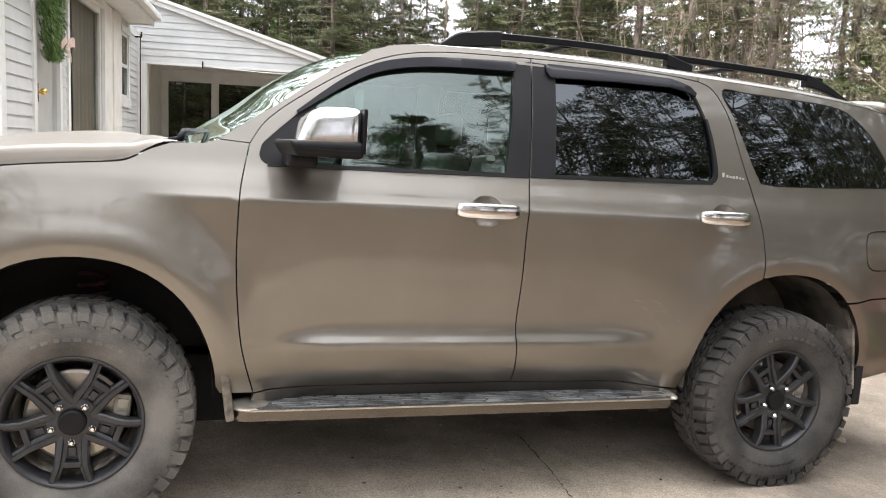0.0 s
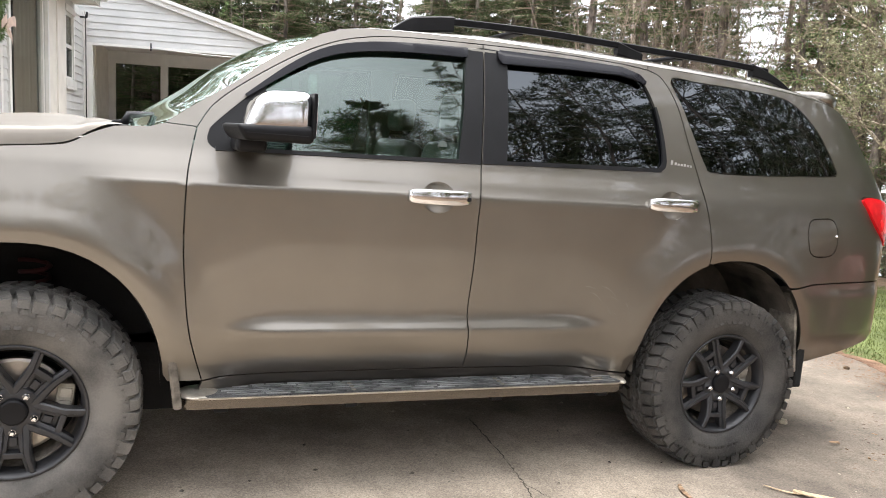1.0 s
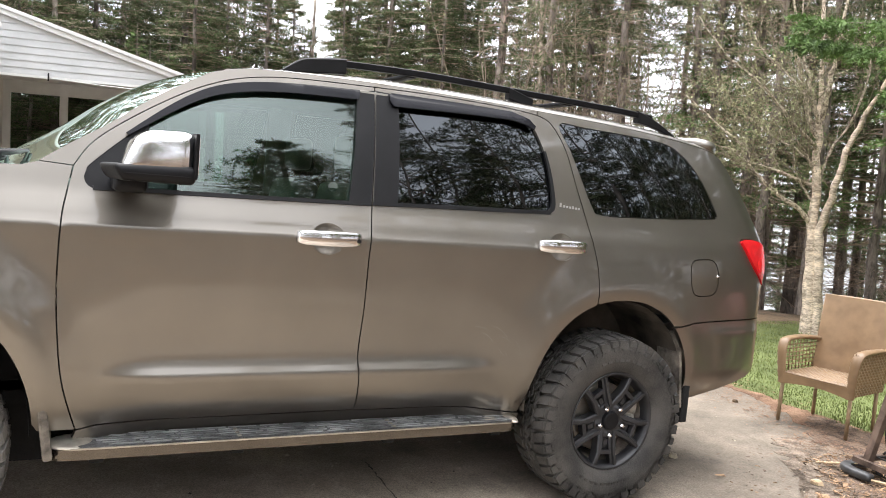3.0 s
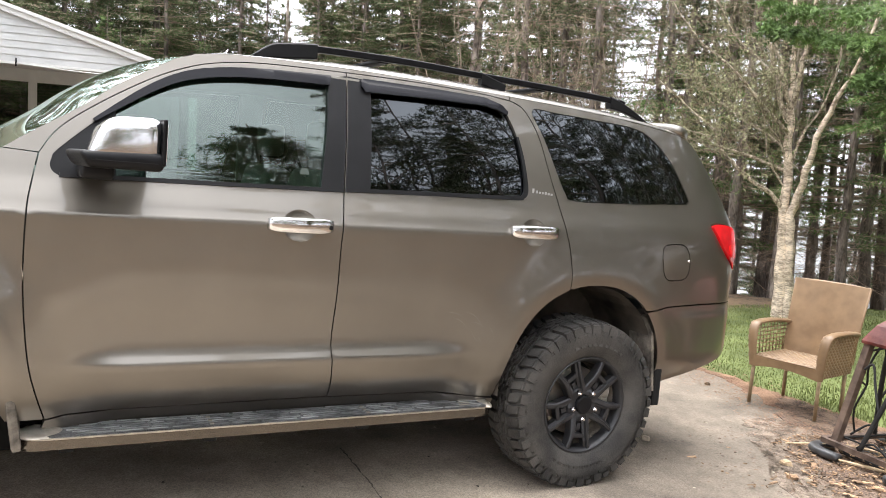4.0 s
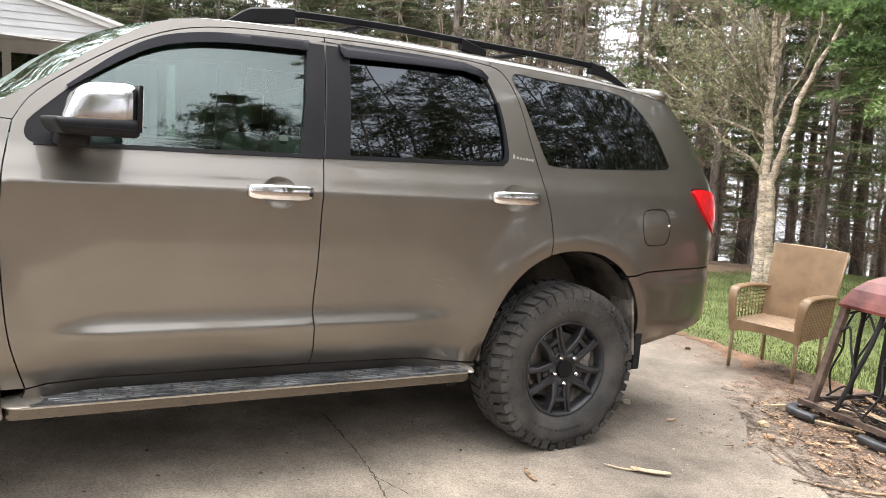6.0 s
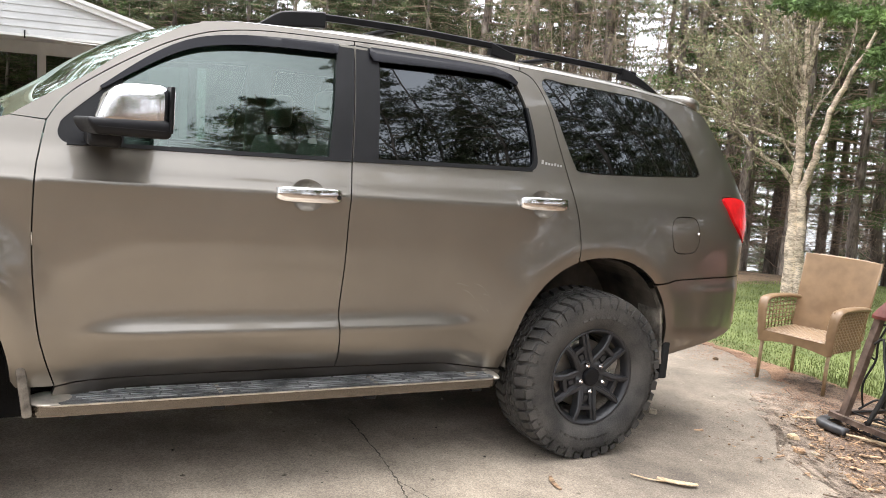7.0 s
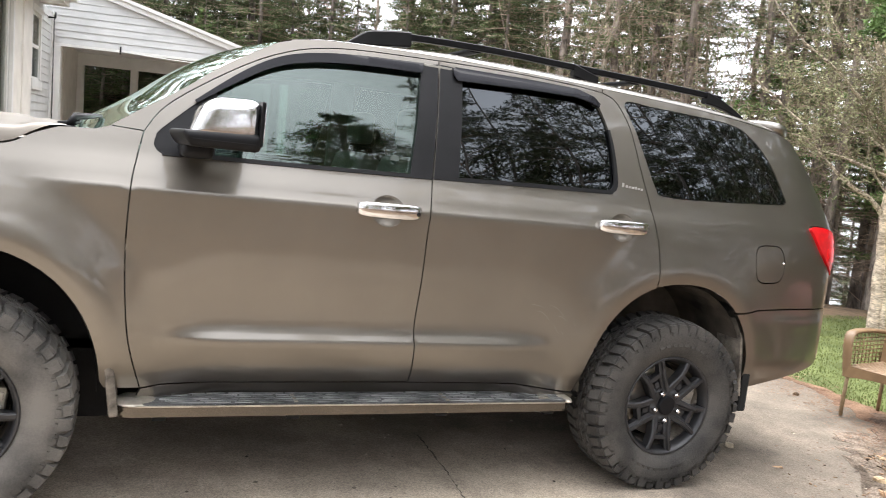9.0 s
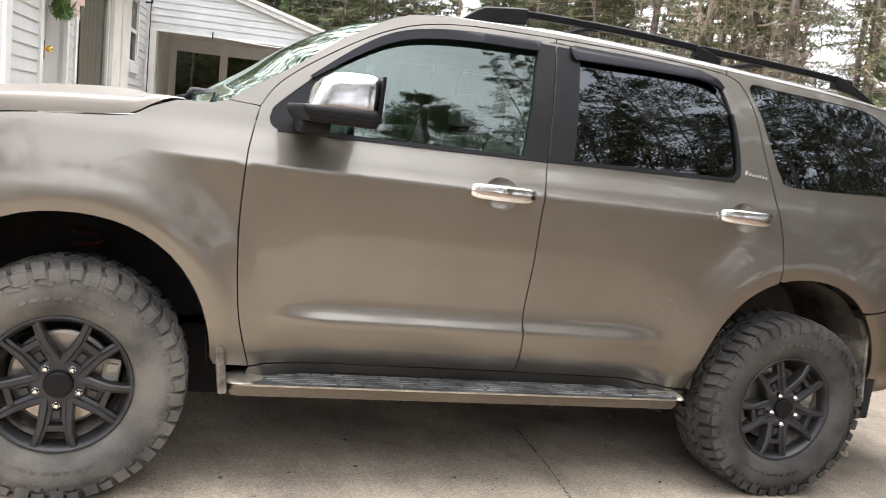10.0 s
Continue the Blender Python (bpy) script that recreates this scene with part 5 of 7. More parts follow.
# corner boards and casings
for (a, b, z0, z1, out) in ((-.14, .0, 0, 3.16, .012), (6.92, 7.03, 0, 3.16, .012), (.79, .88, .85, 3.04, .018), (1.72, 1.81, .85, 3.04, .018), (2.07, 2.16, .9, 3.12, .020), (4.04, 4.12, .9, 3.12, .020), (5.30, 5.38, 1.94, 3.03, .004), (5.96, 6.04, 1.94, 3.03, .012)):
    wall_piece("casing", (-.02, a, z0), (out, b, z1), TRIM, house, .003)
for (a, b, z0, z1) in ((.79, 1.81, 2.95, 3.06), (2.07, 4.12, 3.05, 3.14), (5.28, 6.06, 2.95, 3.04), (5.28, 6.06, 1.92, 2.02)):
    wall_piece("casing", (-.02, a, z0), (.026, b, z1), TRIM, house, .003)
# door with a storm door and a wreath
door = tagged(new("house_door"), "grey storm door with a brass knob")
door.parent = house
wall_piece("door_slab", (-.10, 1.10, .92), (-.055, 1.72, 2.95), GREY_DOOR, door, .004)
wall_piece("side_light_frame", (-.10, .88, .92), (-.06, .93, 2.95), TRIM, door)
wall_piece("side_light_frame", (-.10, 1.05, .92), (-.055, 1.10, 2.95), TRIM, door)
wall_piece("side_light_rail", (-.098, .93, 1.86), (-.062, 1.05, 1.90), TRIM, door)
g1 = wall_piece("side_light_glass", (-.082, .93, .92), (-.078, 1.05, 2.95), PANE, door)
g1.visible_shadow = False
bm = bmesh.new()
bmesh.ops.create_uvsphere(bm, u_segments=16, v_segments=10, radius=.032, matrix=Matrix.Translation((.0, 1.16, 1.84)))
part("door_knob", bm, BRASS, door, "brass door knob", smooth=True)
rod("door_knob_stem", [(-.06, 1.16, 1.84), (0, 1.16, 1.84)], .012, BRASS, door)
bm = bmesh.new()
add_box(bm, (-.056, 1.13, 1.74), (-.050, 1.19, 1.92), .002)
part("lock_plate", bm, BRASS, door)
# big window with curtains
big = tagged(new("house_window"), "large dark window with grey curtains")
big.parent = house
for (a, b) in ((2.16, 2.22), (3.98, 4.04)):
    wall_piece("window_stile", (-.09, a, 1.0), (-.03, b, 3.05), TRIM, big, .004)
wall_piece("window_rail", (-.089, 2.22, 1.0), (-.031, 3.98, 1.07), TRIM, big)
wall_piece("window_rail", (-.089, 2.22, 2.98), (-.031, 3.98, 3.05), TRIM, big)
g1 = wall_piece("pane", (-.062, 2.22, 1.07), (-.056, 3.98, 2.98), PANE, big)
g1.visible_shadow = False
for (a, b) in ((2.85, 3.97),):
    cv = []
    for i in range(25):
        y = a + (b - a) * i / 24
        cv += [(-.115 + .02 * math.sin(i * 1.4), y, .95), (-.115 + .02 * math.sin(i * 1.4), y, 3.04)]
    mesh_object("curtain", cv, [(2 * i, 2 * i + 2, 2 * i + 3, 2 * i + 1) for i in range(24)], CURTAIN, big, smooth=True)
# porch column beside the window
wall_piece("beige_panel", (-.016, 4.12, .5), (.010, 4.62, 3.14), BEIGE, house, .003)
wall_piece("beige_panel", (-.016, 4.62, .5), (.030, 5.19, 3.14), BEIGE, house, .006, "beige boxed corner post")
# small sash window
sash = tagged(new("house_window"), "small white sash window with a half screen")
sash.parent = house
for (a, b, z0, z1) in ((5.38, 5.40, 2.02, 2.95), (5.93, 5.96, 2.02, 2.95), (5.40, 5.93, 2.02, 2.06), (5.40, 5.93, 2.91, 2.95), (5.40, 5.93, 2.46, 2.51)):
    wall_piece("sash_bar", (-.06, a, z0), (-.010, b, z1), TRIM, sash)
g1 = wall_piece("pane", (-.020, 5.40, 2.06), (-.016, 5.93, 2.91), PANE, sash)
# panel put behind the upper sash in place of its pale reflection
mesh_object("blind", [(-.030, 5.40, 2.50), (-.030, 5.93, 2.50), (-.030, 5.93, 2.93), (-.030, 5.40, 2.93), (-.036, 5.40, 2.50), (-.036, 5.93, 2.50), (-.036, 5.93, 2.93), (-.036, 5.40, 2.93)], [(0, 1, 2, 3), (7, 6, 5, 4), (0, 4, 5, 1), (1, 5, 6, 2), (2, 6, 7, 3), (3, 7, 4, 0)], CURTAIN, sash)
g1.visible_shadow = False
wall_piece("window_sill", (-.05, 5.28, 1.88), (.03, 6.06, 1.92), TRIM, sash, .004)
# cable bracket by the corner
rod("cable_bracket", [(.0, 6.60, 3.02), (.10, 6.60, 3.02), (.10, 6.60, 3.10)], .014, BLACK_PLASTIC, house)
rod("cable", [(.03, 6.95, 3.1), (.03, 6.95, 1.0)], .008, BLACK_PLASTIC, house)
# eave: soffit, fascia, gutter and the roof slope
wall_piece("soffit", (-.20, -.5, 3.16), (.33, 6.12, 3.19), TRIM, house)
wall_piece("fascia", (.31, -.5, 3.14), (.35, 6.12, 3.33), TRIM, house, .004)
wall_piece("gutter", (.35, -.5, 3.22), (.46, 6.12, 3.31), TRIM, house, .02)
wall_piece("rake_return", (-.2, 6.07, 3.14), (.35, 6.14, 3.34), TRIM, house, .004)
rv = [(.39, -.5, 3.33), (.39, 6.2, 3.33), (-3.6, 6.2, 5.35), (-3.6, -.5, 5.35), (-7.7, 6.2, 3.33), (-7.7, -.5, 3.33)]
rv += [(x, y, z - .05) for x, y, z in rv]
mesh_object("roof", rv, [(0, 1, 2, 3), (3, 2, 4, 5), (6, 9, 8, 7), (9, 11, 10, 8), (0, 6, 7, 1), (1, 7, 8, 2), (2, 8, 10, 4), (4, 10, 11, 5), (5, 11, 9, 3), (3, 9, 6, 0)], ROOFING, house)
mesh_object("gable", [(-.2, -.1, 3.16), (-7.2, -.1, 3.16), (-3.6, -.1, 5.28), (-.2, -.06, 3.16), (-7.2, -.06, 3.16), (-3.6, -.06, 5.28)], [(0, 2, 1), (3, 4, 5), (0, 1, 4, 3), (1, 2, 5, 4), (2, 0, 3, 5)], WHITE, house)

# wreath on the door: a swag of evergreen with a pale bow
wreath = holder("door_swag", HOUSE @ Matrix.Translation((.0, 1.12, 2.70)), "evergreen swag with a pale bow hanging on the door", "decoration")
NEEDLE = material("evergreen_swag_needles", (0.06, 0.13, 0.03), rough=0.8, spread=0.35, scale=20, second=(0.12, 0.19, 0.05), by_island=0.3)
wv, wf = [], []
for i in range(4200):
    t = rng.random()
    zz = .40 - .95 * t
    w = .27 * math.sin(math.pi * min(1, .15 + t * .8)) ** .5
    x, y = .02 + .13 * rng.random(), (rng.random() - .5) * 2 * w
    d = Vector((rng.random() * .6, (rng.random() - .5) * 1.4, -.9 + .9 * rng.random())).normalized() * .07
    s = d.cross(Vector((rng.random() - .5, rng.random() - .5, rng.random() - .5))).normalized() * .006
    o = len(wv)
    p = Vector((x, y, zz))
    wv += [p - s, p + s, p + d]
    wf.append((o, o + 1, o + 2))
mesh_object("needles", wv, wf, NEEDLE, wreath)
BOW = material("pale_ribbon", (0.55, 0.42, 0.36), rough=0.7, spread=0.15, scale=15)
for (a, b, c, d) in (((.15, .18, -.42), (.21, .32, -.36), (.17, .55, -.44), .045), ((.15, .18, -.42), (.20, .08, -.36), (.17, .0, -.43), .04), ((.15, .18, -.42), (.19, .26, -.50), (.17, .40, -.54), .035)):
    pts = spline([a, b, c], 6)
    bv = [(x, y, z + s) for x, y, z in pts for s in (-d, d)]
    mesh_object("bow_loop", bv, [(2 * i, 2 * i + 2, 2 * i + 3, 2 * i + 1) for i in range(len(pts) - 1)], BOW, wreath, smooth=True)

# ---------------------------------------------------------------- the garage wing, its gable end open to the drive
GAR = HOUSE @ Matrix.Translation((-.05, 7.03, 0))
garage = holder("garage", GAR, "white clapboard garage wing with an open bay", "garage")
HEAD = 2.65


def rake(x):
    return 3.55 - .287 * (x - .92)      # top of the sloping fascia


wall_piece("post", (.0, .0, -.1), (.17, .17, HEAD), TRIM, garage, .004)
wall_piece("post", (3.62, .0, -.1), (3.75, .17, 2.60), BEIGE, garage, .004)
wall_piece("header", (.0, .0, HEAD), (3.75, .16, HEAD + .04), TRIM, garage)
gv = [(-1.2, .02, HEAD + .04), (3.55, .02, HEAD + .04), (3.55, .02, rake(3.55) - .12), (-1.2, .02, rake(-1.2) - .12)]
gv += [(x, y + .12, z) for x, y, z in gv]
mesh_object("gable_wall", gv, [(0, 1, 2, 3), (4, 7, 6, 5), (0, 4, 5, 1), (1, 5, 6, 2), (2, 6, 7, 3), (3, 7, 4, 0)], WHITE, garage)
z = HEAD + .03
while z < 4.0:
    x1 = min(3.6, .92 + (3.55 - .12 - z) / .287)
    if x1 < -.4:
        break
    x0 = -.9
    vs = [(x0, .0, z), (x1, .0, z), (x1, .02, z), (x0, .02, z), (x0, .014, z + EXPO + .01), (x1 - .38, .014, z + EXPO + .01), (x1 - .38, .02, z + EXPO + .01), (x0, .02, z + EXPO + .01)]
    mesh_object("clapboard", vs, [(0, 1, 2, 3), (4, 7, 6, 5), (0, 4, 5, 1), (1, 5, 6, 2), (2, 6, 7, 3), (3, 7, 4, 0)], WHITE, garage)
    z += EXPO
for (t0, t1, y0, y1, mat, name) in ((-.135, -.004, -.06, .02, TRIM, "rake_board"), (-.055, .0, -.10, -.06, TRIM, "rake_trim"), (-.05, -.008, .02, 6.0, ROOFING, "roof")):
    xa, xb = -3.0, 3.95
    vs = [(xa, y0, rake(xa) + t0), (xb, y0, rake(xb) + t0), (xb, y0, rake(xb) + t1), (xa, y0, rake(xa) + t1)]
    vs += [(x, y1, z) for x, _, z in vs]
    mesh_object(name, vs, [(0, 1, 2, 3), (4, 7, 6, 5), (0, 4, 5, 1), (1, 5, 6, 2), (2, 6, 7, 3), (3, 7, 4, 0)], mat, garage)
# inside: floor, side walls, ceiling, back wall with two windows and more to the right
wall_piece("slab", (-.2, .0, -.2), (3.75, 3.7, .02), CONCRETE, garage)
wall_piece("side_wall", (-.14, .17, -.1), (-.02, 3.5, 2.90), BEIGE, garage)
wall_piece("post", (3.60, 3.3, -.1), (3.75, 3.5, 2.60), BEIGE, garage)
wall_piece("ceiling_board", (-.02, .16, 2.86), (3.60, 3.5, 2.90), BEIGE, garage)
for (a, b) in ((.55, .62), (1.25, 1.32)):
    wall_piece("stud", (-.02, a, .0), (.05, b, 2.86), BEIGE, garage)
# black panel on the wall in place of the doorway's dark opening
wall_piece("side_door", (-.019, .66, .02), (.0, 1.22, 2.1), UNDER, garage, label="near-black panel standing in for the unlit side doorway")
wins = [(.11, .97), (1.12, 1.98), (2.13, 2.99)]
xs = [-.14, .11, .97, 1.12, 1.98, 2.13, 2.99, 3.75]
for a, b in zip(xs, xs[1:]):
    if (a, b) in wins:
        wall_piece("back_wall", (a, 3.5, -.1), (b, 3.62, 1.30), TRIM, garage)
        wall_piece("back_wall", (a, 3.5, 2.62), (b, 3.62, 2.90), TRIM, garage)
        g1 = wall_piece("back_window", (a, 3.55, 1.30), (b, 3.556, 2.62), PANE, garage)
        g1.visible_shadow = False
    else:
        wall_piece("back_wall", (a, 3.5, -.1), (b, 3.62, 2.90), TRIM, garage)
rod("hook", [(1.05, -.02, 2.62), (1.05, -.02, 2.74)], .012, BLACK_PLASTIC, garage)
rod("clothes_line", [(1.05, -.02, 2.66), (1.9, -.3, 2.60), (2.8, -.6, 2.56)], .008, TRIM, garage)


# ---------------------------------------------------------------- trees
BARK = material("grey_brown_spruce_bark", (0.135, 0.110, 0.092), rough=1.0, spread=0.4, scale=9, second=(0.245, 0.205, 0.175), bump=0.9, bump_scale=40, by_object=0.25, fine=0.5, stretch=(1, 1, .35))
TWIG = material("dead_lichen_twigs", (0.22, 0.155, 0.115), rough=1.0, spread=0.35, scale=3, second=(0.35, 0.265, 0.20), by_island=0.3)
NEEDLES = material("spruce_needles", (0.055, 0.088, 0.028), rough=0.75, spread=0.35, scale=0.8, second=(0.10, 0.135, 0.047), by_island=0.35)
FRESH = material("bright_spruce_needles", (0.080, 0.148, 0.040), rough=0.7, spread=0.35, scale=1.5, second=(0.135, 0.215, 0.060), by_island=0.35)
BIRCH = material("peeling_birch_bark", (0.43, 0.335, 0.25), rough=0.9, spread=0.30, scale=6, second=(0.66, 0.55, 0.425), bump=0.6, bump_scale=26, fine=0.8, stretch=(1, 1, 2.8))
LICHEN = material("pale_lichen_twigs", (0.18, 0.140, 0.100), rough=1.0, spread=0.3, scale=4, second=(0.29, 0.245, 0.175), by_island=0.25)
LIMB_BARK = material("lichened_flaky_limb_bark", (0.23, 0.175, 0.125), rough=1.0, spread=0.4, scale=22, second=(0.47, 0.40, 0.30), bump=0.9, bump_scale=55, fine=0.8)
BUDS = material("yellow_green_buds", (0.18, 0.18, 0.085), rough=0.8, spread=0.3, scale=6, second=(0.30, 0.30, 0.16), by_island=0.3)
BRUSH = material("grey_brown_brush", (0.15, 0.115, 0.085), rough=1.0, spread=0.3, scale=4, second=(0.25, 0.20, 0.15), by_island=0.3)
ASPEN = material("pale_aspen_bark", (0.30, 0.24, 0.19), rough=0.95, spread=0.3, scale=6, second=(0.42, 0.36, 0.29), bump=0.5, by_object=0.2)


def thin(a, b, r0, r1, verts, faces, sides=3):
    """A tapered twig from a to b, open at the ends."""
    d = (b - a)
    if d.length < 1e-6:
        return
    o = d.orthogonal().normalized()
    p = d.normalized().cross(o)
    n = len(verts)
    if r1 < .0028:          # the last of a twig runs out to a point
        for k in range(sides):
            t = 2 * math.pi * k / sides
            verts.append(a + o * (r0 * math.cos(t)) + p * (r0 * math.sin(t)))
        verts.append(b)
        faces.extend((n + k, n + (k + 1) % sides, n + sides) for k in range(sides))
        return
    for (q, r) in ((a, r0), (b, r1)):
        for k in range(sides):
            t = 2 * math.pi * k / sides
            verts.append(q + o * (r * math.cos(t)) + p * (r * math.sin(t)))
    for k in range(sides):
        faces.append((n + k, n + (k + 1) % sides, n + sides + (k + 1) % sides, n + sides + k))


def spray(a, b, rng, verts, faces, step=.055, long=.10, wide=.011):
    """Needles along a twig from a to b."""
    d = b - a
    L = d.length
    if L < .02:
        return
    u = d / L
    n = max(2, int(L / step))
    for i in range(n):
        p = a + d * ((i + rng.random()) / n)
        for s in (-1, 1):
            q = Vector((rng.random() - .5, rng.random() - .5, rng.random() - .35))
            side = u.cross(q)
            if side.length < 1e-3:
                continue
            side = side.normalized() * s
            tip = p + (u * .55 + side * .75).normalized() * long * (.7 + .6 * rng.random())
            w = u * wide + Vector((0, 0, wide * .5 * (rng.random() - .5)))
            o = len(verts)
            verts.extend((p - w, p + w, tip))
            faces.append((o, o + 1, o + 2))


def spruce_meshes(seed, height, green_from, radius, reach, gap=.34, fan=5, step=.055, needle=NEEDLES, long=.10, wide=.011, droop=.25, start=.7, dense=1.0, flat=0.0):
    """Trunk, dead wood and crown of a spruce; flat spreads its side twigs in level fans."""
    rng = random.Random(seed)
    tv, tf = tube([(.06 * noise.noise((seed, i * .7, 0)), .06 * noise.noise((seed, 5, i * .7)), height * i / 14 - .1) for i in range(15)],
                  [radius * (1.25 if i == 0 else 1) * (1 - .93 * i / 14) for i in range(15)], 10, False)
    tv = [Vector(v) for v in tv]
    dv, df, cv, cf = [], [], [], []
    z = start
    while z < height - .2:
        green = z > green_from + 1.2 * (rng.random() - .5)
        high = 2.2 if z > 8.5 and not flat else 1.0          # coarser needles out of sight in the tops
        L0 = reach * (1 - ((z - green_from) / (height - green_from)) ** 1.2) if z > green_from else reach * (.30 + .30 * rng.random())
        for k in range(fan if green else max(3, fan - 1)):
            a = rng.random() * 6.283
            L = L0 * (.55 + .6 * rng.random())
            if L < .12:
                continue
            base = Vector((0, 0, z + (rng.random() - .5) * gap))
            rise = (.18 - droop * 1.3 * rng.random()) if green else .35 - .85 * rng.random()
            out = Vector((math.cos(a), math.sin(a), rise))
            pts = [base]
            for i in range(4):
                bend = .09 * (i > 2) - .10 * i * droop * 2 if green else (rng.random() - .55) * .5
                pts.append(pts[-1] + (out + Vector(((rng.random() - .5) * .3, (rng.random() - .5) * .3, bend))) * (L / 4))
            r = .008 + .006 * L if green else .005 + .005 * L
            for i in range(4):
                thin(pts[i], pts[i + 1], r * (1 - .22 * i), r * (1 - .22 * (i + 1)), dv, df)
            m = int(9 * dense) if green else 6
            for j in range(m):
                s = .18 + .79 * (j + rng.random()) / m
                i = min(3, int(s * 4))
                p = pts[i].lerp(pts[i + 1], s * 4 - i)
                side = Vector((-out.y, out.x, 0)) * (1 if j % 2 else -1)
                d = (out * .7 + side * .8 + Vector((0, 0, (-.25 if green else .8) * (rng.random() - (0 if green else .6)) * (1 - flat)))).normalized()
                l2 = L * (.42 * (1 - s) + .12) * (.7 + .6 * rng.random())
                q = p + d * l2
                if green:
                    thin(p, q, .005, .003, dv, df)
                    spray(p, q, rng, cv, cf, step * high, long * high ** .4, wide * high ** .8)
                else:
                    q2 = q + (d + Vector((rng.random() - .5, rng.random() - .5, rng.random() - .6)) * 1.2).normalized() * l2 * .6
                    thin(p, q, .0035, .0022, dv, df)
                    thin(q, q2, .0022, .0012, dv, df)
                    q3 = p.lerp(q, .5)
                    thin(q3, q3 + (d - side * .9 + Vector((0, 0, 1.2 * (rng.random() - .6)))).normalized() * l2 * .6, .0026, .0012, dv, df)
            if green:
                spray(pts[1], pts[4], rng, cv, cf, step * high, long * high ** .4, wide * high ** .8)
        z += gap * (.7 + .6 * rng.random()) * (1 if green else .5)
    out = []
    for (nm, v, f, mat, sm) in (("trunk", tv, tf, BARK, True), ("dead_wood", dv, df, TWIG, False), ("crown", cv, cf, needle, False)):
        me = bpy.data.meshes.new(nm)
        me.from_pydata([tuple(p) for p in v], [], f)
        me.materials.append(mat)
        if sm:
            me.polygons.foreach_set("use_smooth", [True] * len(me.polygons))
        out.append(me)
    return out


def plant(name, meshes, m, label, category, group):
    ob = holder(name, m, label, category, group)
    for me in meshes:
        if len(me.polygons):
            c = new(me.name.split(".")[0], me)
            c.parent = ob
            if not c.name.startswith("trunk"):
                tagged(c, kind="stuff")
    return ob


KINDS = [spruce_meshes(11, 10.5, 3.2, .100, 1.35, gap=.26, dense=1.3), spruce_meshes(12, 11.5, 4.4, .118, 1.3, gap=.27, dense=1.3), spruce_meshes(13, 9.5, 1.6, .09, 1.5, gap=.22, dense=1.5), spruce_meshes(14, 11.0, 5.4, .095, 1.1, gap=.27)]
LUSH = spruce_meshes(21, 10.0, 2.9, .15, 2.35, gap=.18, fan=9, step=.018, needle=FRESH, long=.062, wide=.012, droop=.34, start=2.7, dense=2.2)
LONE = spruce_meshes(24, 10.0, 1.6, .15, 2.9, gap=.34, fan=9, step=.04, long=.07, wide=.012, droop=.14, start=1.6, dense=1.7, flat=.92)
PLAIN = [spruce_meshes(31, 13.5, 2.6, .10, 1.7, gap=.42, fan=4, step=.085, long=.11, wide=.013), spruce_meshes(32, 12.0, 1.5, .10, 1.8, gap=.40, fan=4, step=.085, long=.11, wide=.013)]
TIERED = [spruce_meshes(33 + i, 15.0, 2.6, .065, 2.7, gap=.80, fan=5, step=.055, long=.095, wide=.019, droop=.12, dense=1.3, flat=.95) for i in range(2)]
LUSH_MID = spruce_meshes(23, 8.5, 1.2, .10, 1.9, gap=.30, fan=6, step=.05, needle=FRESH, wide=.010)
LUSH_LOW = spruce_meshes(22, 7.0, .3, .09, 1.7, gap=.30, fan=6, step=.06)
rng = random.Random(77)
spots = []


def free(x, y, gap):
    return all((x - a) ** 2 + (y - b) ** 2 > gap * gap for a, b in spots)


def wood(count, test, gap, kinds, tries=6000, grow=1.0, models=None):
    made = 0
    for _ in range(tries):
        if made >= count:
            break
        x, y = test()
        if not free(x, y, gap):
            continue
        spots.append((x, y))
        k = kinds[int(rng.random() * len(kinds))]
        s = (.85 + .35 * rng.random()) * grow
        m = pose(x, y, land(x, y) - .05, (rng.random() - .5) * 4, (rng.random() - .5) * 4, rng.random() * 360) @ Matrix.Diagonal((s, s, s, 1))
        plant("spruce", (models or KINDS)[k], m, ("tall spruce with a bare lower trunk and dead twigs" if k != 2 else "spruce with green boughs low down"), "tree", "spruces of the wood behind the drive")
        made += 1


def polar(a0, a1, r0, r1):
    def pick():
        a = radians(a0 + (a1 - a0) * rng.random())
        r = math.sqrt(r0 * r0 + (r1 * r1 - r0 * r0) * rng.random())
        return .55 + r * math.sin(a), -3.1 + r * math.cos(a)
    return pick


def allowed(pick):
    def go():
        while True:
            x, y = pick()
            bearing = math.degrees(math.atan2(x - .55, y + 3.1))      # a gap of sky between the trunks
            if y > wood_edge(x) + .4 and not (x < 6.5 and y < 17.5) and not 38.6 < bearing < 42.0:
                return x, y
    return go


wood(27, allowed(polar(33, 66, 14.5, 20)), .8, (0, 1, 3, 3, 1))
wood(19, allowed(polar(32, 66, 18, 28)), .9, (0, 2, 3, 3))
wood(42, allowed(polar(0, 31, 19, 32)), 1.0, (2, 1, 2, 0, 2))
wood(16, allowed(polar(18, 34, 19, 28)), .9, (2, 0, 2, 1), grow=1.15)
wood(20, allowed(polar(-14, 66, 27, 40)), 1.2, (0, 1, 2, 0))
wood(30, allowed(polar(-18, 14, 21, 32)), 1.1, (0, 2, 2), grow=1.25)
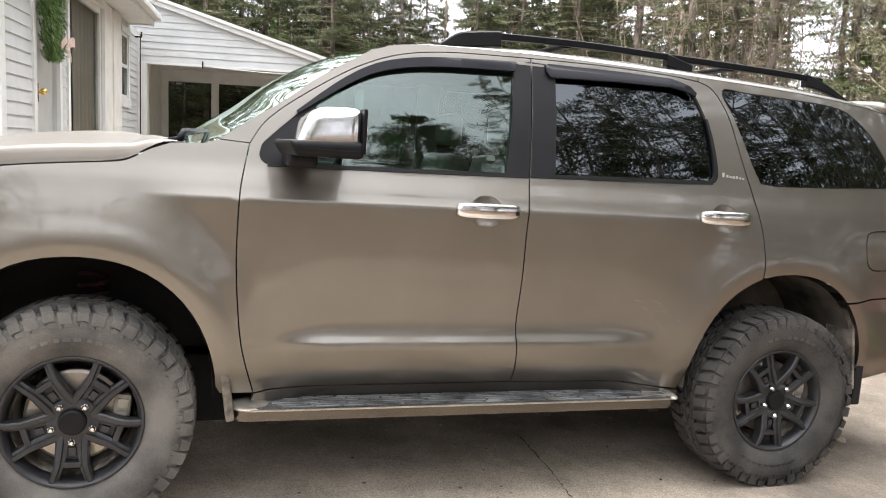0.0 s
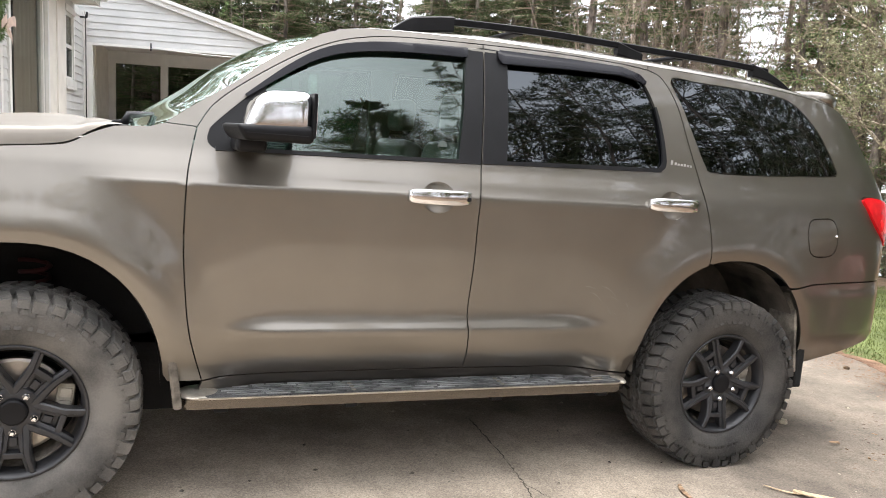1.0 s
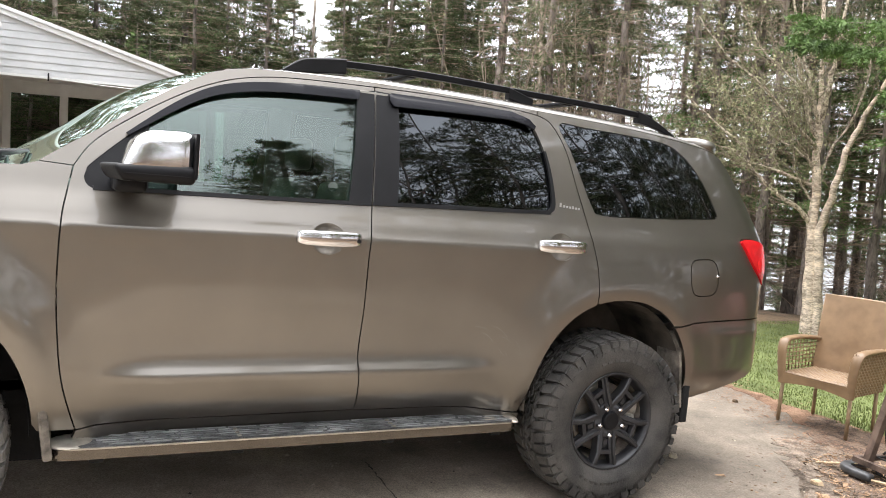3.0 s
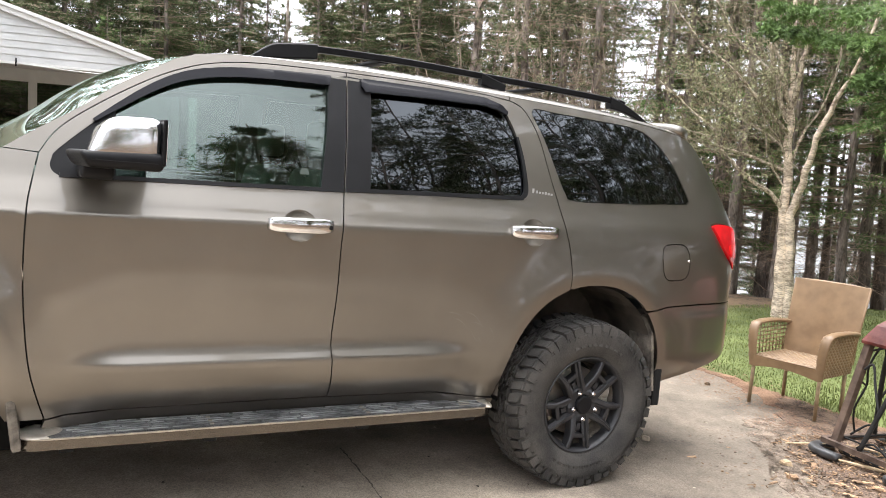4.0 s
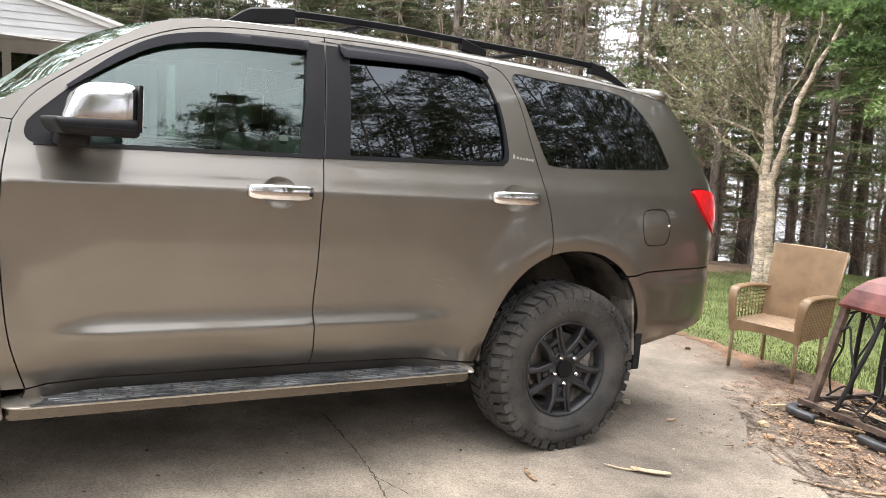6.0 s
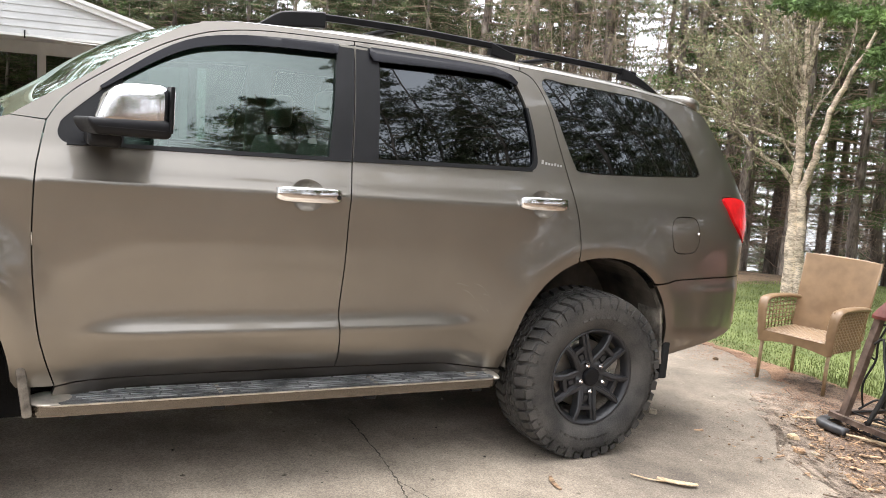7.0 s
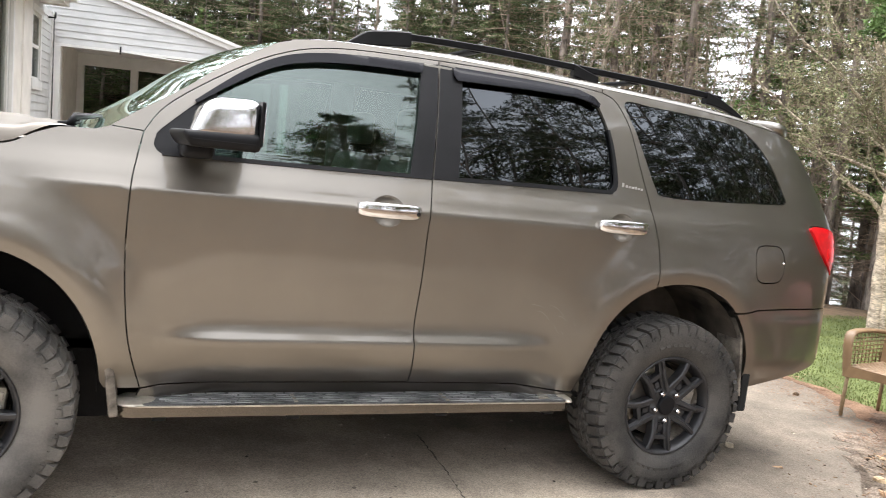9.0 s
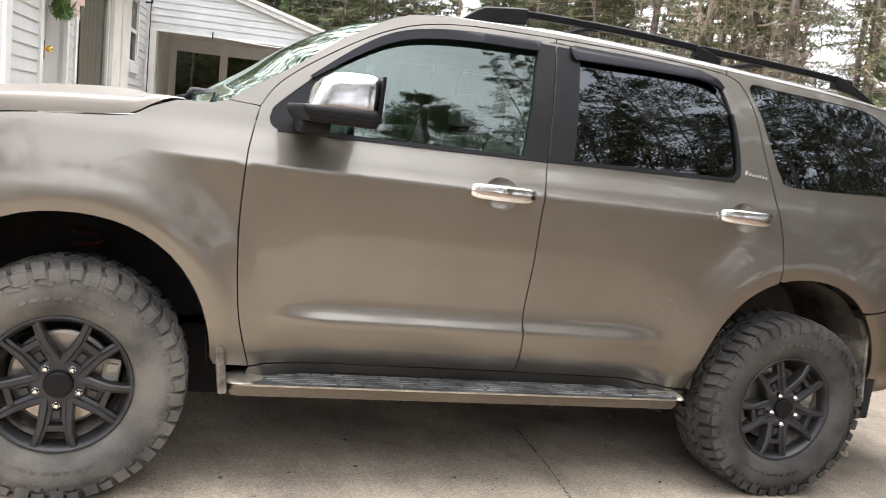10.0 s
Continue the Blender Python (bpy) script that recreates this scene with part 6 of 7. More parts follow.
# the wood behind the camera, thin over the drive's mouth and thick to the rear of the car
for j in range(27):
    if j in (1, 3, 4):          # a thin place that lets the sky through
        continue
    az, r = radians(99 + 2.05 * j), (13.5, 17.0, 20.0, 15.0, 18.5)[j % 5] + .6 * math.sin(j * 2.3)
    x, y = 1.5 + r * math.sin(az), .2 + r * math.cos(az)
    spots.append((x, y))
    plant("spruce", TIERED[j % 2], pose(x, y, land(x, y) - .05, 0, 0, 67 * j) @ Matrix.Diagonal((1.1, 1.1, 1.2 + .14 * math.sin(j * 1.7), 1)), "broad spruce with level tiers of boughs", "tree", "spruces of the wood behind the drive")
wood(14, polar(100, 140, 17, 24), 1.4, (0, 1), grow=1.25, models=PLAIN)
wood(12, polar(146, 154, 20, 32), 1.3, (1, 0, 1), models=PLAIN)
wood(18, polar(173, 190, 22, 34), 1.3, (1, 0, 1), models=PLAIN)
wood(10, polar(188, 214, 36, 46), 1.6, (1, 0, 1), models=PLAIN)
wood(10, polar(196, 265, 16, 26), 1.8, (0, 1), models=PLAIN)
# trees out of view to the right, added to darken the tail's reflections
wood(24, polar(67, 98, 13, 24), 1.1, (0, 1, 1), models=PLAIN)
for j in range(10):
    az, r = radians(73 + 2.3 * j), 9.8 + 1.6 * (j % 3)
    x, y = .55 + r * math.sin(az), -3.1 + r * math.cos(az)
    plant("lush_spruce", LUSH_LOW, pose(x, y, land(x, y) - .1, 0, 0, 53 * j), "bushy dark spruce out of view, added to darken the car's reflections", "tree", "bushy spruces at the edge of the lawn")
# unseen row of spruces, raised to keep low skylight from under the car
for j in range(44):
    az, r = radians(157 + 2.4 * j), 18.5 + 3.0 * math.sin(j * 2.1)
    x, y = .55 + r * math.sin(az), -3.1 + r * math.cos(az)
    if math.hypot(x - 7.6, y + 18.4) > 3.2:
        plant("spruce", PLAIN[j % 2], pose(x, y, land(x, y) - .05, 0, 0, 83 * j) @ Matrix.Diagonal((1.1, 1.1, (.68 if az < radians(176) else .84) + .10 * math.sin(j * 1.3), 1)), "young green spruce out of view, added to cut low skylight", "tree", "spruces of the wood behind the drive")
# one spruce alone behind the camera, and a thicket behind the garage
plant("spruce", LONE, pose(7.6, -18.4, land(7.6, -18.4)) @ Matrix.Diagonal((2.7, 2.7, 1.60, 1)), "lone spruce with green boughs low down", "tree", "spruces of the wood behind the drive")
for j in range(9):
    x, y = -2.0 + 1.1 * j, 17.3 + 1.4 * (j % 2)
    plant("lush_spruce", LUSH_MID, pose(x, y, land(x, y) - .4, 0, 0, 47 * j) @ Matrix.Diagonal((.8, .8, .62, 1)), "bushy green spruce behind the garage", "tree", "bushy spruces behind the garage")
for (az, r, s, turn) in ((44.5, 15.6, 1.25, 10), (48.5, 17, 1.2, 80), (55.0, 15.4, 1.1, 140), (35.0, 18.5, 1.3, 200), (46, 20, 1.2, 300)):
    x, y = .55 + r * math.sin(radians(az)), -3.1 + r * math.cos(radians(az))
    plant("lush_spruce", LUSH_MID, pose(x, y, land(x, y) - .1, 0, 0, turn) @ Matrix.Diagonal((s * .9, s * .9, s, 1)), "full green spruce with boughs down to the ground", "tree", "green spruces in the wood")
for j in range(9):
    x, y = -2.5 + 1.2 * j, 19.6 + .8 * (j % 2)
    plant("lush_spruce", LUSH_LOW, pose(x + .5, y - 1.3, land(x + .5, y - 1.3) - .1, 0, 0, 31 * j) @ Matrix.Diagonal((1.0, 1.0, .7, 1)), "bushy dark spruce behind the garage", "tree", "bushy spruces behind the garage")
    plant("lush_spruce", LUSH_LOW, pose(x, y, land(x, y) - .3, 0, 0, 71 * j) @ Matrix.Diagonal((1.15, 1.15, 1.05, 1)), "bushy dark spruce behind the garage", "tree", "bushy spruces behind the garage")
# the lush spruces whose boughs hang out over the lawn
for j, (x, y, s, r) in enumerate(((10.25, 1.0, 1.0, 40), (13.2, 3.0, 1.2, 150))):
    m = pose(x, y, land(x, y) - .05, 0, 0, r) @ Matrix.Diagonal((s, s, s, 1))
    lush = plant("lush_spruce", LUSH, m, "lush spruce with bright green hanging boughs", "tree", "lush spruces beside the lawn")
    if j:
        continue
    home, rg = m.inverted(), random.Random(61)
    for line in (((x, y, 3.75), (9.4, 1.75, 3.42), (8.65, 2.35, 3.16), (8.15, 2.75, 3.16), (7.8, 3.05, 3.24)), ((x, y, 3.3), (9.4, 1.6, 2.98), (8.8, 2.05, 2.78), (8.45, 2.35, 2.72)),
                 ((x, y, 4.1), (9.3, 1.9, 3.7), (8.5, 2.7, 3.46), (8.0, 3.2, 3.5))):
        way = [home @ Vector(p) for p in spline(line, 6)]
        wv, wf, nv, nf = [], [], [], []
        n = len(way) - 1
        for i in range(n):
            thin(way[i], way[i + 1], .022 - .018 * i / n, .022 - .018 * (i + 1) / n, wv, wf, 5)
            d = (way[i + 1] - way[i]).normalized()
            for side in (-1, 1, -1, 1):
                p = way[i].lerp(way[i + 1], rg.random())
                out = (d * .8 + d.cross(Vector((0, 0, 1))) * side + Vector((0, 0, -.5 * rg.random()))).normalized()
                q = p + out * (.62 - .42 * i / n) * (.6 + .6 * rg.random())
                thin(p, q, .005, .002, wv, wf)
                spray(p, q, rg, nv, nf, .014, .055, .010)
                for _ in range(3):
                    e = p.lerp(q, .25 + .6 * rg.random())
                    spray(e, e + (out + Vector((rg.random() - .5, rg.random() - .5, -.6 * rg.random())) * 1.4).normalized() * .17, rg, nv, nf, .014, .05, .010)
            spray(way[i], way[i + 1], rg, nv, nf, .014, .055, .010)
        bough = mesh_object("bough", wv, wf, BARK, lush)
        tagged(mesh_object("needles", nv, nf, FRESH, bough), kind="stuff")


class Bare:
    """A leafless tree: limbs in one mesh, fine twigs in a second, buds in a third."""

    def __init__(self, seed):
        self.rng = random.Random(seed)
        self.limbs, self.twigs, self.buds = [], ([], []), ([], [])

    def limb(self, points, r0, r1, sides=8, power=1.0, rough=0.0):
        pts = spline(points, 5)
        n = len(pts)
        wob = [Vector(p) + Vector((noise.noise((p[2] * 2, i * .3, 1)), noise.noise((i * .3, p[2] * 2, 4)), 0)) * .03 for i, p in enumerate(pts)]
        v, f = tube(wob, [r1 + (r0 - r1) * (1 - i / (n - 1)) ** power for i in range(n)], sides, False)
        if rough:          # flaking bark and lichen make the outline knobbly
            v = [Vector(p) + Vector((noise.noise(Vector(p) * 23), noise.noise(Vector(p) * 23 + Vector((7, 0, 0))), noise.noise(Vector(p) * 23 + Vector((0, 9, 0))))) * rough for p in v]
        self.limbs.append((v, f))
        return wob

    def twig(self, a, d, L, r, depth, bud=.5, up=.12):
        rg = self.rng
        p = a
        n = 4
        for i in range(n):
            d = (d + Vector((rg.random() - .5, rg.random() - .5, rg.random() - .5 + up)) * .55).normalized()
            q = p + d * (L / n)
            thin(p, q, r * (1 - .2 * i), r * (1 - .2 * (i + 1)), *self.twigs)
            if depth > 0:
                for _ in range(2 if rg.random() < .6 else 1):
                    e = (d + Vector((rg.random() - .5, rg.random() - .5, rg.random() - .45)) * 1.5).normalized()
                    self.twig(q, e, L * (.38 + .25 * rg.random()), r * .6, depth - 1, bud, up)
            elif rg.random() < bud:
                s = .007 + .011 * rg.random()
                u = Vector((rg.random() - .5, rg.random() - .5, rg.random() - .5)).normalized()
                w = u.orthogonal().normalized() * s
                o = len(self.buds[0])
                self.buds[0].extend((q - w, q + u.cross(w), q + w, q + u * s * 2.2))
                self.buds[1].append((o, o + 1, o + 2, o + 3))
            p = q

    def dress(self, line, count, L, r, depth, bud=.5, start=.2):
        for i in range(count):
            s = start + (1 - start) * (i + self.rng.random()) / count
            k = min(len(line) - 2, int(s * (len(line) - 1)))
            p = line[k].lerp(line[k + 1], s * (len(line) - 1) - k)
            along = (line[k + 1] - line[k]).normalized()
            e = (along * .7 + Vector((self.rng.random() - .5, self.rng.random() - .5, self.rng.random() - .35)) * 1.6).normalized()
            self.twig(p, e, L * (.6 + .7 * self.rng.random()) * (1.15 - .5 * s), r, depth, bud)

    def plant(self, name, m, bark, twig, label, category, group="", branch=None):
        ob = holder(name, m, label, category, group)
        for i, (v, f) in enumerate(self.limbs):
            mesh_object("limb" if i else "trunk", v, f, (branch or bark) if i > 1 else bark, ob, smooth=True)
        tagged(mesh_object("twig_mass", *self.twigs, twig, ob), kind="stuff")
        if self.buds[0]:
            tagged(mesh_object("bud_mass", *self.buds, BUDS, ob), kind="stuff")
        return ob


# the birch at the lawn's edge: r is to its right as seen from the drive, h is height, b is depth
birch = Bare(4)
RIGHT, AWAY = Vector((.62, -.785, 0)), Vector((.785, .62, 0))


def rhb(*pts):
    return [tuple(RIGHT * r + AWAY * b + Vector((0, 0, h))) for r, h, b in pts]


stem = birch.limb(rhb((-.03, -.1, 0), (-.02, .29, 0), (-.04, .74, 0), (-.06, 1.19, .02), (-.07, 1.64, .03), (-.08, 2.08, .04), (-.11, 2.51, .05), (-.13, 2.94, .05), (-.14, 3.3, .08), (-.18, 3.8, .1), (-.25, 4.8, .15), (-.2, 6.2, .2), (-.1, 7.6, .2)), .098, .015, 14, 1.35)
limbs = [
    (rhb((.085, -.1, -.03), (.085, .29, -.03), (.055, .74, -.04), (.025, 1.19, -.05), (.02, 1.46, -.05), (.09, 1.73, -.1), (.15, 2.04, -.15), (.23, 2.44, -.2), (.34, 2.74, -.2), (.46, 3.04, -.25), (.60, 3.35, -.3), (.85, 4.3, -.4), (1.0, 5.4, -.4)), .082, .010),
    (rhb((-.10, 1.47, 0), (-.29, 1.67, -.1), (-.52, 1.81, -.2), (-.73, 2.0, -.25), (-.92, 2.19, -.3), (-1.07, 2.48, -.3), (-1.42, 2.76, -.35), (-1.8, 3.1, -.4)), .036, .006),
    (rhb((-.10, 1.97, .05), (-.35, 2.06, .15), (-.57, 2.15, .2), (-.77, 2.21, .3), (-1.0, 2.28, .35), (-1.25, 2.43, .4), (-1.53, 2.51, .4)), .028, .006),
    (rhb((-.12, 2.48, 0), (-.33, 2.68, -.1), (-.52, 2.87, -.2), (-.68, 3.06, -.3), (-.85, 3.23, -.4), (-1.04, 3.41, -.45), (-1.32, 3.63, -.5), (-1.7, 4.1, -.6)), .030, .007),
    (rhb((-.12, 2.60, .02), (-.25, 2.88, .08), (-.32, 3.15, .1), (-.41, 3.45, .15), (-.51, 3.8, .2), (-.62, 4.6, .3), (-.8, 5.8, .3)), .046, .010),
    (rhb((-.12, 2.72, .05), (-.20, 3.03, -.05), (-.29, 3.33, -.1), (-.36, 3.54, -.1), (-.44, 3.8, -.1), (-.5, 4.8, 0)), .036, .009),
    (rhb((-.12, 2.85, .05), (-.06, 3.2, 0), (-.03, 3.5, 0), (0, 3.8, 0), (.1, 5.0, .1), (.15, 6.2, .1)), .042, .010),
    (rhb((-.06, 1.97, .05), (.03, 2.43, .1), (.20, 2.74, .2), (.38, 3.29, .3), (.42, 3.7, .35), (.5, 4.6, .5)), .022, .006),
    (rhb((-.09, 1.74, 0), (-.26, 1.98, -.05), (-.37, 2.24, -.1), (-.42, 2.55, -.1), (-.45, 2.9, -.1)), .017, .005),
    (rhb((-.11, 2.10, 0), (-.24, 2.38, -.1), (-.38, 2.58, -.2), (-.48, 2.80, -.3)), .016, .005),
    (rhb((-.10, 2.25, .05), (-.45, 2.5, .3), (-.85, 2.75, .5), (-1.3, 3.1, .6)), .020, .005),
    (rhb((-.13, 2.95, .05), (-.5, 3.4, .3), (-.9, 3.8, .5), (-1.3, 4.4, .6)), .022, .006),
]
lines = [birch.limb(p, a * .92, b, rough=.014) for p, a, b in limbs]
for i, ln in enumerate(lines):
    birch.dress(ln, 15 if i in (1, 2, 3, 10, 11) else 9, .85, .0055, 2, .42 if i in (1, 2, 3, 8, 9, 10) else .05, .45 if i == 0 else .2)
    birch.dress(ln, 18, .16, .0045, 1, .5 if i in (1, 2, 3, 8, 9, 10) else .1, .12)
birch.dress(stem[35:], 10, 1.1, .008, 2, .05)
birch.plant("birch", pose(9.77, 4.18, land(9.77, 4.18)), BIRCH, LICHEN, "pale peeling birch with bare lichen-covered branches", "tree", branch=LIMB_BARK)

# bare brush at the edge of the wood
for j, (x, y, hh) in enumerate(((8.2, 7.4, 4.2), (7.3, 8.6, 4.6), (9.4, 7.4, 4.4))):
    bush = Bare(30 + j)
    rg = random.Random(50 + j)
    for i in range(7):
        a = rg.random() * 6.283
        s = .25 + .35 * rg.random()
        ln = bush.limb([(0, 0, -.1), (math.cos(a) * s * .4, math.sin(a) * s * .4, hh * .3), (math.cos(a) * s * 1.3, math.sin(a) * s * 1.3, hh * .65), (math.cos(a) * s * 2.4, math.sin(a) * s * 2.4, hh * (.9 + .2 * rg.random()))], .022, .004, 5)
        bush.dress(ln, 11, .85, .0042, 2, .06)
    bush.plant("bare_bush", pose(x, y, land(x, y)), BRUSH, BRUSH, "tall bare grey-brown brush at the wood's edge", "bush", "bare brush along the wood")

# slim pale trunks standing among the spruces
for j, (az, r, hh) in enumerate(((22.5, 24, 12), (25.0, 22, 11), (33.5, 17, 10), (35.2, 18.5, 11), (12, 26, 12), (16.5, 25, 12), (40, 20, 10))):
    a = radians(az)
    x, y = .55 + r * math.sin(a), -3.1 + r * math.cos(a)
    asp = Bare(80 + j)
    ln = asp.limb([(0, 0, -.2), (.1, .0, hh * .3), (.05, .1, hh * .6), (.2, .1, hh)], .085, .015, 8)
    asp.dress(ln[4:], 22, 1.5, .010, 2, .0)
    asp.plant("aspen", pose(x, y, land(x, y), 0, (j % 3 - 1) * 3, 50 * j), ASPEN, TWIG, "slim pale bare aspen among the spruces", "tree", "pale bare trees in the wood")


# ---------------------------------------------------------------- wicker armchair
WICKER = material("tan_woven_wicker", (0.200, 0.124, 0.066), rough=0.40, spread=0.08, scale=9, second=(0.245, 0.158, 0.086), by_object=0.06)
LEG = material("dusty_tan_metal_leg", (0.30, 0.215, 0.13), rough=0.5, metal=0.2, spread=0.25, scale=20)


def weave(name, fn, nu, nv, mat, parent, thick=.006, label=""):
    """Basket-woven panel: strands over and under on fn(u, v); a strand is proud on every other crossing."""
    verts, faces = [], []
    sub = 4

    def point(u, v):
        p = Vector(fn(u, v))
        e = 1e-3
        a = Vector(fn(min(1, u + e), v)) - Vector(fn(max(0, u - e), v))
        b = Vector(fn(u, min(1, v + e))) - Vector(fn(u, max(0, v - e)))
        return p, a.cross(b).normalized()
    for i in range(nu * sub + 1):
        for j in range(nv * sub + 1):
            u, v = i / (nu * sub), j / (nv * sub)
            p, n = point(u, v)
            row = min(nv - 1, int(v * nv))
            over = math.sin(math.pi * u * nu + (math.pi if row % 2 else 0))
            h = thick * (.75 * math.copysign(abs(over) ** .5, over) + .5) * abs(math.sin(math.pi * v * nv)) ** .4
            verts.append(p + n * h)
    m = nv * sub + 1
    for i in range(nu * sub):
        for j in range(nv * sub):
            faces.append((i * m + j, (i + 1) * m + j, (i + 1) * m + j + 1, i * m + j + 1))
    k = len(verts)
    back = []
    for i in range(nu * sub + 1):
        for j in range(nv * sub + 1):
            u, v = i / (nu * sub), j / (nv * sub)
            p, n = point(u, v)
            back.append(p - n * .014)
    verts += back
    for i in range(nu * sub):
        for j in range(nv * sub):
            faces.append((k + i * m + j, k + i * m + j + 1, k + (i + 1) * m + j + 1, k + (i + 1) * m + j))
    return mesh_object(name, verts, faces, mat, parent, label, smooth=True)


# local axes of the chair: x to its own left arm, y forward out of the seat
chair = holder("wicker_armchair", TILT @ pose(5.755, .765, .008, 0, 0, 102), "tan woven wicker armchair on slim metal legs", "chair")
W, D, SEAT = .25, .24, .34
for (x, y, r) in ((W, D, 0), (-W, D, 0), (W * .9, -D, 1), (-W * .9, -D, 1)):
    rod("leg", [(x, y, 0), (x * .99, y * .98, SEAT + .02)], .014, LEG, chair)
weave("seat", lambda u, v: (-W * .98 + 2 * W * .98 * u, -D + 2 * D * v, SEAT + .035 - .02 * math.sin(math.pi * u) * math.sin(math.pi * v) - .035 * ramp(.88, 1.0, v)), 20, 20, WICKER, chair, .006)
weave("seat_apron", lambda u, v: (-W * 1.01 + 2 * W * 1.01 * u, D + .018 - .006 * math.sin(math.pi * u), SEAT - .055 + .085 * v + .028 * math.sin(math.pi * u) * (1 - v)), 26, 4, WICKER, chair)
for s in (-1, 1):
    weave("side_apron", (lambda u, v, s=s: (s * (W + .012), (-D + 2 * D * u) * (1 if s < 0 else -1) * -1, SEAT - .04 + .07 * v)), 22, 4, WICKER, chair)


def back_point(u, v):
    x = (-W * 1.02 + 2 * W * 1.02 * u) * (1 + .10 * v)
    return (x, -D + .02 - .13 * v - .045 * math.cos(math.pi * (u - .5)) ** 2 * (1 - .4 * v), SEAT + .02 + .575 * v)


weave("backrest", back_point, 18, 22, WICKER, chair, .0075)
rod("back_rim", [back_point(0, 0), back_point(0, .5), back_point(0, 1), back_point(.25, 1), back_point(.5, 1), back_point(.75, 1), back_point(1, 1), back_point(1, .5), back_point(1, 0)], .013, WICKER, chair)
for s in (-1, 1):
    # arm: a woven top curling down into the front post, and an open lattice below it
    path = [(s * (W + .01), -D - .04, SEAT + .255), (s * (W + .025), -.05, SEAT + .275), (s * (W + .025), D - .06, SEAT + .272), (s * (W + .02), D + .015, SEAT + .235), (s * (W + .01), D + .03, SEAT + .12), (s * W, D + .01, SEAT - .05)]
    pts = spline(path, 6)
    wide = [.028 + .010 * math.sin(math.pi * i / (len(pts) - 1)) for i in range(len(pts))]
    v, f = [], []
    for i, p in enumerate(pts):
        q0, q1 = Vector(pts[max(0, i - 1)]), Vector(pts[min(len(pts) - 1, i + 1)])
        t = (q1 - q0).normalized()
        side = Vector((1, 0, 0))
        nrm = t.cross(side).normalized()
        ring = []
        for k in range(12):
            a = 2 * math.pi * k / 12
            bumpy = 1 + .10 * math.sin(i * 2.6 + k * 1.7)
            ring.append(Vector(p) + side * (wide[i] * math.cos(a) * bumpy) + nrm * (.016 * math.sin(a) * bumpy))
        v += ring
    m = 12
    for i in range(len(pts) - 1):
        for k in range(m):
            f.append((i * m + k, i * m + (k + 1) % m, (i + 1) * m + (k + 1) % m, (i + 1) * m + k))
    mesh_object("arm", v, f, WICKER, chair, smooth=True)
    if s > 0:
        for i in range(9):
            y = -D + .01 + (2 * D - .02) * (i + .5) / 9
            rod("lattice_strand", [(s * (W + .012), y, SEAT + .03), (s * (W + .02), y, SEAT + .262)], .0045, WICKER, chair, sides=6)
        for i in range(7):
            zz = SEAT + .045 + .03 * i
            rod("lattice_strand", [(s * (W + .014), -D - .02, zz), (s * (W + .018), D + .02, zz)], .0045, WICKER, chair, sides=6)
    else:
        weave("arm_panel", (lambda u, v, s=s: (s * (W + .012 + .008 * v), D + .02 - (2 * D + .05) * u, SEAT + .02 + .25 * v)), 22, 12, WICKER, chair)

# ---------------------------------------------------------------- square steel fire pit with a rusty red hood
RUST = material("faded_red_rusty_steel", (0.100, 0.022, 0.018), rough=0.36, metal=0.1, spread=0.3, scale=6, second=(0.165, 0.052, 0.040), bump=0.05, bump_scale=60, fine=0.15)
BROWN_STEEL = material("rusted_brown_steel", (0.085, 0.055, 0.042), rough=0.7, metal=0.3, spread=0.35, scale=12, second=(0.15, 0.105, 0.08), bump=0.2, bump_scale=90)
SOOT = material("sooty_black_steel", (0.014, 0.013, 0.012), rough=0.7, metal=0.2, spread=0.4, scale=12)
PIT_BASE = material("grey_black_moulded_base", (0.020, 0.021, 0.023), rough=0.42, spread=0.35, scale=9, second=(0.055, 0.055, 0.057))
pit = holder("fire_pit", TILT @ pose(5.30, -.40, .010, 0, 0, -6), "square outdoor fire pit with a rusty red hood", "fire pit")
B, T, HT = .30, .215, .725
corners = [(-1, 1), (-1, -1), (1, -1), (1, 1)]
for (sx, sy) in corners:
    v, f = tube([(sx * B, sy * B, .06), (sx * T, sy * T, HT)], [.030, .030], 4)
    mesh_object("leg", v, f, BROWN_STEEL if sx < 0 else SOOT, pit)
    path = spline([(sx * (B - .10), sy * (B + .09), .05), (sx * (B + .06), sy * (B + .08), .05), (sx * (B + .12), sy * (B + .02), .05), (sx * (B + .12), sy * (B - .14), .05)], 5)
    v, f = tube(path, [.028 + .006 * math.sin(math.pi * i / (len(path) - 1)) for i in range(len(path))], 12)
    v = [(p[0], p[1], .030 + max(-.024, min(.020, (p[2] - .05) * 1.1))) for p in v]
    mesh_object("foot", v, f, PIT_BASE, pit, "rounded black base corner", smooth=True)
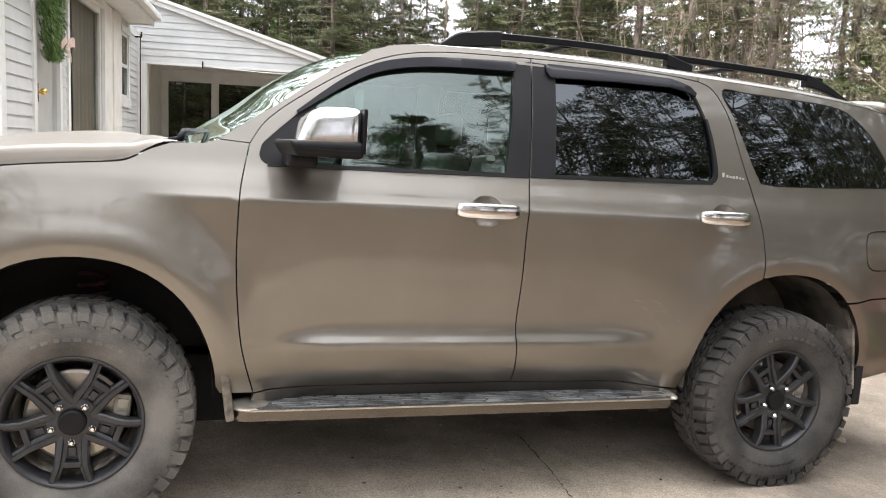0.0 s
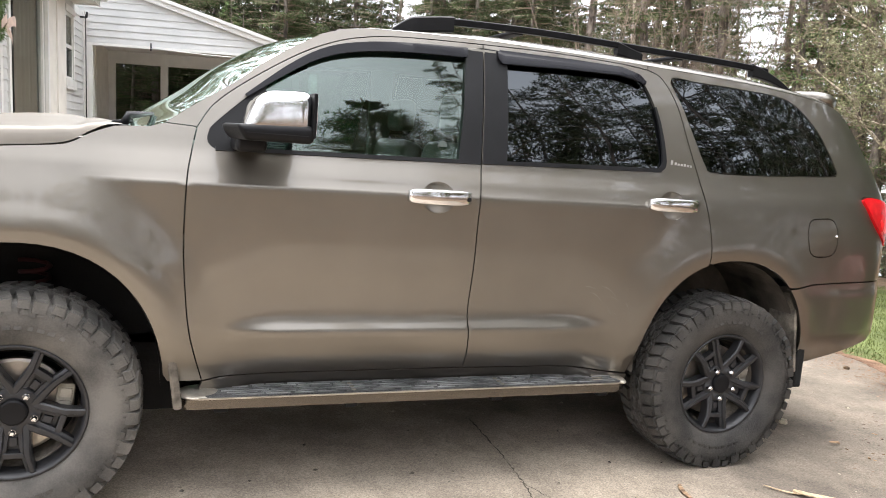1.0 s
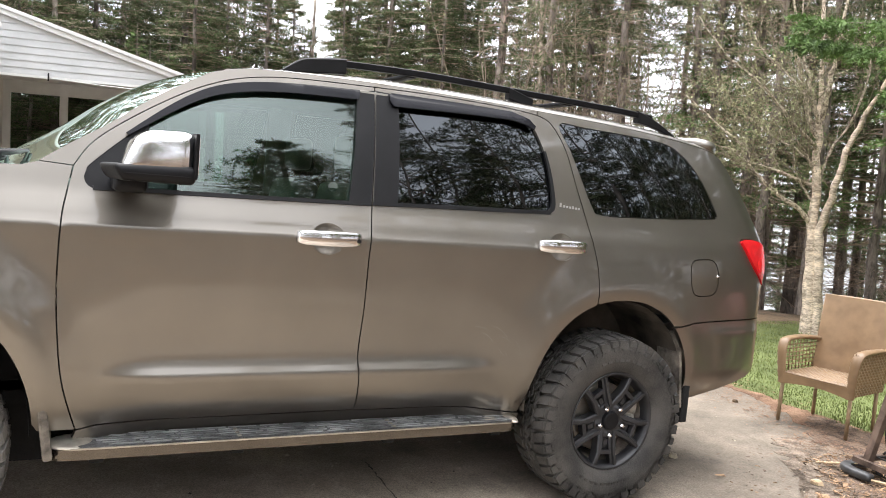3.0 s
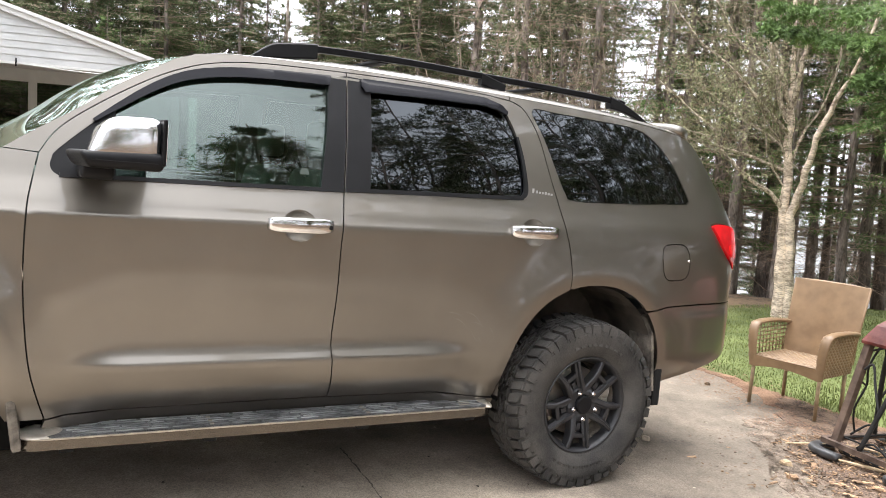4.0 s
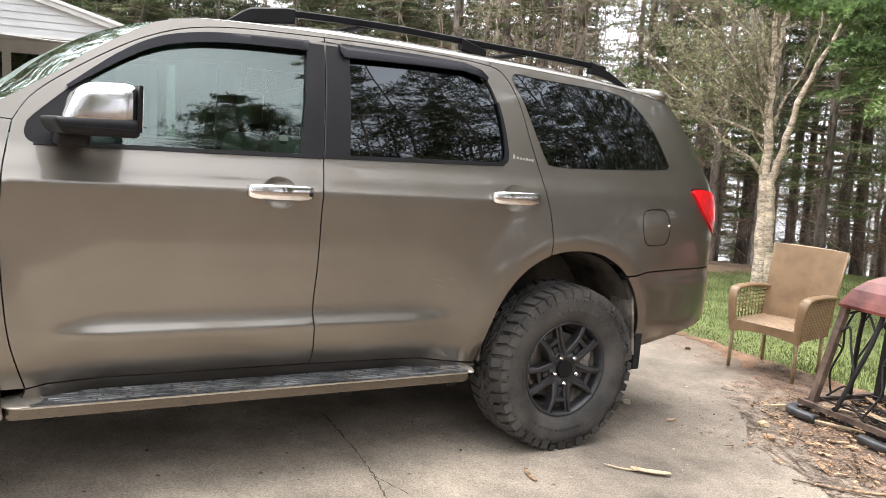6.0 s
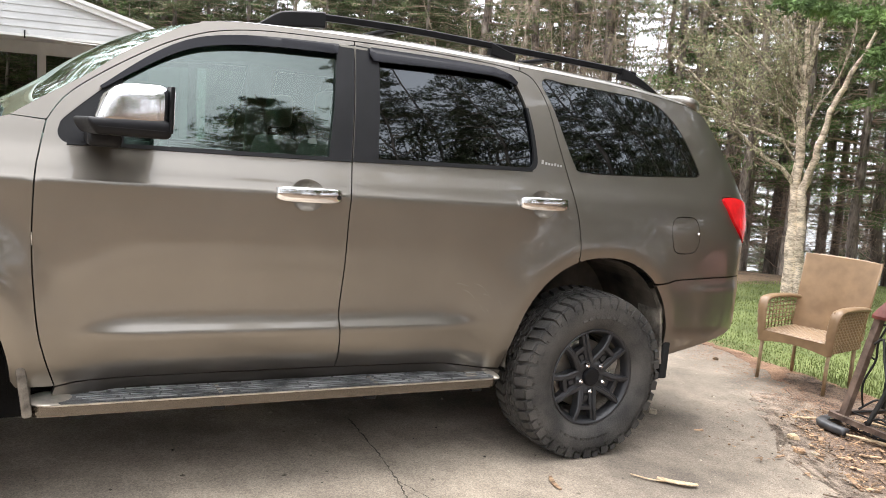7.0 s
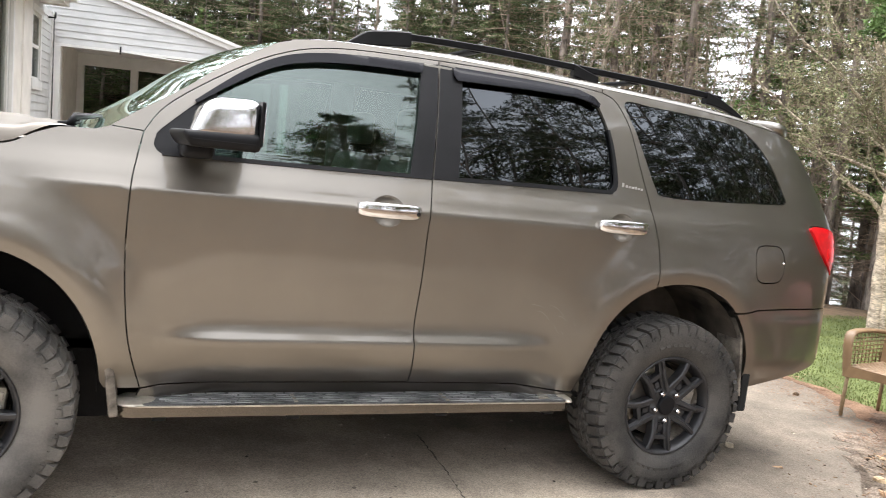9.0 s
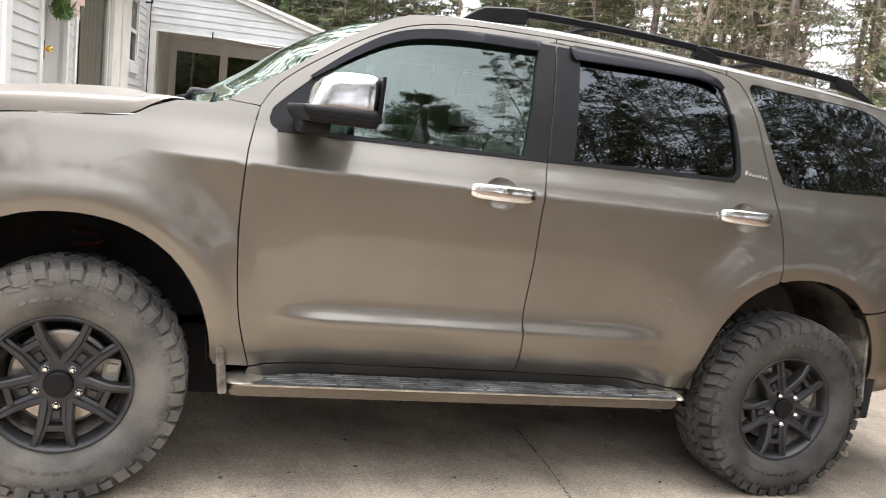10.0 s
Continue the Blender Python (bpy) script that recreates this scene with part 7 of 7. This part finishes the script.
for i in range(4):
    (ax, ay), (bx, by) = corners[i], corners[(i + 1) % 4]
    a, b = Vector((ax * (B + .06), ay * (B + .04), .085)), Vector((bx * (B + .06), by * (B + .04), .085))
    v, f = tube([a, b], [.022, .022], 4)
    mesh_object("base_rail", v, f, BROWN_STEEL, pit)
    c, d = Vector((ax * T, ay * T, HT)), Vector((bx * T, by * T, HT))
    v, f = tube([c, d], [.018, .018], 4)
    mesh_object("top_rail", v, f, BROWN_STEEL, pit)
    # bent iron branches as side guards
    mid = (a + b) / 2
    top = (c + d) / 2
    u = (b - a).normalized()

    def on(h, w):
        return mid.lerp(top, h) + u * w
    rod("iron_branch", spline([on(.02, -.08), on(.35, -.03), on(.7, .02), on(1, .04)], 5), .015, SOOT, pit, sides=7)
    for r, line in ((.008, ((.40, -.03), (.62, -.10), (.80, -.15), (.74, -.20))), (.007, ((.93, -.18), (.98, -.07), (.82, .02))),
                    (.007, ((.82, .03), (.97, .10), (.75, .16), (.55, .13), (.30, .17), (.05, .10))), (.006, ((.55, .13), (.62, .22))), (.007, ((.04, -.10), (.12, .0), (.03, .13)))):
        rod("iron_branch", spline([tuple(on(h, w)) for h, w in line], 5), r, SOOT, pit, sides=6)
R0, R1 = .255, .10
bm = bmesh.new()
prof = [(R0, HT - .012), (R0, HT + .006), (R0 - .018, HT + .045), (R0 - .050, HT + .105), (R0 - .098, HT + .160), (R1, HT + .198), (R1 - .05, HT + .210)]
rings = []
for (r, zz) in prof:
    ring = []
    for (sx, sy) in ((-1, -1), (1, -1), (1, 1), (-1, 1)):
        ring.append(bm.verts.new((sx * r, sy * r, zz)))
    rings.append(ring)
for a, b in zip(rings, rings[1:]):
    for k in range(4):
        bm.faces.new((a[k], a[(k + 1) % 4], b[(k + 1) % 4], b[k]))
bm.faces.new(rings[-1])
bm.faces.new(rings[0][::-1])
bmesh.ops.recalc_face_normals(bm, faces=bm.faces)
bmesh.ops.bevel(bm, geom=[e for e in bm.edges if abs(e.verts[0].co.z - e.verts[1].co.z) > .01 or e.verts[0].co.z > HT + .19], offset=.012, segments=3, affect='EDGES')
part("hood", bm, RUST, pit, "faded red hood with rust and scratches")
box_part("ash_tray", (-B + .02, -B + .02, .012), (B - .02, B - .02, .035), SOOT, pit, bevel=.004)
rod("poker_grill", [(-.22, .30, .10), (-.22, -.2, .10), (.22, -.2, .10), (.22, .30, .10), (-.22, .30, .10)], .006, SOOT, pit, sides=6)

# ---------------------------------------------------------------- litter: chips, bark, sticks, stones
WOOD = material("split_wood_chips", (0.145, 0.088, 0.052), rough=0.9, spread=0.35, scale=9, second=(0.30, 0.195, 0.115), by_island=0.85, stretch=(1, 6, 1))
PALE = material("pale_split_wood", (0.43, 0.31, 0.185), rough=0.85, spread=0.2, scale=12, second=(0.53, 0.41, 0.265), stretch=(6, 1, 1))
STICK = material("weathered_stick", (0.13, 0.095, 0.066), rough=0.95, spread=0.35, scale=25, bump=0.4)
STONE = material("pale_stone", (0.36, 0.31, 0.235), rough=0.9, spread=0.25, scale=30, bump=0.4)
rng = random.Random(9)
cv, cf = [], []


def chip(x, y, z, L, w, h, yaw, tilt_x, tilt_y):
    m = pose(x, y, z, tilt_x, tilt_y, yaw)
    o = len(cv)
    k = .3 + .5 * rng.random()
    for (a, b, c) in ((-1, -1, -1), (1, -k, -1), (1, k, -1), (-1, 1, -1), (-1, -1, 1), (1, -k, .6), (1, k, .6), (-1, 1, 1)):
        cv.append(m @ Vector((a * L / 2, b * w / 2, c * h / 2)))
    cf.extend(tuple(i + o for i in q) for q in ((0, 3, 2, 1), (4, 5, 6, 7), (0, 1, 5, 4), (1, 2, 6, 5), (2, 3, 7, 6), (3, 0, 4, 7)))


for i in range(2500):
    r = rng.random()
    if r < .55:
        x, y = 4.25 + 1.0 * rng.random(), -1.5 + 1.75 * rng.random()
        if x < 4.15 + .55 * ramp(-.8, .2, y) + .12 * rng.random():
            continue
        lift = .014
    elif r < .85:
        x, y = 4.98 + .66 * rng.random(), -.74 + .68 * rng.random()
        lift = .03 + .05 * rng.random()
    else:
        x, y = 4.0 + 2.0 * rng.random(), -2.2 + 2.4 * rng.random()
        lift = .014
    L = .006 + .050 * rng.random() ** 2.8 + (.08 * rng.random() if rng.random() < .08 else 0)
    chip(x, y, lift + .004, L, .004 + .026 * rng.random() ** 2.4, .002 + .005 * rng.random(), rng.random() * 360, (rng.random() - .5) * 30, (rng.random() - .5) * 24)
chips = mesh_object("wood_chips", cv, cf, WOOD)
chips.matrix_world = TILT.copy()
tagged(chips, "split wood chips and bark scraps on the dirt", "wood chips", kind="stuff")


def log(name, a, b, r, mat, label, flat=.6, sides=7, category="stick", bend=.0, group=""):
    a, b = Vector(a), Vector(b)
    n = 7
    side = (b - a).cross(Vector((0, 0, 1))).normalized()
    pts = [a.lerp(b, i / (n - 1)) + side * bend * math.sin(math.pi * i / (n - 1)) + Vector((0, 0, .3 * r * noise.noise((i, a.x * 9, 2)))) for i in range(n)]
    rad = [r * (.55 + .45 * math.sin(math.pi * (.12 + .8 * i / (n - 1)))) * (1 + .25 * noise.noise((i * 1.3, a.y * 7, 5))) for i in range(n)]
    v, f = tube(pts, rad, sides)
    mid = sum((p.z for p in pts)) / n
    v = [Vector((p.x, p.y, mid + (p.z - mid) * flat)) for p in v]
    ob = mesh_object(name, v, f, mat, smooth=sides > 7)
    ob.matrix_world = TILT.copy()
    return tagged(ob, label, category, group)


log("curled_bark_strip", (3.18, -.27, .010), (3.33, -.42, .012), .006, PALE, "curled pale strip of split wood on the asphalt", .5, 8, "bark strip", .02)
log("curled_bark_strip", (3.27, -.36, .014), (3.41, -.49, .022), .020, PALE, "broad pale curl of split wood on the asphalt", .35, 8, "bark strip", .015)
log("bark_scrap", (2.77, -.18, .006), (2.73, -.32, .008), .013, WOOD, "brown scrap of bark on the asphalt", .35, 6, "bark scrap", .01)
log("split_stick", (4.05, -.82, .010), (4.36, -1.08, .012), .008, WOOD, "split reddish stick by the chips", .7, 7, "stick", .02)
log("thin_stick", (3.72, -.86, .008), (4.02, -1.02, .010), .005, STICK, "thin dark stick on the asphalt", 1, 6, "stick", .01)
log("thin_stick", (3.98, -.74, .010), (4.18, -1.05, .012), .006, STICK, "thin dark stick beside the chips", 1, 6, "stick", -.01)
log("thin_stick", (4.85, .14, .02), (5.02, -.02, .06), .008, PALE, "pale split stick leaning on the pit base", .8, 6, "stick")
log("kindling", (5.25, -.30, .08), (5.05, -.62, .10), .020, PALE, "pale piece of kindling on the ash", .6, 6, "kindling", 0, "kindling in the fire pit")
log("kindling", (5.55, -.10, .08), (5.30, -.40, .12), .016, WOOD, "split piece of kindling on the ash", .6, 6, "kindling", 0, "kindling in the fire pit")
log("kindling", (5.10, -.10, .07), (5.30, -.50, .08), .014, PALE, "pale piece of kindling on the ash", .6, 6, "kindling", 0, "kindling in the fire pit")
log("kindling", (4.90, -.20, .03), (5.02, -.45, .03), .016, PALE, "pale piece of kindling beside the base", .6, 6, "kindling", 0, "kindling in the fire pit")


def stone(name, x, y, r, mat, label, squash=.55, category="stone", seed=0):
    bm = bmesh.new()
    bmesh.ops.create_cube(bm, size=1.7 * r)
    bmesh.ops.bevel(bm, geom=bm.edges[:], offset=.3 * r, segments=2, affect='EDGES')
    for v in bm.verts:
        v.co *= 1 + .3 * noise.noise(v.co * (1.2 / r) + Vector((seed, 0, 0)))
        v.co.z *= squash
    ob = part(name, bm, mat)
    ob.matrix_world = TILT @ pose(x, y, r * squash * .85, 0, 0, seed * 40)
    return tagged(ob, label, category)


stone("pale_stone", 4.00, .47, .026, STONE, "pale tan stone on the asphalt behind the wheel", .6, seed=1)
stone("bark_chunk", 4.55, -.11, .036, PALE, "pale chunk of wood by the chips", .45, "wood chunk", 2)
stone("bark_chunk", 4.39, -.28, .034, WOOD, "reddish chunk of bark by the chips", .4, "wood chunk", 3)
stone("bark_chunk", 4.45, -.34, .024, STONE, "grey flake by the chips", .4, "wood chunk", 4)
stone("clod", 5.85, 1.95, .05, SOIL, "dark clod of earth at the lawn's edge", .6, "clod", 5)
stone("clod", 5.55, 1.45, .022, SOIL, "dark clod of earth on the asphalt", .6, "clod", 6)
rng = random.Random(3)
bits_v, bits_f = [], []
for i in range(420):
    x, y = .2 + 5.4 * rng.random(), -1.9 + 4.3 * rng.random() ** 1.2
    r = .003 + .007 * rng.random() ** 2.5
    o = len(bits_v)
    for (a, b, c) in ((1, 0, 0), (0, 1, 0), (-1, 0, 0), (0, -1, 0), (0, 0, 1)):
        bits_v.append((x + a * r * (1 + rng.random()), y + b * r * (1 + rng.random()), c * r * .8 + .0005))
    bits_f += [(o, o + 1, o + 4), (o + 1, o + 2, o + 4), (o + 2, o + 3, o + 4), (o + 3, o, o + 4)]
GRIT = material("grit_and_crumbs", (0.16, 0.13, 0.10), rough=0.95, spread=0.2, scale=5, second=(0.30, 0.26, 0.20), by_island=0.85)
grit = mesh_object("grit", bits_v, bits_f, GRIT)
grit.matrix_world = TILT.copy()
tagged(grit, "loose grit, crumbs and cone scales on the asphalt", "grit", kind="stuff")

# dirt flecks thinning out from the pit over the asphalt
fv, ff = [], []
for i in range(2200):
    t = rng.random() ** 1.6
    y = -1.7 + 2.3 * rng.random()
    x = 5.3 - .25 - 1.25 * t - .25 * rng.random() + .35 * ramp(-.6, .4, y)
    r = (.002 + .009 * rng.random() ** 3) * (1.1 - .6 * t)
    o = len(fv)
    k = 9
    for j in range(k):
        a = 2 * math.pi * j / k
        q = r * (.55 + .8 * rng.random())
        fv.append((x + q * math.cos(a) * 1.4, y + q * math.sin(a), .0022 + .0003 * (i % 9)))
    ff.append(tuple(range(o, o + k)))
flecks = mesh_object("dirt_flecks", fv, ff, material("fine_dirt", (0.10, 0.07, 0.05), rough=1.0, spread=0.3, scale=12, second=(0.16, 0.105, 0.072), by_island=0.35, fine=0.6))
flecks.matrix_world = TILT.copy()
tagged(flecks, "scattered flecks of bark dirt on the asphalt", "dirt", kind="stuff")

soil = patch("trodden_soil", [(5.28, .42), (5.45, .70), (5.62, .86), (5.85, .95), (5.95, .85), (5.92, .5), (5.85, .28), (5.6, .18), (5.35, .2)], .0046, ASH, .18)
tagged(soil, "trodden dark soil under the wicker chair", "ground", kind="structure")
# needle litter straying over the edge of the drive
EDGE = [(5.05, -.35), (5.35, .25), (5.5, .66), (5.72, 1.2), (5.86, 1.78), (6.05, 2.6)]
sv, sf = [], []
for i in range(5200):
    k = rng.randrange(len(EDGE) - 1)
    u = rng.random()
    x = EDGE[k][0] + (EDGE[k + 1][0] - EDGE[k][0]) * u + rng.gauss(-.04, .19)
    y = EDGE[k][1] + (EDGE[k + 1][1] - EDGE[k][1]) * u + rng.gauss(0, .08)
    r = .0018 + .0075 * rng.random() ** 3
    o = len(sv)
    for j in range(8):
        a = 2 * math.pi * j / 8
        q = r * (.5 + .9 * rng.random())
        sv.append((x + q * math.cos(a), y + 1.3 * q * math.sin(a), .0054 + .0002 * (i % 9)))
    sf.append(tuple(range(o, o + 8)))
stray = mesh_object("stray_litter", sv, sf, DIRT)
stray.matrix_world = TILT.copy()
tagged(stray, "red-brown needle litter strewn over the edge of the asphalt", "litter", kind="stuff")

# crumbs that break up the edge of the dirt by the fire pit
RIM = [(4.1, -1.5), (4.2, -.9), (4.36, -.5), (4.6, -.16), (4.95, .16), (5.2, .42)]
ev, ef = [], []
for i in range(4200):
    k = rng.randrange(len(RIM) - 1)
    u = rng.random()
    x = RIM[k][0] + (RIM[k + 1][0] - RIM[k][0]) * u + rng.gauss(.0, .10)
    y = RIM[k][1] + (RIM[k + 1][1] - RIM[k][1]) * u + rng.gauss(.0, .06)
    r = .0016 + .009 * rng.random() ** 3.5
    o = len(ev)
    for j in range(7):
        a = 2 * math.pi * j / 7
        q = r * (.5 + .9 * rng.random())
        ev.append((x + 1.3 * q * math.cos(a), y + q * math.sin(a), .0046 + .0002 * (i % 9)))
    ef.append(tuple(range(o, o + 7)))
crumbs = mesh_object("dirt_crumbs", ev, ef, DUSTY_DIRT)
crumbs.matrix_world = TILT.copy()
tagged(crumbs, "brown crumbs of dirt along the edge of the bark bed", "dirt", kind="stuff")

# a crack in the asphalt, open and dirt-filled
CRACK = material("dirt_filled_crack", (0.055, 0.047, 0.036), rough=1.0, spread=0.4, scale=20, second=(0.10, 0.085, 0.06))
rng = random.Random(15)
for line in ([(2.12, .8), (2.09, .35), (2.05, .0), (2.00, -.25), (1.93, -.55)], [(2.04, .0), (2.12, -.3), (2.08, -.55)], [(3.50, .30), (3.66, .20), (3.80, .22)]):
    pts = spline(line, 14)
    v, f = [], []
    for i, (x, y) in enumerate(pts):
        w = .001 + .005 * rng.random() ** 1.5 if len(line) > 3 else .001 + .003 * rng.random()
        x += .012 * noise.noise((i * .8, line[0][0], 0)) + .004 * (rng.random() - .5)
        v += [(x - w, y, .0012), (x + w, y, .0012)]
    f = [(2 * i, 2 * i + 1, 2 * i + 3, 2 * i + 2) for i in range(len(pts) - 1)]
    ck = mesh_object("asphalt_crack", v, f, CRACK)
    ck.matrix_world = TILT.copy()
    tagged(ck, "narrow dirt-filled crack in the asphalt", "crack", kind="structure")
